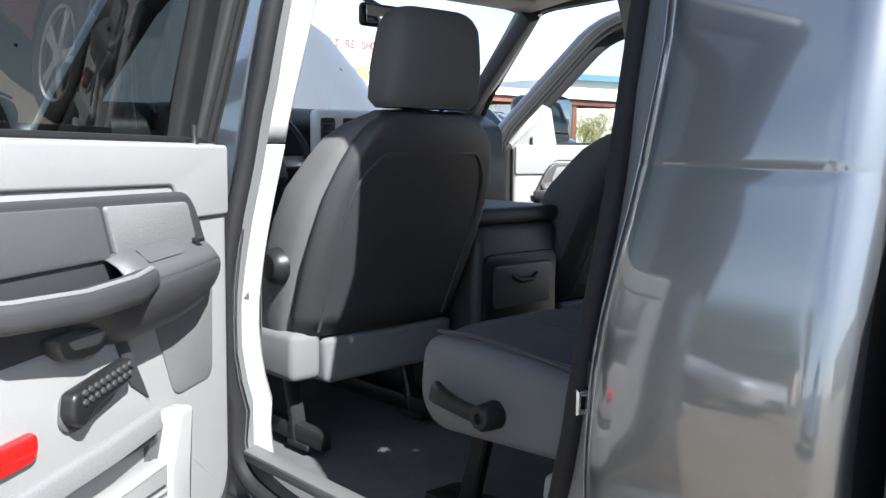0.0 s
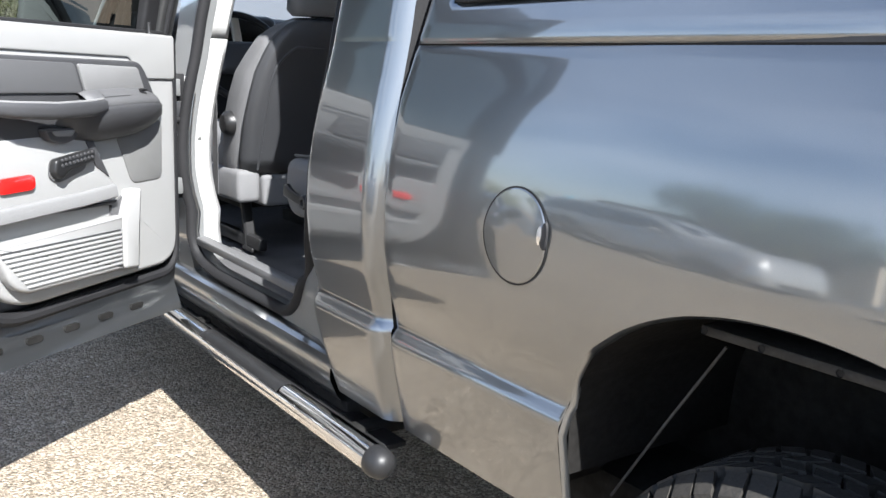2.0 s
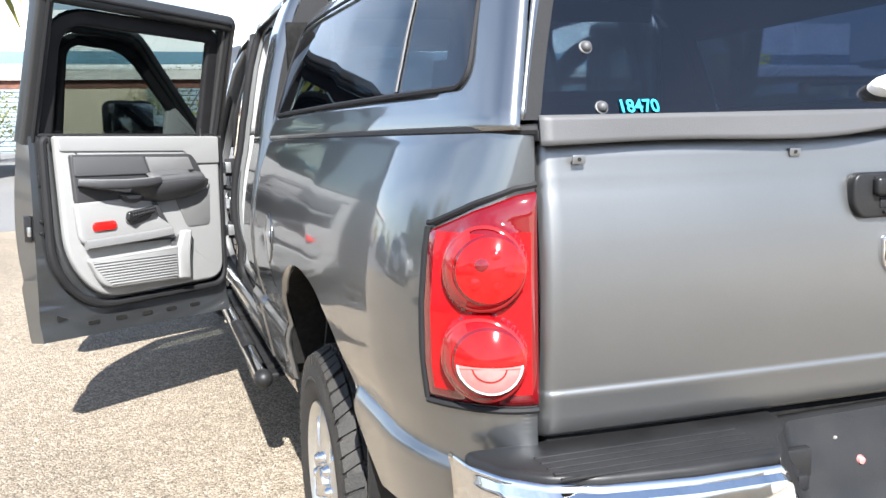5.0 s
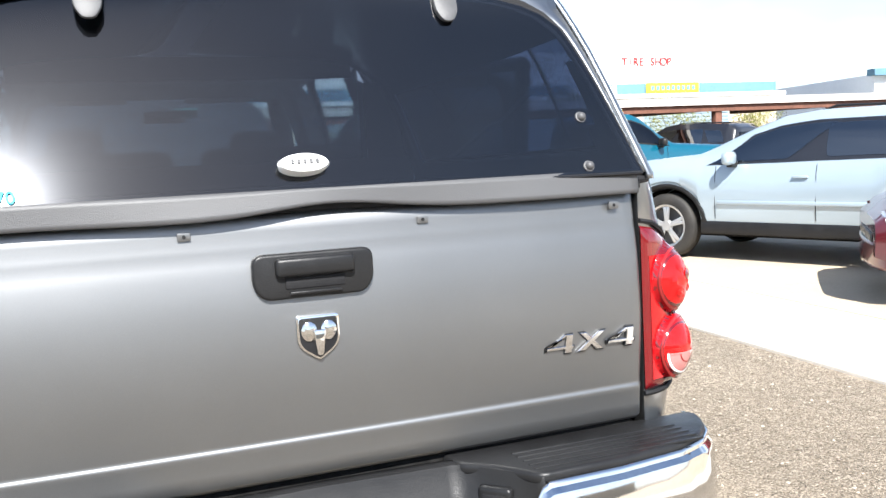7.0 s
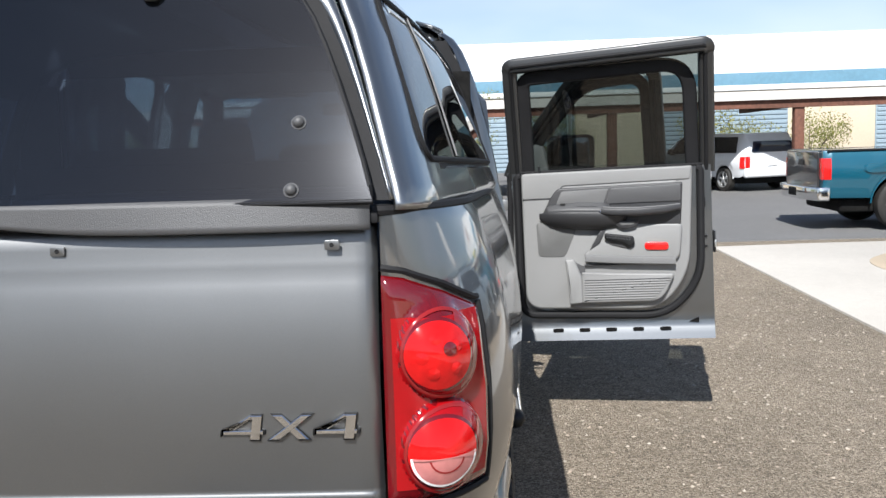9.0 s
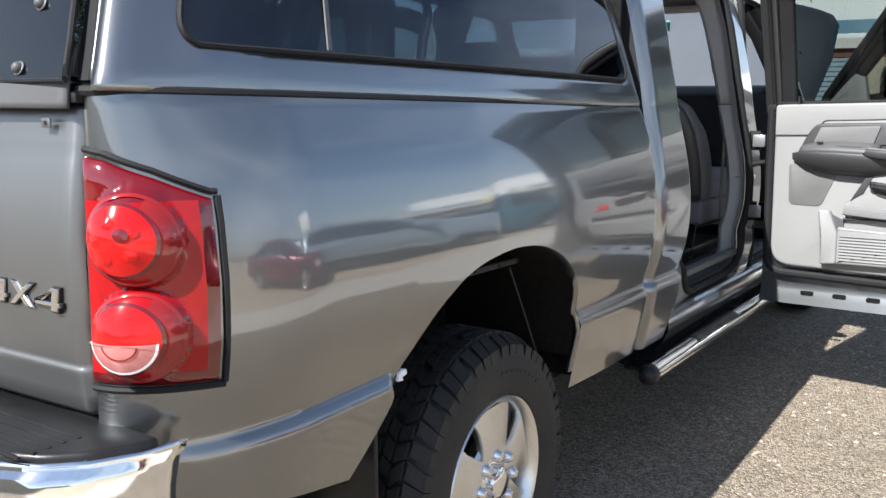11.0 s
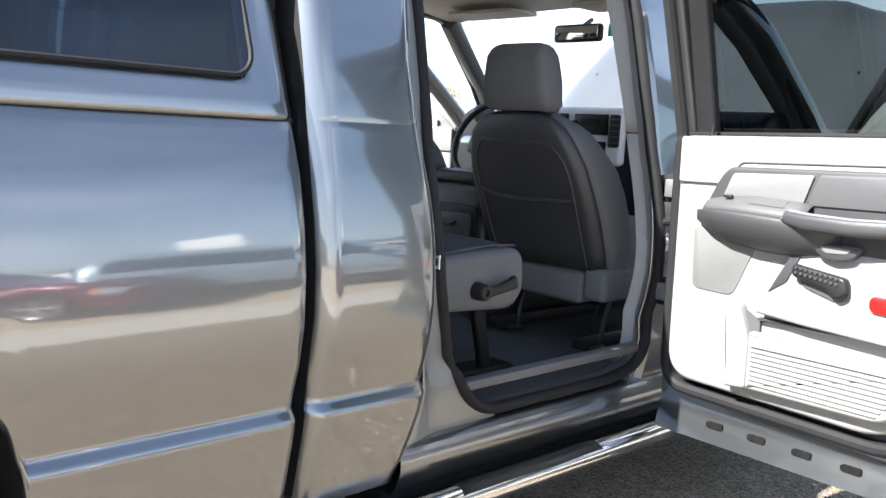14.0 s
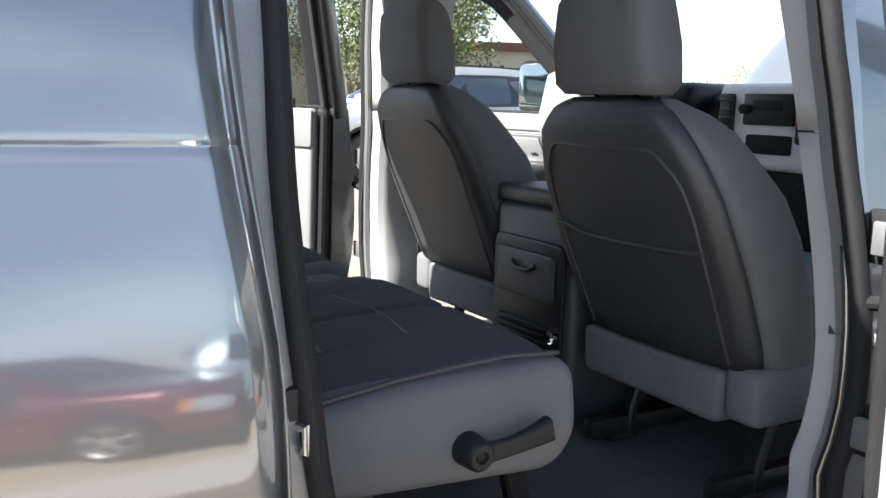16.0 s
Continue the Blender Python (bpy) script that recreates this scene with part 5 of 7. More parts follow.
    def rest(a, z):
        hw = lerp(z, [1.47, 1.49, 1.55, 1.62, 1.675, 1.69, 1.697], [0.128, 0.146, 0.144, 0.136, 0.126, 0.114, 0.085])
        hy = lerp(z, [1.47, 1.49, 1.57, 1.66, 1.697], [0.045, 0.058, 0.064, 0.055, 0.02])
        c, sn = math.cos(a), math.sin(a)
        return cx + hw * math.copysign(abs(c) ** 0.3, c), 3.235 - (z - 1.47) * 0.10 + hy * math.copysign(abs(sn) ** 0.6, sn), z
    part("headrest", join(sheet(rest, ang, hz), sheet(lambda a, k: (cx + 0.07 * k * math.cos(a), 3.212 + 0.02 * k * math.sin(a), 1.697 + 0.003 * (1 - k)), ang, [0, 1]), sheet(lambda a, k: (cx + 0.12 * k * math.cos(a), 3.235 + 0.045 * k * math.sin(a), 1.470), ang, [0, 1])), CLOTH, seat, "grey cloth headrest", sharp=70)
    for dx in (-0.06, 0.06):
        part("headrest_post", tube([(cx + dx, 3.245, 1.44), (cx + dx, 3.235, 1.48)], 0.006, 8, up=(0, 1, 0)), CHROME, seat)
    part("cushion", rbox((cx, 3.80, 0.99), (0.53, 0.56, 0.17), 0.06, 4), CLOTH, seat)
    part("seat_skirt", prism(rounded([(cx - s * 0.245, 0.915), (cx - s * 0.235, 0.802), (cx + s * 0.18, 0.798), (cx + s * 0.185, 0.915)], 0.02, 4), 3.385, 3.56, "y", 0.016, 3), CLOTH, seat, "grey cloth skirt below the seat back")
    part("side_cover", rbox((cx + s * 0.232, 3.64, 0.875), (0.09, 0.50, 0.12), 0.02, 3), CLOTH, seat)
    if s < 0:
        part("recline_knob", lathe([(0.0, s * 0.036), (0.03, s * 0.034), (0.042, s * 0.022), (0.046, 0.0)], 20, "x", (cx + s * 0.280, 3.430, 1.098)), BLACKPL, seat, "round black lumbar knob")
    part("seat_frame", rbox((cx, 3.76, 0.80), (0.42, 0.46, 0.06), 0.02), DARK, seat)
    for dx in (-0.19, 0.19):
        part("seat_rail", rbox((cx + dx, 3.68, 0.66), (0.035, 0.62, 0.05), 0.01), BLACKPL, seat)
        part("seat_leg", sweep([(cx + dx, 3.49, 0.635), (cx + dx, 3.50, 0.70), (cx + dx, 3.54, 0.83)], rounded([(-0.013, -0.02), (0.013, -0.02), (0.013, 0.02), (-0.013, 0.02)], 0.006, 1), False, (1, 0, 0)), BLACKPL, seat)
        part("leg_foot", rbox((cx + dx, 3.47, 0.632), (0.045, 0.09, 0.016), 0.005), BLACKPL, seat)


for s in (1, -1):
    front_seat(s)

# rear bench: cushion in two parts with a lever at each outer side
for s in (1, -1):
    xa, xb = (0.06, 0.80)
    bench = tagged(new("rear_bench"), "grey cloth rear bench cushion with a release lever")
    bench.parent = truck
    bench.location.y = -0.035

    prof = rounded([(2.36, 0.885), (2.855, 0.862), (2.900, 0.915), (2.886, 1.040), (2.62, 1.035), (2.40, 1.005), (2.36, 0.98)], [0.03, 0.04, 0.05, 0.045, 0.1, 0.05, 0.03], 5)
    part("seat_cushion", mirrored(prism(prof, xa, xb, "x", 0.030, 4), s), CLOTH, bench, "grey cloth cushion", sharp=60)
    part("cushion_top", mirrored(sheet(lambda x, y: (x, y, lerp(y, [2.42, 2.62, 2.80, 2.85], [1.010, 1.040, 1.050, 1.043]) + 0.004 - 0.022 * max(0, abs(x - 0.43) / 0.345) ** 8 - 0.008 * math.exp(-((x - 0.43) / 0.010) ** 2)), steps(0.085, 0.775, 49), steps(2.42, 2.862, 15)), s), DARKCLOTH, bench, "charcoal cloth seat insert")
    lev = part("lever", mirrored(sweep([(0.822, 2.690, 0.930), (0.828, 2.715, 0.931), (0.832, 2.745, 0.936), (0.832, 2.785, 0.944), (0.828, 2.812, 0.950)], rounded([(-0.017, -0.010), (0.017, -0.010), (0.017, 0.010), (-0.017, 0.010)], 0.008, 3), False, (1, 0, 0), scale=[1.15, 0.85, 0.8, 0.95, 1.15]), s), BLACKPL, bench, "black release lever")
    part("lever_boss", mirrored(lathe([(0.008, 0.836), (0.010, 0.842), (0.018, 0.842), (0.023, 0.836), (0.026, 0.798)], 20, "x", (0, 2.690, 0.930)), s), BLACKPL, lev)
    for x, ya, yb in ((0.27, 2.42, 2.84), (0.60, 2.42, 2.84), (0.776, 2.40, 2.862)):
        part("seat_seam", mirrored(tube([(x, y, lerp(y, [2.42, 2.62, 2.80, 2.85], [1.012, 1.042, 1.052, 1.045])) for y in steps(ya, yb, 6)], 0.004, 6, up=(1, 0, 0)), s), VINYL, bench)
    for y in (2.56, 2.71):
        part("seat_seam", mirrored(tube([(x, y + 0.012 * math.sin(18 * x), lerp(y, [2.42, 2.62, 2.80], [1.012, 1.042, 1.052])) for x in steps(0.27, 0.60, 8)], 0.003, 6, up=(0, 1, 0)), s), VINYL, bench)
    part("bench_leg", mirrored(sweep([(0.62, 2.935, 0.62), (0.62, 2.92, 0.70), (0.62, 2.87, 0.885)], rounded([(-0.022, -0.014), (0.022, -0.014), (0.022, 0.014), (-0.022, 0.014)], 0.005, 1), False, (1, 0, 0)), s), BLACKPL, bench, "black bench support leg")
    part("leg_base", mirrored(rbox((0.59, 2.93, 0.630), (0.10, 0.24, 0.024), 0.008), s), BLACKPL, bench)
    brk = part("side_bracket", mirrored(rbox((0.775, 2.53, 0.715), (0.07, 0.086, 0.19), 0.008), s), BLACKPL, bench, "black bench bracket with a pale cap and a white mark")
    part("bracket_cap", mirrored(rbox((0.772, 2.53, 0.835), (0.082, 0.094, 0.052), 0.014, 3, taper=(0.9, 0.94)), s), TRIM, brk, "pale grey plastic cap")
    for dy, dz, w, h in ((-0.012, 0.012, 0.022, 0.006), (0.004, 0.0, 0.010, 0.020), (-0.006, -0.014, 0.026, 0.006)):
        part("bracket_mark", mirrored(rbox((0.8105, 2.535 + dy, 0.755 + dz), (0.003, w, h), 0.001, 1), s), WHITEPL, brk)
    part("bench_beam", mirrored(rbox((0.45, 2.55, 0.885), (0.64, 0.05, 0.035), 0.01), s), DARK, bench)
    part("bench_back", mirrored(rbox((0.43, 2.30, 1.26), (0.74, 0.14, 0.56), 0.05, 4), s), CLOTH, bench)
part("bench_middle", rbox((0, 2.60, 0.96), (0.11, 0.44, 0.13), 0.03, 3), CLOTH, truck)
# storage tray under the bench
part("floor_tray", rbox((0, 2.35, 0.70), (1.5, 0.34, 0.16), 0.02), BLACKPL, truck)

# centre console behind the front seats
con = part("console", rbox((0.0, 3.64, 0.87), (0.34, 0.62, 0.60), 0.03, 3), VINYL, truck, "dark grey centre console")
part("console_lid", rbox((0.0, 3.60, 1.190), (0.35, 0.54, 0.045), 0.016, 3), VINYL, con)
part("console_frame", prism(rounded([(-0.15, 1.085), (0.15, 1.085), (0.15, 0.70), (-0.15, 0.70)], 0.03), 3.318, 3.332, "y", 0.006), BLACKPL, con)
part("console_drawer", prism(rounded([(-0.12, 1.055), (0.12, 1.055), (0.12, 0.935), (-0.12, 0.935)], 0.015), 3.308, 3.322, "y", 0.006), VINYL, con)
part("drawer_pull", tube([(-0.050, 3.306, 1.022), (-0.028, 3.298, 1.008), (0.028, 3.298, 1.008), (0.050, 3.306, 1.022)], 0.006, 6), BLACKPL, con)
for k in range(7):
    part("vent_slat", rbox((0.0, 3.312, 0.765 + 0.018 * k), (0.21, 0.02, 0.006), 0.002), BLACKPL, con)
part("power_socket", lathe([(0.0, 3.306), (0.012, 3.305), (0.018, 3.302), (0.020, 3.318)], 18, "y", (0.128, 0, 0.86)), CHROME, con, "chrome-ringed power socket")

# dashboard
dash = part("dashboard", prism(rounded([(4.14, 1.02), (4.30, 0.85), (4.62, 0.85), (4.68, 1.44), (4.46, 1.505), (4.26, 1.505), (4.17, 1.45), (4.15, 1.25)], [0.05, 0.05, 0.02, 0.02, 0.06, 0.04, 0.03, 0.05]), -0.82, 0.82, "x", 0.02, 2), BLACKPL, truck, "dark grey dashboard")
stack = part("centre_panel", rbox((0.03, 4.135, 1.375), (0.36, 0.05, 0.25), 0.025, 3), SILVERPL, dash, "silver centre panel with a radio")
part("radio", rbox((0.05, 4.107, 1.425), (0.18, 0.015, 0.09), 0.005), BLACKPL, stack)
part("radio_knob", lathe([(0, -0.018), (0.014, -0.016), (0.016, 0.0)], 16, "y", (-0.032, 4.102, 1.425)), RUBBER, stack)
part("radio_screen", rbox((0.05, 4.098, 1.437), (0.10, 0.006, 0.03), 0.003), RUBBER, stack)
part("storage_slot", rbox((0.055, 4.107, 1.325), (0.16, 0.015, 0.055), 0.008), RUBBER, stack)
for x in (-0.105, 0.175):
    vent = part("air_vent", rbox((x, 4.107, 1.40), (0.055, 0.02, 0.14), 0.010, 3), BLACKPL, stack, "black air vent")
    for k in range(5):
        part("vent_slat", rbox((x, 4.096, 1.35 + 0.025 * k), (0.046, 0.006, 0.004), 0.001, 1), TRIMGREY, vent)
for x in (-0.05, 0.05, 0.15):
    part("dial", lathe([(0, -0.022), (0.018, -0.020), (0.022, 0.0)], 16, "y", (x, 4.148, 1.20)), BLACKPL, dash, "black heater dial")
part("hazard_button", rbox((-0.05, 4.146, 1.235), (0.03, 0.012, 0.014), 0.004), REDREF, dash, "red hazard button")
part("instrument_hood", rbox((-0.46, 4.20, 1.455), (0.44, 0.22, 0.10), 0.04, 3), BLACKPL, dash)
col = part("steering_wheel", lathe([(0.190 + 0.015 * math.cos(a), 0.015 * math.sin(a)) for a in steps(0, 2 * math.pi, 11)], 36, "y"), BLACKPL, truck, "dark steering wheel")
col.matrix_local = Matrix.Translation((-0.46, 3.98, 1.33)) @ Matrix.Rotation(radians(-24), 4, "X")
part("wheel_hub", rbox((0, 0.01, 0), (0.20, 0.05, 0.14), 0.03, 3), VINYL, col)
for a in (0, 180, 270):
    part("wheel_spoke", moved(rbox((0.12, 0.01, 0), (0.13, 0.02, 0.04), 0.008), Matrix.Rotation(radians(a), 4, "Y")), ALLOY, col)
rm = part("rear_view_mirror", rbox((0.05, 3.97, 1.800), (0.25, 0.035, 0.075), 0.016, 3), BLACKPL, truck, "interior rear-view mirror")
part("mirror_face", rbox((0.05, 3.951, 1.800), (0.225, 0.004, 0.055), 0.002), CHROME, rm)
part("mirror_stem", tube([(0.05, 3.98, 1.82), (0.03, 4.08, 1.87)], 0.010, 8), BLACKPL, rm)
part("windscreen_sticker", prism(rounded([(0.10, 1.80), (0.26, 1.80), (0.26, 1.86), (0.10, 1.86)], 0.004), 4.108, 4.110, "y"), material("green sticker", (0.10, 0.30, 0.28), 0.6), truck, "green sticker on the windscreen")

# ---- camper shell on the bed ----
shell = tagged(new("camper_shell"), "grey fibreglass camper shell with dark tinted windows on the truck bed", "camper shell")
shell.matrix_world = pose(0, 0, 0, -1.46)
SZ = [1.362, 1.372, 1.400, 1.420, 1.435, 1.50, 1.58, 1.66, 1.72, 1.765, 1.80, 1.83, 1.855, 1.873, 1.888, 1.898, 1.905]
SX = [0.936, 0.9375, 0.9275, 0.9206, 0.9155, 0.893, 0.866, 0.836, 0.808, 0.783, 0.757, 0.722, 0.672, 0.60, 0.46, 0.25, 0.0]


def rear_y(z):
    return -0.002 + max(0, z - 1.37) * 0.40


def taper(y):
    """The shell narrows towards its rear corners."""
    return lerp(y, [0, 0.15, 0.3, 0.6, 1.0, 1.5], [0.105, 0.097, 0.080, 0.046, 0.018, 0.0])


def shell_skin(s, i, t):
    z, x = SZ[i], SX[i]
    yr = rear_y(z)
    d = t * (1.945 - yr)
    k = max(0.0, 1 - d / 0.18)
    dx = (0.050 * (1 - math.sqrt(max(0, 1 - k * k))) + taper(yr + d)) * (x / 0.9)
    drop = 0.03 * max(0, 1 - d / 0.12) ** 2 if i > 11 else 0.0
    front = 0.02 * max(0, 1 - (1.945 - yr - d) / 0.04) ** 2
    return s * max(0, x - dx - front), yr + d, z - drop


WY0, WY1, WZ0, WZ1 = 0.135, 1.862, 1.442, 1.752
TS = [0, 0.004, 0.012, 0.024, 0.04, 0.06, 0.085, 0.11, 0.14] + steps(0.17, 0.93, 24) + [0.945, 0.955, 0.965, 0.98, 0.99, 1.0]
for s in (1, -1):
    v, f = sheet(lambda i, t: shell_skin(s, i, t), list(range(len(SZ))), TS)
    keep = []
    for q in f:
        cy, cz = sum(v[k][1] for k in q) / 4, sum(v[k][2] for k in q) / 4
        if not (WY0 + 0.16 < cy < WY1 - 0.03 and WZ0 < cz < WZ1 - 0.01):
            keep.append(q)
    part("shell_side", (v, keep), SHELLPAINT, shell, "glossy grey half of the shell", sharp=50, thick=0.012)
    # side window, glued on, with rounded corners, a black border and a sliding pane

    def on_side(y, z, out):
        yr = rear_y(z)
        d = y - yr
        k = max(0.0, 1 - d / 0.18)
        x = lerp(z, SZ, SX)
        x -= (0.050 * (1 - math.sqrt(max(0, 1 - k * k))) + taper(y)) * (x / 0.9)
        return s * (x + out), y, z
    us = [i / 40 for i in range(41)]

    def pane(u, k, y0=WY0, y1=WY1, z0=WZ0, z1=WZ1, r=0.05, out=0.007):
        y = y0 + (y1 - y0) * u
        e = min(y - y0, y1 - y)
        cut = 0.0 if e >= r else r - math.sqrt(max(0, r * r - (r - e) ** 2))
        # rear edge leans with the hatch
        z = z0 + cut + (z1 - z0 - 2 * cut) * k
        yy = y + (0.115 * (z - z0) / (z1 - z0) * max(0, 1 - u * 3))
        return on_side(yy, z, out)
    ux = sorted(set(us + [0.002, 0.006, 0.012, 0.02, 0.98, 0.988, 0.994, 0.998]))
    win = part("side_window", sheet(pane, ux, steps(0, 1, 8)), DARKGLASS, shell, "dark tinted side window")
    edge = [pane(u, 0, out=0.008) for u in ux] + [pane(u, 1, out=0.008) for u in ux[::-1]]
    part("window_edge", sweep(edge, ring(0.006, 6), True, (1, 0, 0)), RUBBER, win)
    part("slider_edge", sweep([on_side(0.47 + 0.22 * (z - 1.44), z, 0.010) for z in steps(1.45, 1.745, 6)], [(-0.006, -0.002), (0.006, -0.002), (0.006, 0.002), (-0.006, 0.002)], False, (s, 0, 0)), TRIMGREY, win)
    part("base_seal", sweep([(s * (side_x(y, 1.358, dx) - 0.010), y, 1.3615) for y, dx in PLAN], ring(0.010, 8), False, (0, 0, 1)), RUBBER, shell, "black seal under the shell")

part("shell_front_wall", join(rbox((0, 1.935, 1.42), (1.78, 0.02, 0.10), 0.005), rbox((0, 1.935, 1.845), (1.3, 0.02, 0.09), 0.005), rbox((-0.78, 1.935, 1.60), (0.16, 0.02, 0.36), 0.005), rbox((0.78, 1.935, 1.60), (0.16, 0.02, 0.36), 0.005)), DARK, shell)
part("shell_front_window", rbox((0, 1.935, 1.62), (1.36, 0.006, 0.36), 0.002), CLEARGLASS, shell)
# rear hatch glass, frameless, with bolts, hinges, an oval lock and a stock number
GZ = [1.378, 1.40, 1.44, 1.507, 1.58, 1.633, 1.68, 1.71, 1.74, 1.760, 1.775, 1.784]
GW = [0.745, 0.738, 0.727, 0.706, 0.681, 0.661, 0.640, 0.622, 0.585, 0.54, 0.48, 0.40]


def hatch(u, z, out=0.0):
    return u * lerp(z, GZ, GW), rear_y(z) - 0.014 - out - 0.021 * u, z


glass = part("hatch_glass", sheet(lambda u, z: hatch(u, z), steps(-1, 1, 25), GZ), DARKGLASS, shell, "dark tinted frameless rear hatch glass")
edge = [hatch(1, z, -0.006) for z in GZ] + [hatch(-1, z, -0.006) for z in GZ[::-1]]
part("hatch_seal", sweep(edge, ring(0.006, 8), True, (0, 1, 0.4)), RUBBER, glass)
def seal_band(i, k):
    """Black band round the glass, from one lower corner over the top to the other."""
    z, side = (GZ[i], 1) if i < 12 else (GZ[23 - i], -1)
    x = side * (lerp(z, GZ, GW) + 0.026 * k)
    return x, rear_y(z) - 0.004, z + 0.022 * k * max(0.0, (z - 1.70) / 0.084)


part("seal_band", sheet(seal_band, list(range(24)), [-0.2, 0.4, 1.0]), RUBBER, shell, "black rubber seal round the hatch glass")
# painted surround between the glass and the shell's sides
for s in (1, -1):
    def surround(i, k):
        z = lerp(i, list(range(len(GZ))), GZ)
        a = Vector((s * (lerp(z, GZ, GW) + 0.022), rear_y(z) - 0.001, z))
        b = Vector(shell_skin(s, 0, 0))
        x = lerp(z, SZ, SX)
        b = Vector((s * (x - 0.155 * x / 0.9), rear_y(z), z + (0.02 if i > 9 else 0)))
        return tuple(a.lerp(b, k))
    part("hatch_surround", sheet(surround, list(range(len(GZ))), [0, 0.5, 1]), SHELLPAINT, shell, thick=0.006)
part("hatch_header", sheet(lambda u, k: (u * (0.38 + 0.25 * k), rear_y(1.784) - 0.004 + 0.03 * k, 1.784 + (0.085 if abs(u) < 0.8 else 0.085 - (abs(u) - 0.8) * 0.12) * k), steps(-1, 1, 13), [0, 0.3, 0.7, 1]), SHELLPAINT, shell, "grey band above the hatch glass", thick=0.006)
for x in (-0.36, 0.36):
    hg = part("hatch_hinge", prism(rounded([(x - 0.030, 1.815), (x + 0.030, 1.815), (x + 0.026, 1.745), (x + 0.012, 1.722), (x - 0.012, 1.722), (x - 0.026, 1.745)], 0.01), 0, 0.02, "y", 0.006), TRIMGREY, shell, "grey hatch hinge")
    for vv in hg.data.vertices:
        vv.co.y += rear_y(vv.co.z) - 0.042
for s in (1, -1):
    for z, x in ((1.505, 0.624), (1.386 + 0.012, 0.616)):
        p = hatch(s * x / lerp(z, GZ, GW), z, 0.002)
        m = Matrix.Translation((p[0], p[1], p[2])) @ Matrix.Rotation(radians(-21), 4, "X")
        bolt = part("hatch_bolt", moved(lathe([(0, -0.011), (0.004, -0.0105), (0.0078, -0.008), (0.0098, -0.003), (0.0098, -0.001), (0.0125, 0.0), (0.0125, 0.003)], 20, "y"), m), TRIMGREY, glass, "round grey bolt cap")
# oval lock
lz = 1.432
p = hatch(-0.005, lz, 0.0)
m = Matrix.Translation((0.0, p[1] - 0.02, lz)) @ Matrix.Rotation(radians(-21), 4, "X")
lock = part("hatch_lock", moved(lathe([(0, -0.014), (0.030, -0.013), (0.040, -0.009), (0.044, 0.0), (0.040, 0.02), (0.02, 0.028)], 32, "y"), m @ Matrix.Diagonal((1.15, 1, 0.46, 1))), WHITEPL, glass, "white oval lock cover on the hatch glass")
for k in range(5):
    part("lock_mark", moved(rbox((-0.024 + 0.012 * k, -0.0155, 0.0), (0.006, 0.003, 0.010), 0.001, 1), m), TRIMGREY, lock)
part("lock_base", moved(lathe([(0.0, 0.028), (0.03, 0.026), (0.035, 0.036)], 24, "y"), m @ Matrix.Diagonal((1.3, 1, 0.55, 1))), BLACKPL, lock)
p = hatch(-0.74, 1.398, 0.003)
lettering("18470", 0.034, 0.0008, "stock_number", CYAN, Matrix.Translation((-0.545, p[1] - 0.002, 1.398)) @ Matrix.Rotation(radians(90 - 21), 4, "X"), glass, "blue hand-painted stock number", width=0.076, slant=-0.1, bold=0.0003)
# rubbery strip that closes the hatch over the tailgate, lifted a little past the middle

def strip(x, k):
    lift = 0.022 * math.exp(-((x - 0.05) / 0.16) ** 2) + 0.006 * math.exp(-((x + 0.5) / 0.2) ** 2)
    z = 1.385 - k * (0.052 - lift)
    return x, -0.016 - 0.006 * k - 0.012 * (1 - (x / 0.75) ** 2) + 0.004 * math.sin(9 * x) * k, z


part("hatch_strip", sheet(strip, steps(-0.748, 0.738, 60), steps(0, 1, 6)), TRIMGREY, shell, "grey rubber strip below the hatch glass", thick=0.008)
# black bar put in as the shade below the strip
part("strip_shadow_gap", rbox((0, 0.0, 1.352), (1.5, 0.03, 0.02), 0.004), RUBBER, shell)

# ---- ground ----


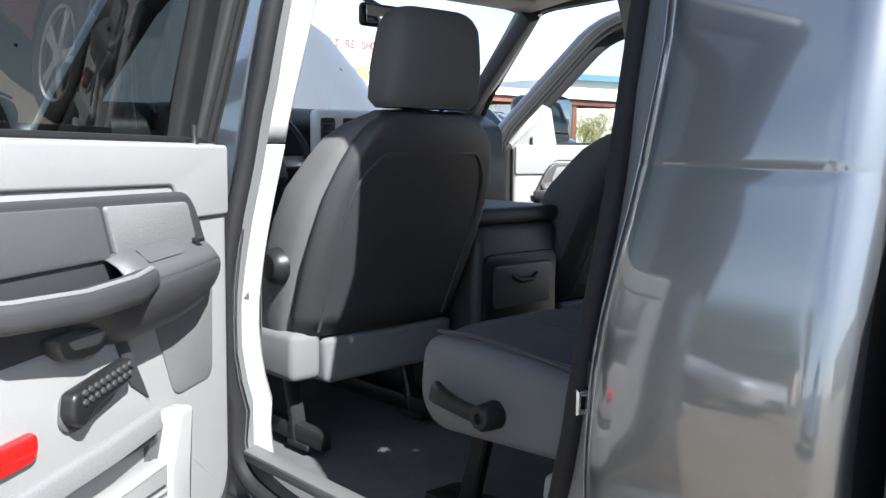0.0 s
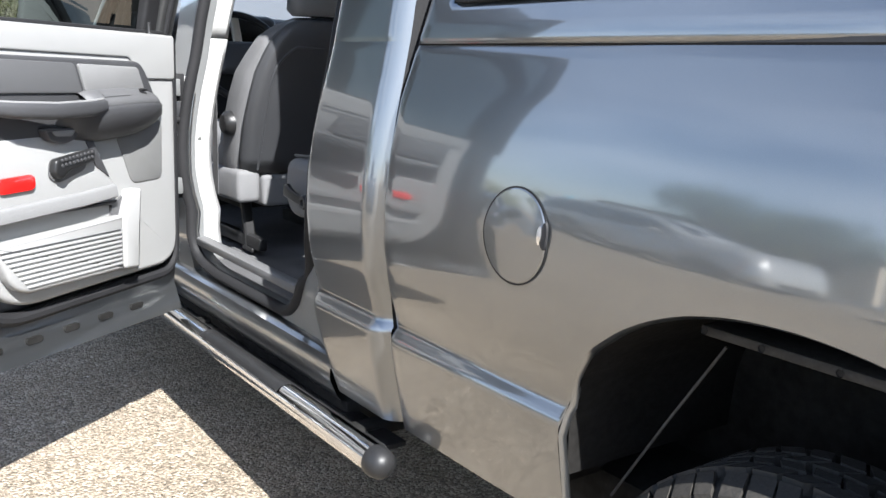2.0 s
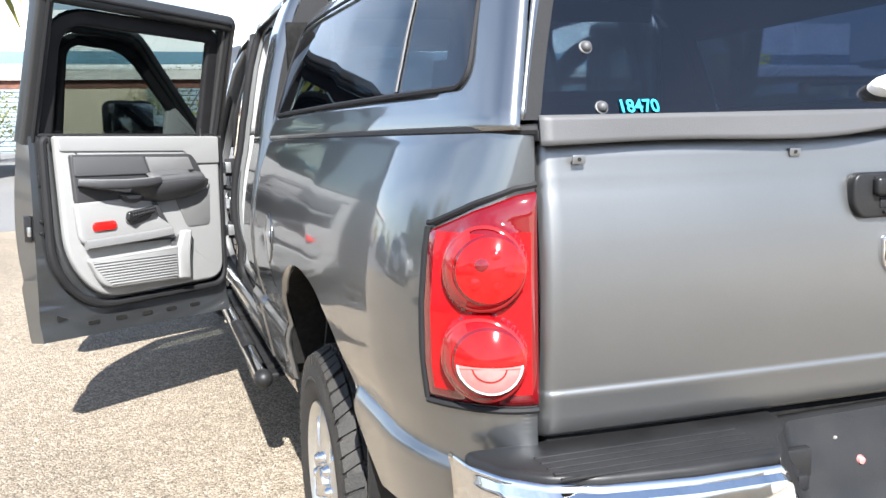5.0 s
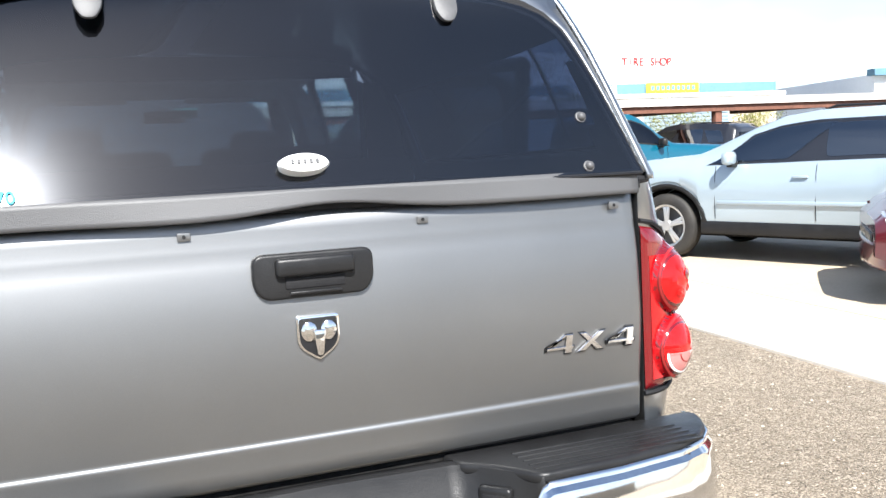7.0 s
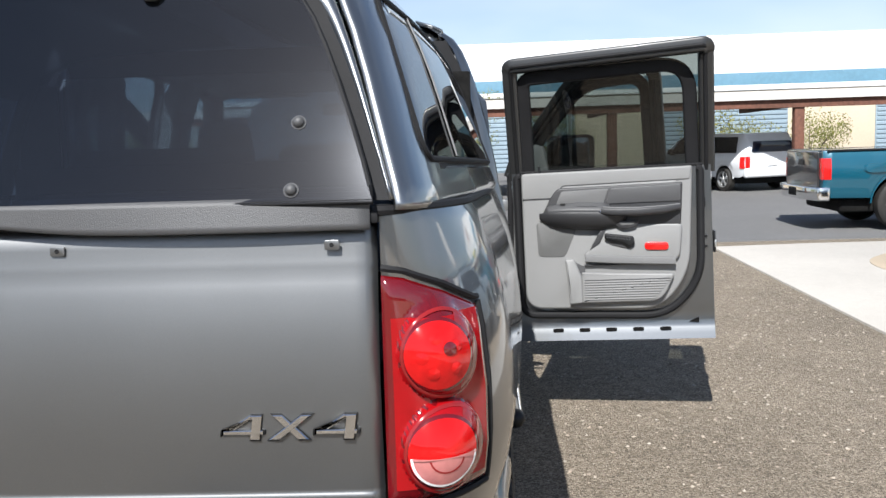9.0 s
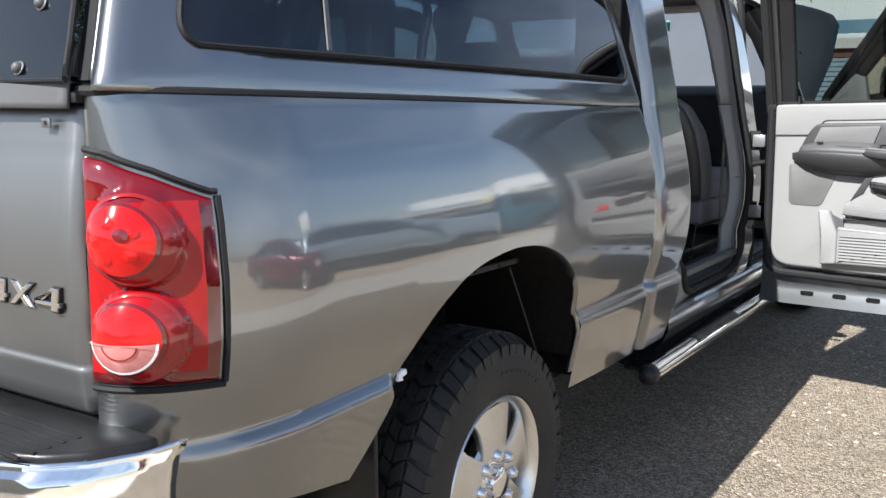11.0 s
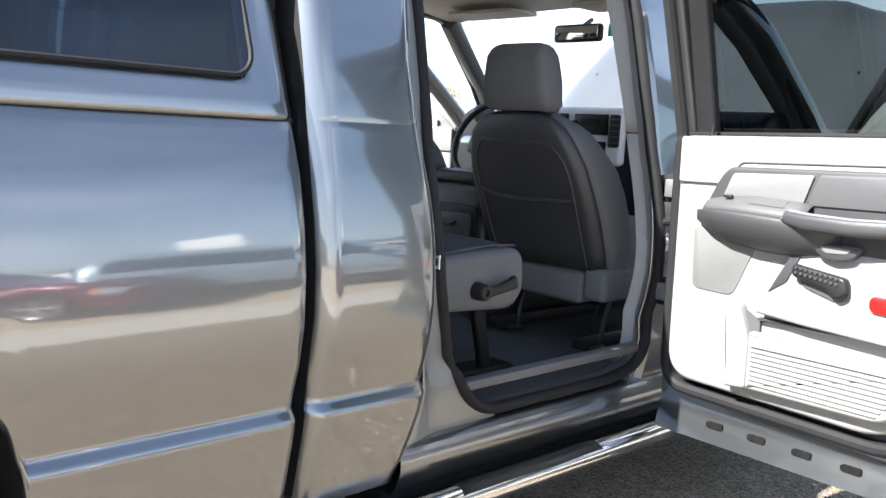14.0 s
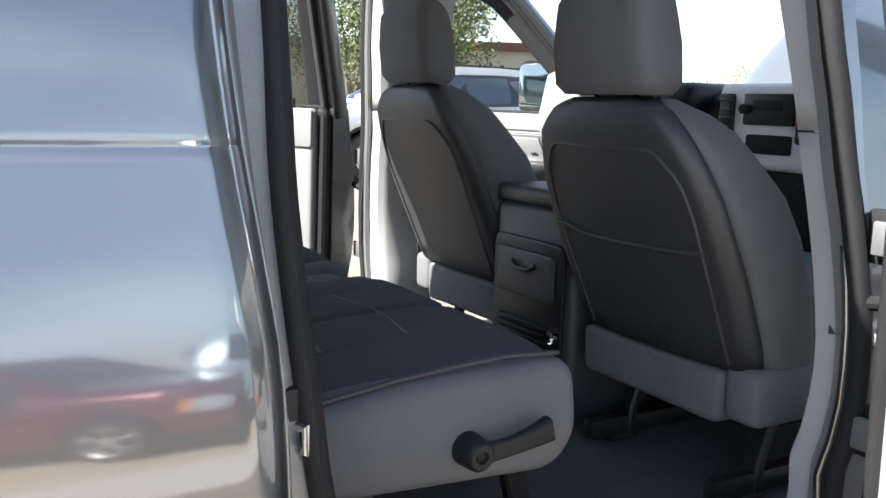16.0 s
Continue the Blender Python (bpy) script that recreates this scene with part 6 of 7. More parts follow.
def ground_mat(name, a, b, c, s1, s2, bump, rough=0.9, dark=0.5, mottle=0.15):
    """Stone-speckled ground: two colours by stone, larger stains, relief."""
    m = bpy.data.materials.new(name)
    m.use_nodes = True
    n, l = m.node_tree.nodes, m.node_tree.links
    bs = n["Principled BSDF"]
    bs.inputs["Roughness"].default_value, bs.inputs["Specular IOR Level"].default_value = rough, 0.25
    co = n.new("ShaderNodeTexCoord")
    vo, no, st = n.new("ShaderNodeTexVoronoi"), n.new("ShaderNodeTexNoise"), n.new("ShaderNodeTexNoise")
    vo.inputs["Scale"].default_value = s1
    no.inputs["Scale"].default_value, no.inputs["Detail"].default_value = s1 * 0.6, 5
    st.inputs["Scale"].default_value, st.inputs["Detail"].default_value, st.inputs["Roughness"].default_value = s2, 6, 0.65
    for q in (vo, no, st):
        l.new(co.outputs["Object"], q.inputs["Vector"])
    sep = n.new("ShaderNodeSeparateColor")
    l.new(vo.outputs["Color"], sep.inputs["Color"])
    ra = n.new("ShaderNodeValToRGB")
    ra.color_ramp.elements[0].color, ra.color_ramp.elements[1].color = (*a, 1), (*b, 1)
    e = ra.color_ramp.elements.new(0.55)
    e.color = (*c, 1)
    l.new(sep.outputs[0], ra.inputs["Fac"])
    r2 = n.new("ShaderNodeValToRGB")
    r2.color_ramp.elements[0].position, r2.color_ramp.elements[1].position = 0.32, 0.72
    r2.color_ramp.elements[0].color, r2.color_ramp.elements[1].color = (dark, dark, dark, 1), (1, 1, 1, 1)
    l.new(st.outputs["Fac"], r2.inputs["Fac"])
    mu = n.new("ShaderNodeMixRGB")
    mu.blend_type = "MULTIPLY"
    mu.inputs["Fac"].default_value = 1
    l.new(ra.outputs["Color"], mu.inputs["Color1"])
    l.new(r2.outputs["Color"], mu.inputs["Color2"])
    mott, r3, m2 = n.new("ShaderNodeTexNoise"), n.new("ShaderNodeValToRGB"), n.new("ShaderNodeMixRGB")
    mott.inputs["Scale"].default_value, mott.inputs["Detail"].default_value, mott.inputs["Roughness"].default_value = 14.0, 7, 0.75
    l.new(co.outputs["Object"], mott.inputs["Vector"])
    r3.color_ramp.elements[0].position, r3.color_ramp.elements[1].position = 0.38, 0.62
    r3.color_ramp.elements[0].color, r3.color_ramp.elements[1].color = (dark * 0.9, dark * 0.84, dark * 0.76, 1), (1.08, 1.06, 1.03, 1)
    l.new(mott.outputs["Fac"], r3.inputs["Fac"])
    m2.blend_type = "MULTIPLY"
    m2.inputs["Fac"].default_value = mottle
    l.new(mu.outputs["Color"], m2.inputs["Color1"])
    l.new(r3.outputs["Color"], m2.inputs["Color2"])
    l.new(m2.outputs["Color"], bs.inputs["Base Color"])
    bp = n.new("ShaderNodeBump")
    bp.inputs["Strength"].default_value, bp.inputs["Distance"].default_value = bump, 0.01
    ad = n.new("ShaderNodeMath")
    ad.operation = "SUBTRACT"
    l.new(no.outputs["Fac"], ad.inputs[0])
    l.new(vo.outputs["Distance"], ad.inputs[1])
    l.new(ad.outputs[0], bp.inputs["Height"])
    l.new(bp.outputs["Normal"], bs.inputs["Normal"])
    return m


GRAVEL = ground_mat("chip-seal gravel", (0.145, 0.121, 0.092), (0.50, 0.437, 0.345), (0.325, 0.272, 0.209), 130.0, 0.6, 0.9, 0.95, 0.72, 0.60)
CONCRETE = ground_mat("pale concrete", (0.55, 0.515, 0.455), (0.66, 0.615, 0.545), (0.60, 0.56, 0.50), 160.0, 0.35, 0.15, 0.85, 0.82)
TANSLAB = ground_mat("tan concrete", (0.46, 0.38, 0.28), (0.56, 0.46, 0.34), (0.51, 0.42, 0.31), 160.0, 0.3, 0.15, 0.85, 0.82)
ASPHALT = ground_mat("grey asphalt", (0.13, 0.13, 0.13), (0.22, 0.215, 0.21), (0.17, 0.168, 0.165), 120.0, 0.2, 0.3, 0.9, 0.8)
WHITEWALL = material("white painted wall", (0.80, 0.80, 0.78), 0.8, 0, 0.04, 0.6, 8.0)
BLUEBAND = material("blue painted band", (0.10, 0.20, 0.27), 0.7, 0, 0.1, 0.8, 6.0)
BEIGEWALL = material("beige stucco", (0.52, 0.44, 0.33), 0.9, 0, 0.06, 0.8, 20.0, 0.3)
SHUTTER = material("blue-grey roller shutter", (0.26, 0.33, 0.38), 0.6, 0.2, 0.08, 1.0, 10.0)
RUST = material("rust-brown steel", (0.13, 0.055, 0.035), 0.8, 0.1, 0.3, 1.5, 12.0)
CANOPYTOP = material("pale canopy fascia", (0.55, 0.52, 0.48), 0.8, 0, 0.08, 1.0, 8.0)
YELLOW = material("yellow sign", (0.75, 0.62, 0.02), 0.6, 0, 0.05, 2.0, 10.0)
BARK = material("bark", (0.11, 0.085, 0.06), 0.9, 0, 0.3, 8.0, 50.0, 0.5)
LEAF = material("yellow-green leaves", (0.10, 0.12, 0.025), 0.7, 0, 0.5, 3.0, 20.0, tint=(0.24, 0.22, 0.05))
LEAFDARK = material("dark green leaves", (0.035, 0.055, 0.015), 0.7, 0, 0.5, 3.0, 20.0, tint=(0.09, 0.11, 0.03))
SILVER = material("silver-blue paint", (0.33, 0.40, 0.45), 0.3, 0.3, 0.03, 2.0, 500.0, coat=1.0)
TEAL = material("teal paint", (0.002, 0.078, 0.125), 0.3, 0.2, 0.05, 2.0, 500.0, coat=1.0)
MAROON = material("maroon paint", (0.11, 0.004, 0.012), 0.3, 0.3, 0.05, 2.0, 500.0, coat=1.0)
PALESILVER = material("pale silver paint", (0.52, 0.52, 0.51), 0.3, 0.3, 0.03, 2.0, 500.0, coat=1.0)
WHITECAR = material("white car paint", (0.72, 0.73, 0.74), 0.3, 0.0, 0.03, 2.0, 300.0, coat=1.0)
BLACKCAR = material("black car paint", (0.01, 0.01, 0.012), 0.3, 0.0, 0.1, 2.0, 300.0, coat=1.0)
CARGLASS = tinted_glass("car window glass", (0.25, 0.28, 0.29), ior=2.3)

g = sheet(lambda x, y: (x, y, 0.0), [-600, -60, -20, 0, 20, 60, 600], [-600, -60, -20, 0, 20, 60, 600])
tagged(part("ground", g, GRAVEL, smooth=False), "sunlit grey-beige chip-seal gravel lot", "ground", kind="structure")
slab = prism([(3.60, -25), (3.66, 0), (3.84, 10.6), (5.2, 10.75), (40, 11.5), (40, -25)], -0.05, 0.022, "z", 0.008)
tagged(part("pavement", slab, CONCRETE), "pale concrete apron with a straight edge", "pavement", kind="structure")
tan = prism(rounded([(4.85, -25), (5.05, 8.9), (6.0, 9.9), (40, 10.4), (40, -25)], 0.6), 0.0, 0.030, "z", 0.003)
tagged(part("pavement", tan, TANSLAB), "tan stained concrete under the parked cars", "pavement", kind="structure")
tagged(part("road", prism([(-60, 10.9), (60, 11.6), (60, 60), (-60, 60)], -0.05, 0.012, "z"), ASPHALT), "grey asphalt drive behind the parked cars", "road", kind="structure")


# ---- other vehicles ----
def vehicle(name, label, category, L, W, st, paint, wheels, R, panes, m, doors=(), suv=False, pickup=False):
    """st: stations (y, under, belt, roof, w belt, w roof) from the rear (y = 0) to the nose."""
    car = tagged(new(name), label, category)
    car.matrix_world = m
    ys, un, be, ro, wb, wr = (np.array(c) for c in zip(*st))
    AR = R * 1.20

    def section(y):
        u, b, r, w, q = (float(np.interp(y, ys, c)) for c in (un, be, ro, wb, wr))
        for wy in wheels:
            if abs(y - wy) < AR:
                u = max(u, R + math.sqrt(max(0, AR ** 2 - (y - wy) ** 2)) * (0.96 if suv else 1.0))
        h = b - u
        return [(w * 0.95, u), (w * 0.985, u + 0.12 * h), (w * 0.985, u + 0.3 * h), (w, u + 0.36 * h), (w, u + 0.62 * h), (w * 0.985, u + 0.85 * h), (w * 0.955, b), (q + (w * 0.955 - q) * 0.5, b + (r - b) * 0.5), (q, b + (r - b) * 0.9), (q * 0.93, r), (q * 0.5, r + 0.012), (0, r + 0.015)]

    def flank_at(y, z):
        sec = section(y)[:10]
        return float(np.interp(z, [c[1] for c in sec], [c[0] for c in sec]))

    def patch(nm, y0, y1, z0, z1, s, mat, parent, out=0.008, text="", slope=0.0, corner=0.0):
        """A piece that follows the body's side, with its corners eased."""
        def f(a, k):
            e = corner * (1 - math.sqrt(max(0.0, 1 - (2 * k - 1) ** 4)))
            y = y0 + e + (y1 - y0 - 2 * e) * a + slope * (k - 0.5)
            z = z0 + (z1 - z0) * k
            d = out if 0 < a < 1 and 0 < k < 1 else -0.004
            return s * (flank_at(y, z) + d), y, z
        return part(nm, sheet(f, [0, 0.03] + steps(0.08, 0.92, 8) + [0.97, 1], [0, 0.03] + steps(0.08, 0.92, 8) + [0.97, 1]), mat, parent, text)
    yy = sorted(set([round(v, 3) for v in steps(0, L, 46)] + [round(wy + k * AR / 10, 3) for wy in wheels for k in range(-10, 11)] + [round(float(v), 3) for v in ys]))
    datas = []
    for s in (1, -1):
        datas.append(sheet(lambda y, i: (s * section(y)[i][0], y, section(y)[i][1]), yy, list(range(12))))
    for y in (0, L):
        sec = section(y)
        datas.append(([(a, y, b) for a, b in sec] + [(-a, y, b) for a, b in sec], [(i, i + 1, 13 + i, 12 + i) for i in range(11)]))
    body = part("body", join(*datas), paint, car, sharp=40)
    part("underside", rbox((0, L / 2, R * 0.95), (W * 0.8, L * 0.9, 0.2), 0.05), DARK, car)
    for s in (1, -1):
        for wy in wheels:
            part("wheel_well", sheet(lambda a, k: (s * (W / 2 - 0.07 - 0.36 * k), wy + AR * 0.99 * math.cos(a), R + AR * 0.95 * math.sin(a)), steps(0, math.pi, 16), [0, 1]), DARK, car)
            part("well_wall", prism([(wy + AR * 0.98 * math.cos(a), R + AR * 0.94 * math.sin(a)) for a in steps(0, math.pi, 14)], s * (W / 2 - 0.46), s * (W / 2 - 0.44), "x"), DARK, car)

    def skin(y, k, s, out):
        sec = section(y)
        p = [Vector((sec[i][0], sec[i][1])) for i in (6, 7, 8)]
        q = p[0].lerp(p[1], k * 2) if k < 0.5 else p[1].lerp(p[2], k * 2 - 1)
        return s * (q.x + out), y, q.y

    def pane(y0, y1, k0, k1, slope, s, out, mat, nm, text=""):
        def f(a, k):
            e = 0.035 * (1 - math.sqrt(max(0.0, 1 - (2 * k - 1) ** 6)))
            return skin(y0 + e + (y1 - y0 - 2 * e) * a + slope * (k - 0.5), k0 + (k1 - k0) * k, s, out)
        part(nm, sheet(f, steps(0, 1, 8), [0, 0.04, 0.1] + steps(0.2, 0.8, 4) + [0.9, 0.96, 1]), mat, car, text)
    for s in (1, -1):
        if not pickup:
            b0, b1, s0, s1, kk0, kk1 = panes[0][0], panes[-1][1], panes[0][4], panes[-1][4], panes[-1][2], panes[-1][3]
            part("window_band", sheet(lambda a, k: skin(b0 + (b1 - b0) * a + (s0 + (s1 - s0) * a) * (k - 0.5), kk0 - 0.02 + (kk1 - kk0 + 0.04) * k, s, 0.005), steps(0, 1, 16), steps(0, 1, 5)), BLACKCAR, car)
        for y0, y1, k0, k1, slope in panes:
            if pickup:
                pane(y0, y1, k0, k1, slope, s, 0.006, RUBBER, "window_seal")
            pane(y0 + 0.03, y1 - 0.03, k0 + 0.05, k1 - 0.05, slope, s, 0.012, DARKGLASS if pickup else CARGLASS, "pane", "dark side window")
        for wy in wheels:
            wprof = [(R * 0.66, 0.085), (R * 0.68, 0.104), (R * 0.8, 0.114), (R * 0.93, 0.104), (R * 0.985, 0.085), (R, 0.06), (R, -0.07), (R * 0.9, -0.1)]
            cx = s * (W / 2 - 0.105)
            wh = part("wheel", lathe([(r, s * h) for r, h in wprof], 40, "x", (cx, wy, R)), TYRE, car)
            part("rim", lathe([(R * 0.67, s * 0.09), (R * 0.64, s * 0.085), (R * 0.60, s * 0.02), (0, s * 0.02)], 32, "x", (cx, wy, R)), ALLOY if pickup else TRIMGREY, wh)
            part("rim_ring", lathe([(R * 0.68, s * 0.092), (R * 0.66, s * 0.108), (R * 0.61, s * 0.099), (R * 0.585, s * 0.05)], 36, "x", (cx, wy, R)), WHEELBRIGHT, wh)
            if pickup:
                part("wheel_disc", lathe([(R * 0.59, s * 0.055), (R * 0.50, s * 0.085), (R * 0.36, s * 0.075), (R * 0.30, s * 0.095), (R * 0.16, s * 0.100), (R * 0.14, s * 0.125), (0, s * 0.128)], 32, "x", (cx, wy, R)), WHEELBRIGHT, wh)
                for k in range(5):
                    a = 2 * math.pi * k / 5
                    part("disc_hole", lathe([(R * 0.085, s * 0.084), (R * 0.08, s * 0.090), (0, s * 0.090)], 12, "x", (cx, wy + R * 0.43 * math.cos(a), R + R * 0.43 * math.sin(a))), DARK, wh)
            else:
                for k in range(5):
                    for tw in (-0.11, 0.11):
                        sp = rbox((s * 0.082, R * 0.34, 0), (0.028, R * 0.52, R * 0.105), 0.010)
                        part("spoke", moved(sp, Matrix.Translation((cx, wy, R)) @ Matrix.Rotation(2 * math.pi * k / 5 + 0.3 + tw, 4, "X")), WHEELBRIGHT, wh)
            part("hub", lathe([(0, s * 0.104), (R * 0.15, s * 0.102), (R * 0.20, s * 0.07)], 16, "x", (cx, wy, R)), WHEELBRIGHT, wh)
            if suv:
                def flare(a, k):
                    y, z = wy + (AR + 0.065 * k) * math.cos(a) * (1 + 0.02 * k), R + (AR + 0.065 * k) * 0.96 * math.sin(a)
                    return s * (flank_at(y, max(z, section(y)[0][1] + 0.01)) + (0.016 if 0.05 < k < 0.95 else 0.0)), y, z
                part("arch_trim", sheet(flare, steps(-0.12, math.pi + 0.12, 26), [0, 0.1, 0.5, 0.9, 1]), BLACKPL, car, "black plastic arch flare")
            else:
                lip = [(s * (section(wy + AR * math.cos(a))[0][0] + 0.008), wy + AR * math.cos(a), R + AR * math.sin(a)) for a in steps(0.05, math.pi - 0.05, 20)]
                part("arch_lip", sweep(lip, ring(0.012, 6), False, (1, 0, 0)), paint, car)
        for y in doors:
            part("door_seam", sweep([(s * (section(y)[i][0] + 0.001), y, section(y)[i][1]) for i in (1, 3, 5, 6)], ring(0.004, 5), False, (0, 1, 0)), RUBBER, car)
        for y in doors[:-1] if len(doors) > 1 else doors:
            if not pickup or y > 2.5:
                z = section(y)[5][1] - 0.03
                part("door_handle", rbox((s * (flank_at(y, z) + 0.015), y + 0.16, z), (0.035, 0.17, 0.03), 0.012), paint, car)
        my = panes[-1][1] - 0.10
        sec = section(my)
        mir = part("wing_mirror", rbox((s * (sec[6][0] + 0.12), my, sec[6][1] + 0.09), (0.20, 0.11, 0.15), 0.05, 3), paint if suv else BLACKPL, car)
        part("mirror_stalk", rbox((s * (sec[6][0] + 0.04), my, sec[6][1] + 0.015), (0.16, 0.07, 0.05), 0.015), BLACKPL, mir)
        zt = section(L - 0.35)[5][1]
        lamp = patch("headlamp", L - 0.36, L - 0.07, zt - 0.17, zt - 0.005, s, HEADLENS, car, 0.010, "clear headlamp with an amber corner", 0.05)
        patch("amber_corner", L - 0.40, L - 0.31, zt - 0.15, zt - 0.015, s, AMBER, lamp, 0.014, "", 0.05)
        zt = section(0.12)[5][1]
        patch("rear_lamp", 0.0, 0.16 if not pickup else 0.10, zt - 0.30, zt + 0.02, s, REDREF, car, 0.012, "red rear lamp")
        part("rear_lamp", rbox((s * (section(0)[5][0] - 0.08), 0.0, zt - 0.14), (0.15, 0.03, 0.32), 0.012), REDREF, car, "red rear lamp")
        if suv:
            part("sill_cladding", rbox((s * (W / 2 - 0.045), (wheels[0] + wheels[1]) / 2, 0.375), (0.06, wheels[1] - wheels[0] - 2 * AR + 0.02, 0.15), 0.02), BLACKPL, car, "black sill cladding")
            part("door_moulding", rbox((s * (W / 2 + 0.004), (doors[0] + doors[-1]) / 2, 0.66), (0.03, doors[-1] - doors[0] - 0.06, 0.045), 0.014), paint, car, "body-coloured door moulding")
            part("roof_rail", tube([(s * 0.58, y, section(y)[9][1] + dz) for y, dz in ((0.55, -0.01), (0.65, 0.035), (1.95, 0.035), (2.1, -0.01))], 0.014, 8), BLACKPL, car)
        if pickup:
            patch("bed_flare", wheels[0] - AR * 1.28, wheels[0] + AR * 1.28, 0.86, 1.00, s, paint, car, 0.030, "", 0.0, 0.16)
            part("bed_rail", sweep([(s * 0.90, y, RAILTOP) for y in (0.05, 1.0, 2.04)], rounded([(-0.05, -0.012), (0.05, -0.012), (0.05, 0.014), (-0.05, 0.014)], 0.008, 2), False, (0, 0, 1)), BLACKPL, car, "black bed rail cap")
    # windscreens
    def across(y0, y1, nm):
        def f(u, t):
            y = y0 + (y1 - y0) * t
            sec = section(y)
            return u * sec[9][0] * 0.92, y, sec[9][1] + 0.014
        part(nm, sheet(f, steps(-1, 1, 7), steps(0, 1, 6)), DARKGLASS, car)
    i = int(np.argmax(ro))
    nose = [k for k in range(len(ys)) if ro[k] <= be[k] + 0.12 and ys[k] > ys[i]]
    if nose:
        top = [k for k in range(len(ys)) if ro[k] > ro[i] - 0.12][-1]
        across(float(ys[top]) + 0.06, float(ys[nose[0]]) - 0.06, "windscreen")
    if pickup:
        part("rear_window", prism(rounded([(-0.62, 1.36), (0.62, 1.36), (0.56, RTOP - 0.09), (-0.56, RTOP - 0.09)], 0.05), 2.052, 2.10, "y", 0.006), DARKGLASS, car, "dark rear cab window")
        part("tailgate", prism(rounded([(-0.76, 0.60), (0.76, 0.60), (0.76, RAILTOP - 0.01), (-0.76, RAILTOP - 0.01)], 0.03), -0.035, 0.02, "y", 0.012), BLACKCAR, car, "black tailgate")
        part("tailgate_handle", rbox((0, -0.04, 1.02), (0.26, 0.02, 0.09), 0.01), BLACKPL, car)
        bump = part("rear_bumper", prism(rounded([(-0.98, 0.10), (-0.96, -0.10), (-0.55, -0.17), (0.55, -0.17), (0.96, -0.10), (0.98, 0.10)], 0.06), 0.46, 0.66, "z", 0.02, 3), CHROME, car, "chrome step bumper")
        part("plate_recess", rbox((0, -0.165, 0.57), (0.36, 0.03, 0.13), 0.01), DARK, bump)
        part("front_bumper", rbox((0, L - 0.02, 0.55), (W * 0.9, 0.16, 0.26), 0.06, 3), CHROME, car)
    else:
        w = section(0.12)
        zr = w[6][1]
        part("rear_glass", prism(rounded([(-0.66, zr + 0.04), (0.66, zr + 0.04), (0.58, zr + (w[9][1] - zr) * 0.80), (-0.58, zr + (w[9][1] - zr) * 0.80)], 0.06), -0.03 if not suv else 0.0, 0.12, "y", 0.01), DARKGLASS, car, "dark rear window")
        part("plate", rbox((0, -0.02, zr - 0.24), (0.32, 0.02, 0.16), 0.005), WHITEPL, car)
        fb = lambda a, k: (math.sin(a) * (float(np.interp(L - 0.14, ys, wb)) * 0.99), L - 0.34 + 0.37 * max(0.0, math.cos(a)) ** 0.45, 0.30 + 0.20 * k)
        part("front_bumper", sheet(fb, steps(-math.pi / 2, math.pi / 2, 24), [0, 0.15, 0.85, 1]), BLACKPL if suv else paint, car, "black lower bumper" if suv else "", thick=0.03)
        part("rear_bumper", rbox((0, 0.02, 0.50), (W * 0.93, 0.16, 0.26), 0.06, 3), paint, car)
        grille = part("grille", rbox((0, L - 0.005, section(L)[3][1]), (W * 0.52, 0.03, 0.16), 0.02), BLACKPL, car)
        for k in range(7):
            part("grille_slot", rbox((-0.36 + 0.12 * k, L + 0.012, section(L)[3][1]), (0.025, 0.012, 0.15), 0.004, 1), CHROME, grille)
    return car


RAILTOP, RTOP = 1.20, 1.86
WHEELBRIGHT = material("bright wheel paint", (0.50, 0.50, 0.50), 0.30, 0.75, 0.05, 10.0, 200.0)
HEADLENS = material("clear headlamp lens", (0.55, 0.57, 0.58), 0.12, 0.5, 0.15, 30.0, 90.0, coat=1.0)
AMBER = material("amber lens", (0.62, 0.22, 0.05), 0.15, 0.0, 0.1, 30.0, 90.0, coat=1.0)
# stations: (y, under, belt, roof, half width at belt, half width of roof)
SUV = [(0, 0.46, 1.02, 1.30, 0.82, 0.62), (0.12, 0.44, 1.08, 1.56, 0.92, 0.67), (0.35, 0.42, 1.10, 1.70, 0.96, 0.69), (1.2, 0.40, 1.09, 1.76, 0.97, 0.71), (2.05, 0.40, 1.07, 1.765, 0.97, 0.71), (2.45, 0.40, 1.06, 1.71, 0.97, 0.70), (2.80, 0.40, 1.06, 1.56, 0.97, 0.72), (3.28, 0.40, 1.06, 1.30, 0.97, 0.78), (3.44, 0.40, 1.07, 1.19, 0.97, 0.82), (3.9, 0.40, 1.05, 1.155, 0.965, 0.83), (4.32, 0.40, 1.02, 1.12, 0.95, 0.82), (4.52, 0.42, 0.98, 1.08, 0.925, 0.79), (4.64, 0.44, 0.94, 1.03, 0.88, 0.74), (4.71, 0.46, 0.88, 0.96, 0.81, 0.68), (4.75, 0.50, 0.80, 0.86, 0.70, 0.60)]
SUVPANES = [(0.42, 1.00, 0.10, 0.80, 0.20), (1.06, 1.96, 0.08, 0.86, 0.02), (2.04, 3.02, 0.08, 0.88, -0.48)]
SUVARGS = dict(doors=(1.02, 2.0, 3.14), suv=True)
SUVLOW = [(y, u, b, r if y > 3.4 else b + (r - b) * 0.80, w, q) for y, u, b, r, w, q in SUV]
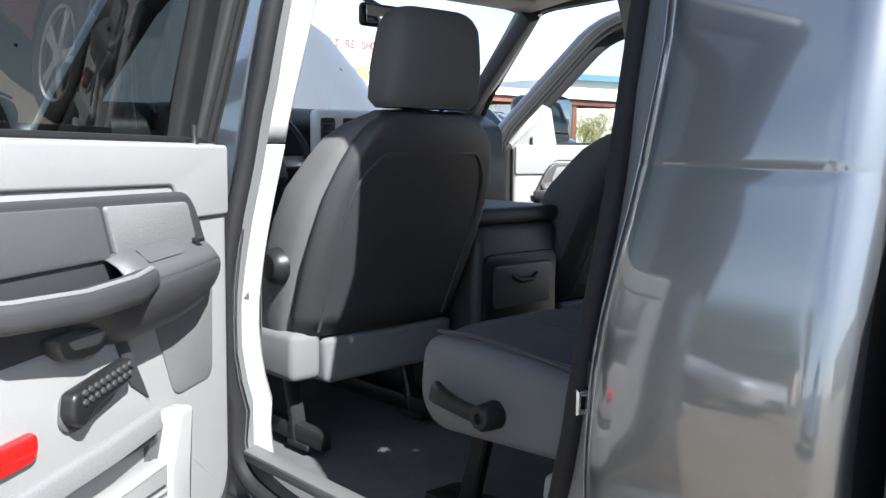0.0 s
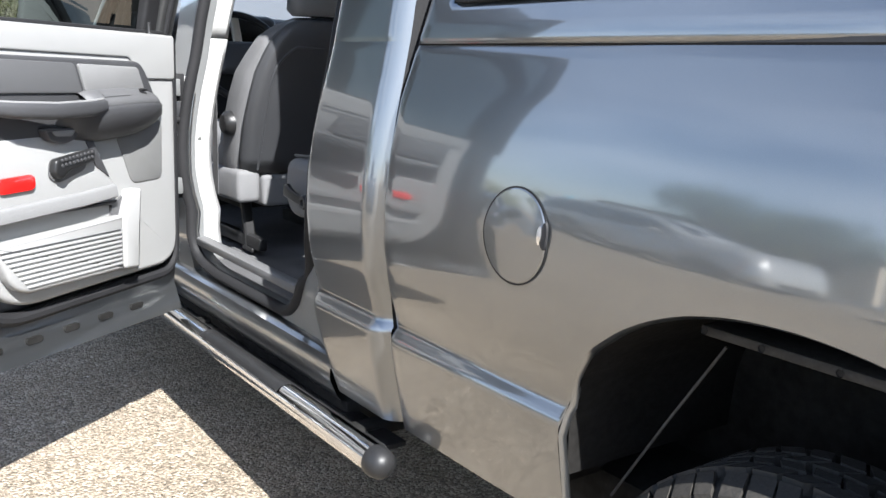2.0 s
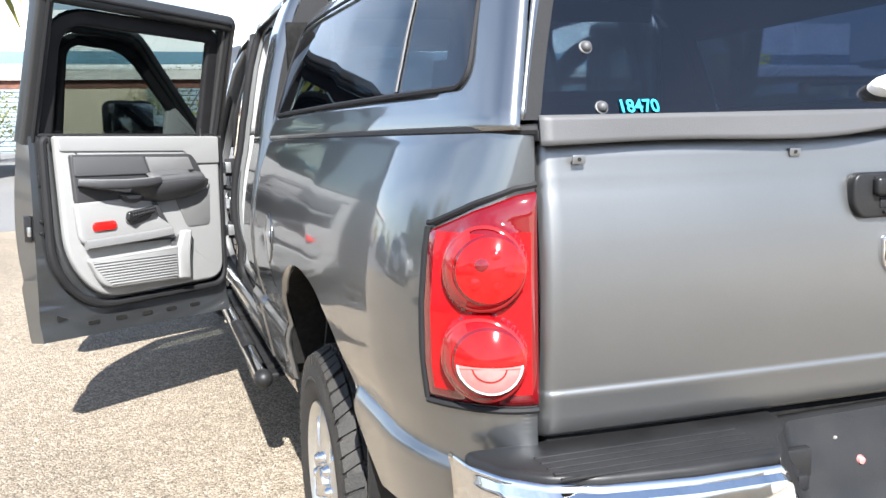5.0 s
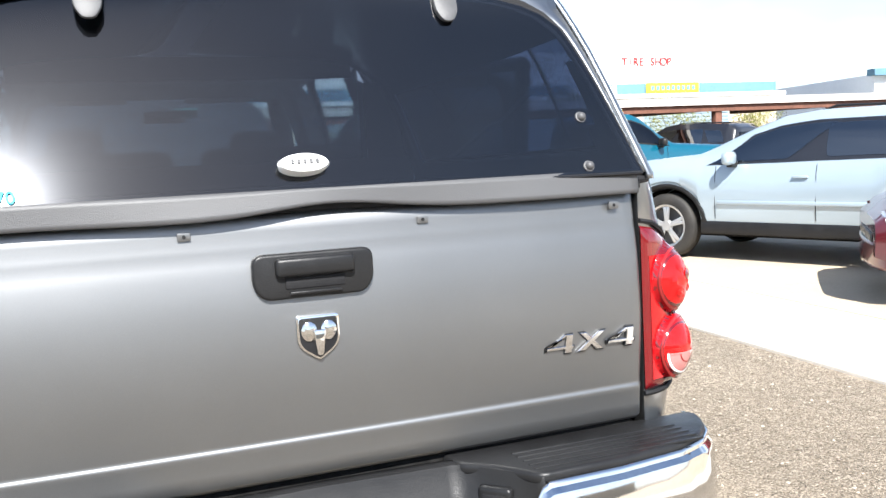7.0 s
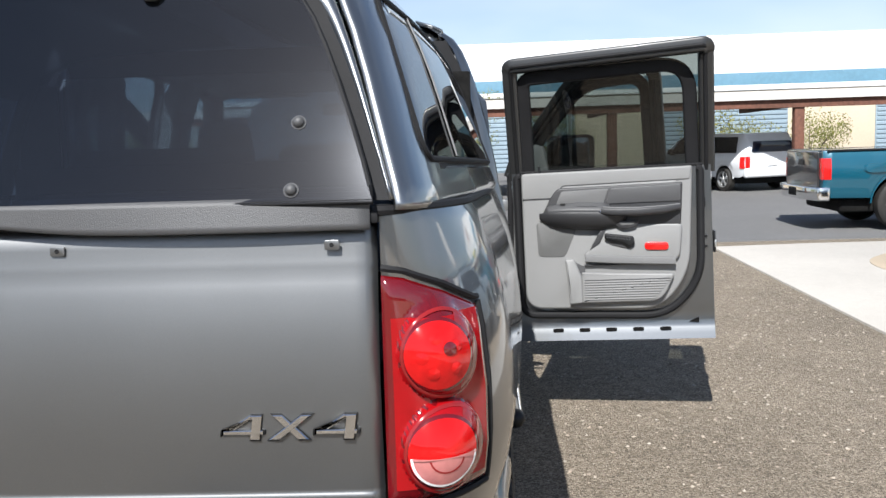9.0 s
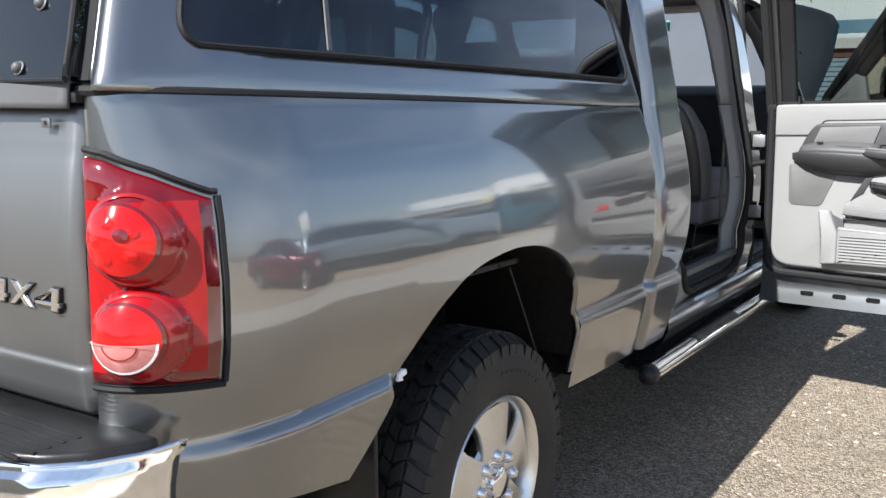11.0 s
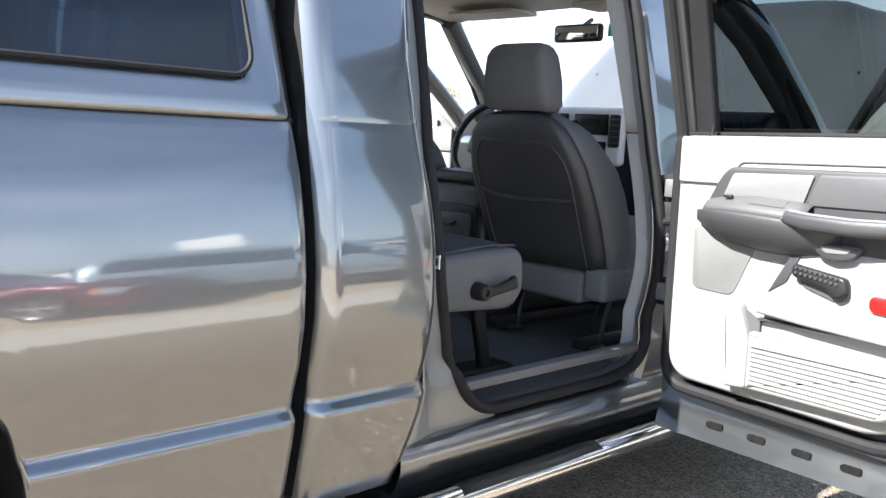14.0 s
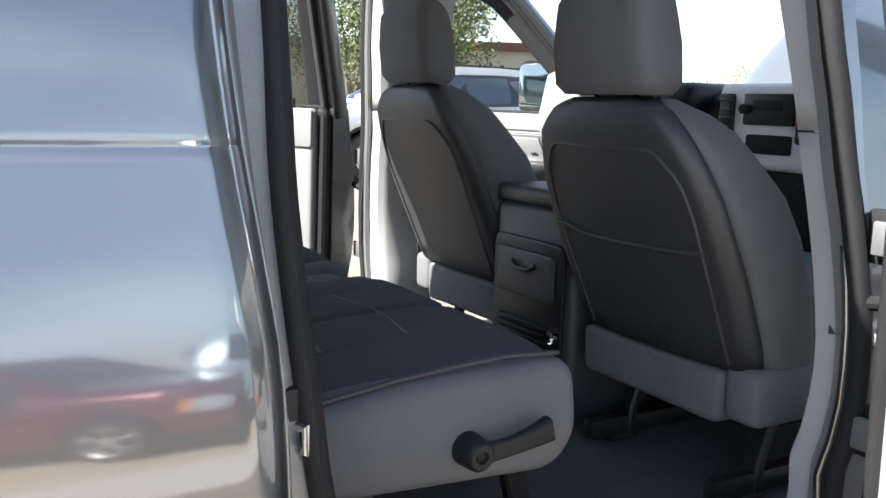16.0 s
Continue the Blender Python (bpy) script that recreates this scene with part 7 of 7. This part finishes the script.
vehicle("parked_suv", "silver-blue sport utility vehicle with black arch flares", "car", 4.75, 1.94, SUVLOW, SILVER, (0.93, 3.77), 0.375, SUVPANES, pose(8.17, 4.05, 0.03, 0, 0, 22.5), **SUVARGS)
PICK = [(0, 0.56, 1.16, RAILTOP, 0.92, 0.88), (0.1, 0.50, 1.17, RAILTOP, 0.97, 0.91), (2.05, 0.46, 1.17, RAILTOP, 0.98, 0.91), (2.08, 0.46, 1.26, RTOP - 0.10, 0.98, 0.72), (2.25, 0.46, 1.26, RTOP, 0.98, 0.72), (2.9, 0.46, 1.26, RTOP, 0.98, 0.72), (3.1, 0.46, 1.25, RTOP - 0.08, 0.98, 0.72), (3.55, 0.46, 1.24, 1.42, 0.98, 0.80), (3.72, 0.46, 1.23, 1.31, 0.98, 0.84), (4.9, 0.46, 1.17, 1.23, 0.96, 0.82), (5.3, 0.46, 1.10, 1.16, 0.94, 0.80), (5.5, 0.50, 0.98, 1.02, 0.88, 0.76), (5.58, 0.55, 0.80, 0.82, 0.82, 0.72)]
PICKPANES = [(2.20, 2.60, 0.12, 0.90, 0.0), (2.72, 3.46, 0.10, 0.90, -0.30)]
vehicle("teal_pickup", "teal extended cab pickup with a black tailgate", "pickup truck", 5.58, 1.98, PICK, TEAL, (1.15, 4.60), 0.39, PICKPANES, pose(5.87, 13.15, 0.012, 0, 0, -91.6), doors=(2.12, 2.66, 3.52), pickup=True)
SEDAN = [(0, 0.42, 0.95, 1.0, 0.80, 0.70), (0.15, 0.34, 1.0, 1.06, 0.88, 0.74), (0.7, 0.30, 1.0, 1.12, 0.91, 0.70), (1.4, 0.28, 0.97, 1.42, 0.92, 0.60), (2.4, 0.28, 0.95, 1.46, 0.92, 0.60), (3.2, 0.28, 0.93, 1.05, 0.92, 0.72), (3.4, 0.28, 0.92, 0.99, 0.92, 0.76), (4.2, 0.30, 0.86, 0.92, 0.87, 0.72), (4.48, 0.36, 0.76, 0.80, 0.80, 0.66), (4.6, 0.40, 0.66, 0.68, 0.70, 0.58)]
vehicle("maroon_car", "maroon car parked beside the silver one", "car", 4.60, 1.84, SEDAN, MAROON, (0.95, 3.70), 0.32, [(0.95, 1.75, 0.1, 0.85, 0.2), (1.82, 2.95, 0.08, 0.88, -0.30)], pose(9.2, 1.1, 0.03, 0, 0, 48.6), doors=(1.8, 2.95))
VAN = [(0, 0.45, 0.98, 1.22, 0.86, 0.70), (0.2, 0.38, 1.0, 1.52, 0.90, 0.70), (2.8, 0.36, 0.99, 1.56, 0.92, 0.70), (3.3, 0.36, 0.97, 1.40, 0.92, 0.70), (3.9, 0.36, 0.95, 1.02, 0.90, 0.76), (4.5, 0.40, 0.80, 0.84, 0.80, 0.68)]
vehicle("white_hatchback", "white hatchback standing under the canopy", "car", 4.5, 1.84, VAN, WHITECAR, (0.85, 3.55), 0.32, [(0.4, 1.3, 0.06, 0.9, 0.1), (1.4, 2.2, 0.06, 0.9, 0), (2.3, 3.3, 0.06, 0.9, -0.35)], pose(8.30, 22.7, 0.012, 0, 0, 22), doors=(1.35, 2.25))
vehicle("silver_suv", "pale silver sport utility vehicle parked beside the truck", "car", 4.75, 1.94, SUV, PALESILVER, (0.93, 3.77), 0.375, SUVPANES, pose(-11.6, 11.6, 0, 0, 0, 182), **SUVARGS)
vehicle("dark_sedan", "dark grey car parked in the row beside the truck", "car", 4.60, 1.84, SEDAN, BLACKCAR, (0.95, 3.70), 0.32, [(0.95, 1.75, 0.1, 0.85, 0.2), (1.82, 2.95, 0.08, 0.88, -0.30)], pose(-12.0, 18.9, 0, 0, 0, 183), doors=(1.8, 2.95))
vehicle("white_pickup", "white pickup parked in the row beside the truck", "pickup truck", 5.58, 1.98, PICK, WHITECAR, (1.15, 4.60), 0.39, PICKPANES, pose(-8.4, -2.2, 0, 0, 0, 6), doors=(2.12, 2.66, 3.52), pickup=True)
vehicle("black_suv", "black sport utility vehicle parked under the canopy", "car", 4.75, 1.94, SUV, BLACKCAR, (0.93, 3.77), 0.375, SUVPANES, pose(17.5, 19.5, 0.012, 0, 0, 20), **SUVARGS)

# ---- canopy, building ----
can = tagged(new("canopy"), "long flat carport canopy with a rust-brown edge beam", "canopy")
part("canopy_roof", prism([(-14, 21.97), (34, 21.0), (34, 27.5), (-14, 28.4)], 2.34, 2.46, "z"), CANOPYTOP, can)
part("edge_beam", prism([(-14, 21.92), (34, 20.95), (34, 21.12), (-14, 22.09)], 2.14, 2.36, "z"), RUST, can, "rust-brown steel edge beam")
part("fascia", prism([(-14, 21.82), (34, 20.85), (34, 20.93), (-14, 21.90)], 2.34, 2.56, "z"), CANOPYTOP, can)
for k in range(7, 17):
    x = -42 + 4.6 * k
    part("post", rbox((x, 22.7 - 0.02 * (x + 45), 1.1), (0.24, 0.24, 2.2), 0.02), RUST, can)
    part("cross_beam", rbox((x, 25.2 - 0.02 * (x + 45), 2.25), (0.16, 5.2, 0.18), 0.01), RUST, can)
shop = tagged(new("tire_shop_building"), "white flat-roofed shop building with a blue band and signs", "building")
part("wall", prism([(-12.5, 44), (40, 44), (40, 60), (-12.5, 60)], 0.0, 6.4, "z"), WHITEWALL, shop)
part("blue_band", rbox((13.75, 43.95, 4.25), (52.5, 0.12, 0.62), 0.01), BLUEBAND, shop, "blue painted band")
part("white_eave", rbox((13.75, 43.6, 3.8), (52.8, 0.8, 0.24), 0.02), WHITEWALL, shop)
part("beige_wall", rbox((13.75, 43.92, 1.85), (52.5, 0.10, 3.66), 0.01), BEIGEWALL, shop, "beige lower wall")
for k in range(4, 9):
    x = -50 + 10.4 * k
    sh = part("roller_shutter", rbox((x, 43.84, 1.6), (6.2, 0.08, 3.2), 0.01), SHUTTER, shop, "blue-grey roller shutter")
    for j in range(14):
        part("shutter_slat", rbox((x, 43.78, 0.15 + 0.22 * j), (6.1, 0.05, 0.16), 0.02, 1), SHUTTER, sh)
SIGNRED = material("red sign paint", (0.35, 0.03, 0.03), 0.6)
for k, ch in enumerate("TIRE SHOP"):
    if ch != " ":
        lettering(ch, 0.66, 0.02, "sign_letter", SIGNRED, pose(28.98 + 0.385 * k, 43.94, 5.82, 90, 0, 0), shop, "red letter of the TIRE SHOP sign" if k == 0 else "")
part("yellow_sign", rbox((32.2, 43.80, 4.28), (3.7, 0.10, 0.62), 0.02), YELLOW, shop, "yellow sign board")
for k in range(9):
    part("sign_mark", rbox((30.75 + 0.36 * k, 43.73, 4.28), (0.22, 0.03, 0.26), 0.005, 1), BLUEBAND, shop)
for x in (25.9, 27.6):
    part("white_sign", rbox((x, 43.80, 4.18), (1.4, 0.10, 0.55), 0.02), WHITEWALL, shop)
annex = tagged(new("annex_building"), "low pale building further along the lot", "building")
part("wall", prism([(44, 40), (90, 30), (95, 50), (50, 58)], 0.0, 4.6, "z"), WHITEWALL, annex)
part("roof_edge", prism([(43.6, 39.6), (90.4, 29.4), (90.6, 30.2), (43.8, 40.4)], 4.5, 4.9, "z"), BLUEBAND, annex)
board = tagged(part("billboard", rbox((56, 33, 7.6), (9.0, 0.3, 4.2), 0.05), WHITEWALL), "blank white billboard panel", "billboard")
part("billboard_post", tube([(52.2, 33.2, 0), (52.2, 33.2, 9.4)], 0.16, 10, up=(0, 1, 0)), TRIMGREY, board)
house = tagged(new("beige_building"), "low beige building with a brown roof edge", "building")
part("wall", prism([(-40, 17), (-33, 15), (-30, 27), (-37, 29)], 0.0, 3.1, "z"), BEIGEWALL, house)
part("roof_edge", prism([(-40.3, 16.6), (-32.7, 14.5), (-29.5, 27.3), (-37.2, 29.4)], 3.1, 3.45, "z"), RUST, house)
# lot behind the camera: an added, unseen low pale block closes the view in reflections
back = tagged(new("reflection_block"), "added low beige block, unseen, that closes the view in reflections", "building")
part("wall", prism([(-30, -34), (30, -34), (30, -44), (-30, -44)], 0, 3.6, "z"), BEIGEWALL, back)
part("roof_edge", prism([(-30.5, -33.5), (30.5, -33.5), (30.5, -44.5), (-30.5, -44.5)], 3.6, 3.9, "z"), CANOPYTOP, back)


# white and cyan garden umbrella far across the lot
umb = tagged(new("patio_umbrella"), "white and cyan patio umbrella across the lot", "umbrella")
umb.matrix_world = pose(-25, 24.3, 0)
CYANCLOTH = material("cyan cloth", (0.05, 0.45, 0.62), 0.8, 0, 0.05, 3.0, 60.0)
part("pole", tube([(0, 0, 0), (0, 0, 2.85)], 0.025, 8, up=(0, 1, 0)), WHITEPL, umb)
for k in range(8):
    a0, a1 = math.pi / 4 * k, math.pi / 4 * (k + 1)
    part("canopy_panel", sheet(lambda a, r: (1.05 * r * math.cos(a), 1.05 * r * math.sin(a), 2.88 - 0.55 * r ** 1.3 - 0.03 * r * math.sin((a - a0) / (a1 - a0) * math.pi)), steps(a0, a1, 4), [0.02, 0.3, 0.6, 0.85, 1]), CYANCLOTH if k % 2 else WHITEWALL, umb, "cyan cloth panel" if k % 2 else "", thick=0.004)
    part("valance", sheet(lambda a, z: (1.05 * math.cos(a), 1.05 * math.sin(a), 2.33 - z), steps(a0, a1, 4), [0, 0.16]), CYANCLOTH, umb, thick=0.004)

# ---- trees and bushes ----
def tree(name, label, x, y, h, r, leaf, n, trunk=0.12, blobs=9, low=0.35, seed=1, category="tree"):
    rnd = random.Random(seed)
    t = tagged(new(name), label, category)
    t.matrix_world = pose(x, y, 0)
    datas, tips = [], []
    for k in range(blobs):
        a = 2 * math.pi * k / blobs + rnd.uniform(-0.4, 0.4)
        d = r * rnd.uniform(0.25, 0.8)
        tip = (d * math.cos(a), d * math.sin(a), h * rnd.uniform(low, 0.92))
        tips.append(tip)
        mid = (tip[0] * 0.35 + rnd.uniform(-0.1, 0.1), tip[1] * 0.35, tip[2] * 0.55)
        datas.append(sweep([(rnd.uniform(-0.05, 0.05), rnd.uniform(-0.05, 0.05), 0), mid, tip], ring(trunk, 6), False, (0.3, 0.9, 0.1), scale=[1, 0.55, 0.15]))
    part("trunk", join(*datas), BARK, t)
    vs, fs = [], []
    for k in range(n):
        c = tips[rnd.randrange(len(tips))]
        q = Vector((rnd.gauss(0, 1), rnd.gauss(0, 1), rnd.gauss(0, 0.8)))
        q = q.normalized() * (rnd.random() ** 0.45) * r * 0.42
        p = Vector(c) + q
        if p.z < 0.1:
            continue
        a, b = Vector((rnd.gauss(0, 1), rnd.gauss(0, 1), rnd.gauss(0, 1))).normalized(), Vector((rnd.gauss(0, 1), rnd.gauss(0, 1), rnd.gauss(0, 1))).normalized()
        sz = rnd.uniform(0.5, 1.2) * 0.019 * (r + 1.2)
        i = len(vs)
        vs += [tuple(p - a * sz), tuple(p + b * sz * 0.5), tuple(p + a * sz), tuple(p - b * sz * 0.5)]
        fs.append((i, i + 1, i + 2, i + 3))
    tagged(part("crown", (vs, fs), leaf, t, smooth=False), kind="stuff")
    return t


for k in range(16):
    tree("desert_bush", "yellow-green desert bush growing behind the canopy", -38 + 5.1 * k + (k * 37 % 5) * 0.5, 31.0 + (k * 53 % 7) * 0.5, 2.2 + (k * 29 % 5) * 0.3, 1.7, LEAF, 4000, 0.05, 8, 0.3, 10 + k, "bush")
for k, (x, y, h, r) in enumerate([(-19, 13.5, 4.6, 2.6), (-23, 8, 5.0, 2.8), (-27, 15, 5.4, 3.0), (-31, 20, 5.4, 3.0)]):
    tree("desert_tree", "pale green desert tree at the edge of the lot", x, y, h, r, LEAF if k % 2 else LEAFDARK, 9000, 0.12, 11, 0.4, 50 + k)
palm = tagged(new("palm_tree"), "tall palm tree beyond the lot", "tree")
palm.matrix_world = pose(-6.5, 34, 0)
part("trunk", sweep([(0, 0, 0), (0.1, 0, 3), (0.15, 0, 7.0)], ring(0.22, 10), False, (0, 1, 0), scale=[1.2, 1, 0.8]), BARK, palm)
for k in range(26):
    a, up = 2.4 * k, 0.9 - 1.7 * (k / 26)
    pts = [(0.15 + q * 2.0 * math.cos(a), q * 2.0 * math.sin(a), 7.0 + up * q * 1.6 - 1.3 * q * q) for q in (0, 0.35, 0.7, 1.0)]
    part("frond", sweep(pts, [(-0.16, 0.03), (0, 0.0), (0.16, 0.03), (0, 0.01)], False, (0, 0, 1), scale=[0.3, 1, 0.8, 0.1]), LEAF, palm)
for ob in scene.collection.objects:
    if ob.parent is None and ob.name.startswith("desert_bush"):
        tagged(ob, group="bushes behind the canopy")
    elif ob.parent is None and ob.name.startswith("desert_tree"):
        tagged(ob, group="trees at the edge of the lot")

# loose stones lying on the gravel beside the truck
STONE = bpy.data.materials.new("loose stone")
STONE.use_nodes = True
sn, sl = STONE.node_tree.nodes, STONE.node_tree.links
geo, pick = sn.new("ShaderNodeNewGeometry"), sn.new("ShaderNodeValToRGB")
pick.color_ramp.elements[0].color, pick.color_ramp.elements[1].color = (0.12, 0.095, 0.075, 1), (0.46, 0.41, 0.34, 1)
mid = pick.color_ramp.elements.new(0.6)
mid.color = (0.40, 0.33, 0.26, 1)
sl.new(geo.outputs["Random Per Island"], pick.inputs["Fac"])
sl.new(pick.outputs["Color"], sn["Principled BSDF"].inputs["Base Color"])
sn["Principled BSDF"].inputs["Roughness"].default_value = 0.9
rnd = random.Random(7)
vs, fs = [], []
for count, x0, x1, y0, y1 in ((5200, 1.05, 3.82, -1.2, 9.0), (2400, -5.5, -1.05, -2.0, 6.0), (900, -1.0, 3.8, -3.0, -0.4)):
    for _ in range(count):
        x, y = rnd.uniform(x0, x1), rnd.uniform(y0, y1)
        r, a = 0.0035 + 0.0085 * rnd.random() ** 3, rnd.uniform(0, 6.3)
        b = len(vs)
        for k in range(4):
            q = r * rnd.uniform(0.75, 1.3)
            vs.append((x + q * math.cos(a + 1.57 * k), y + q * math.sin(a + 1.57 * k), 0.25 * r + r * rnd.uniform(0.0, 0.25)))
        vs += [(x + 0.3 * r * rnd.uniform(-1, 1), y + 0.3 * r * rnd.uniform(-1, 1), r * rnd.uniform(0.85, 1.15)), (x, y, -0.3 * r)]
        fs += [(b + k, b + (k + 1) % 4, b + 4) for k in range(4)] + [(b + (k + 1) % 4, b + k, b + 5) for k in range(4)]
tagged(part("loose_gravel", (vs, fs), STONE, smooth=False), "loose pale and brown stones on the gravel lot", "gravel", kind="stuff")
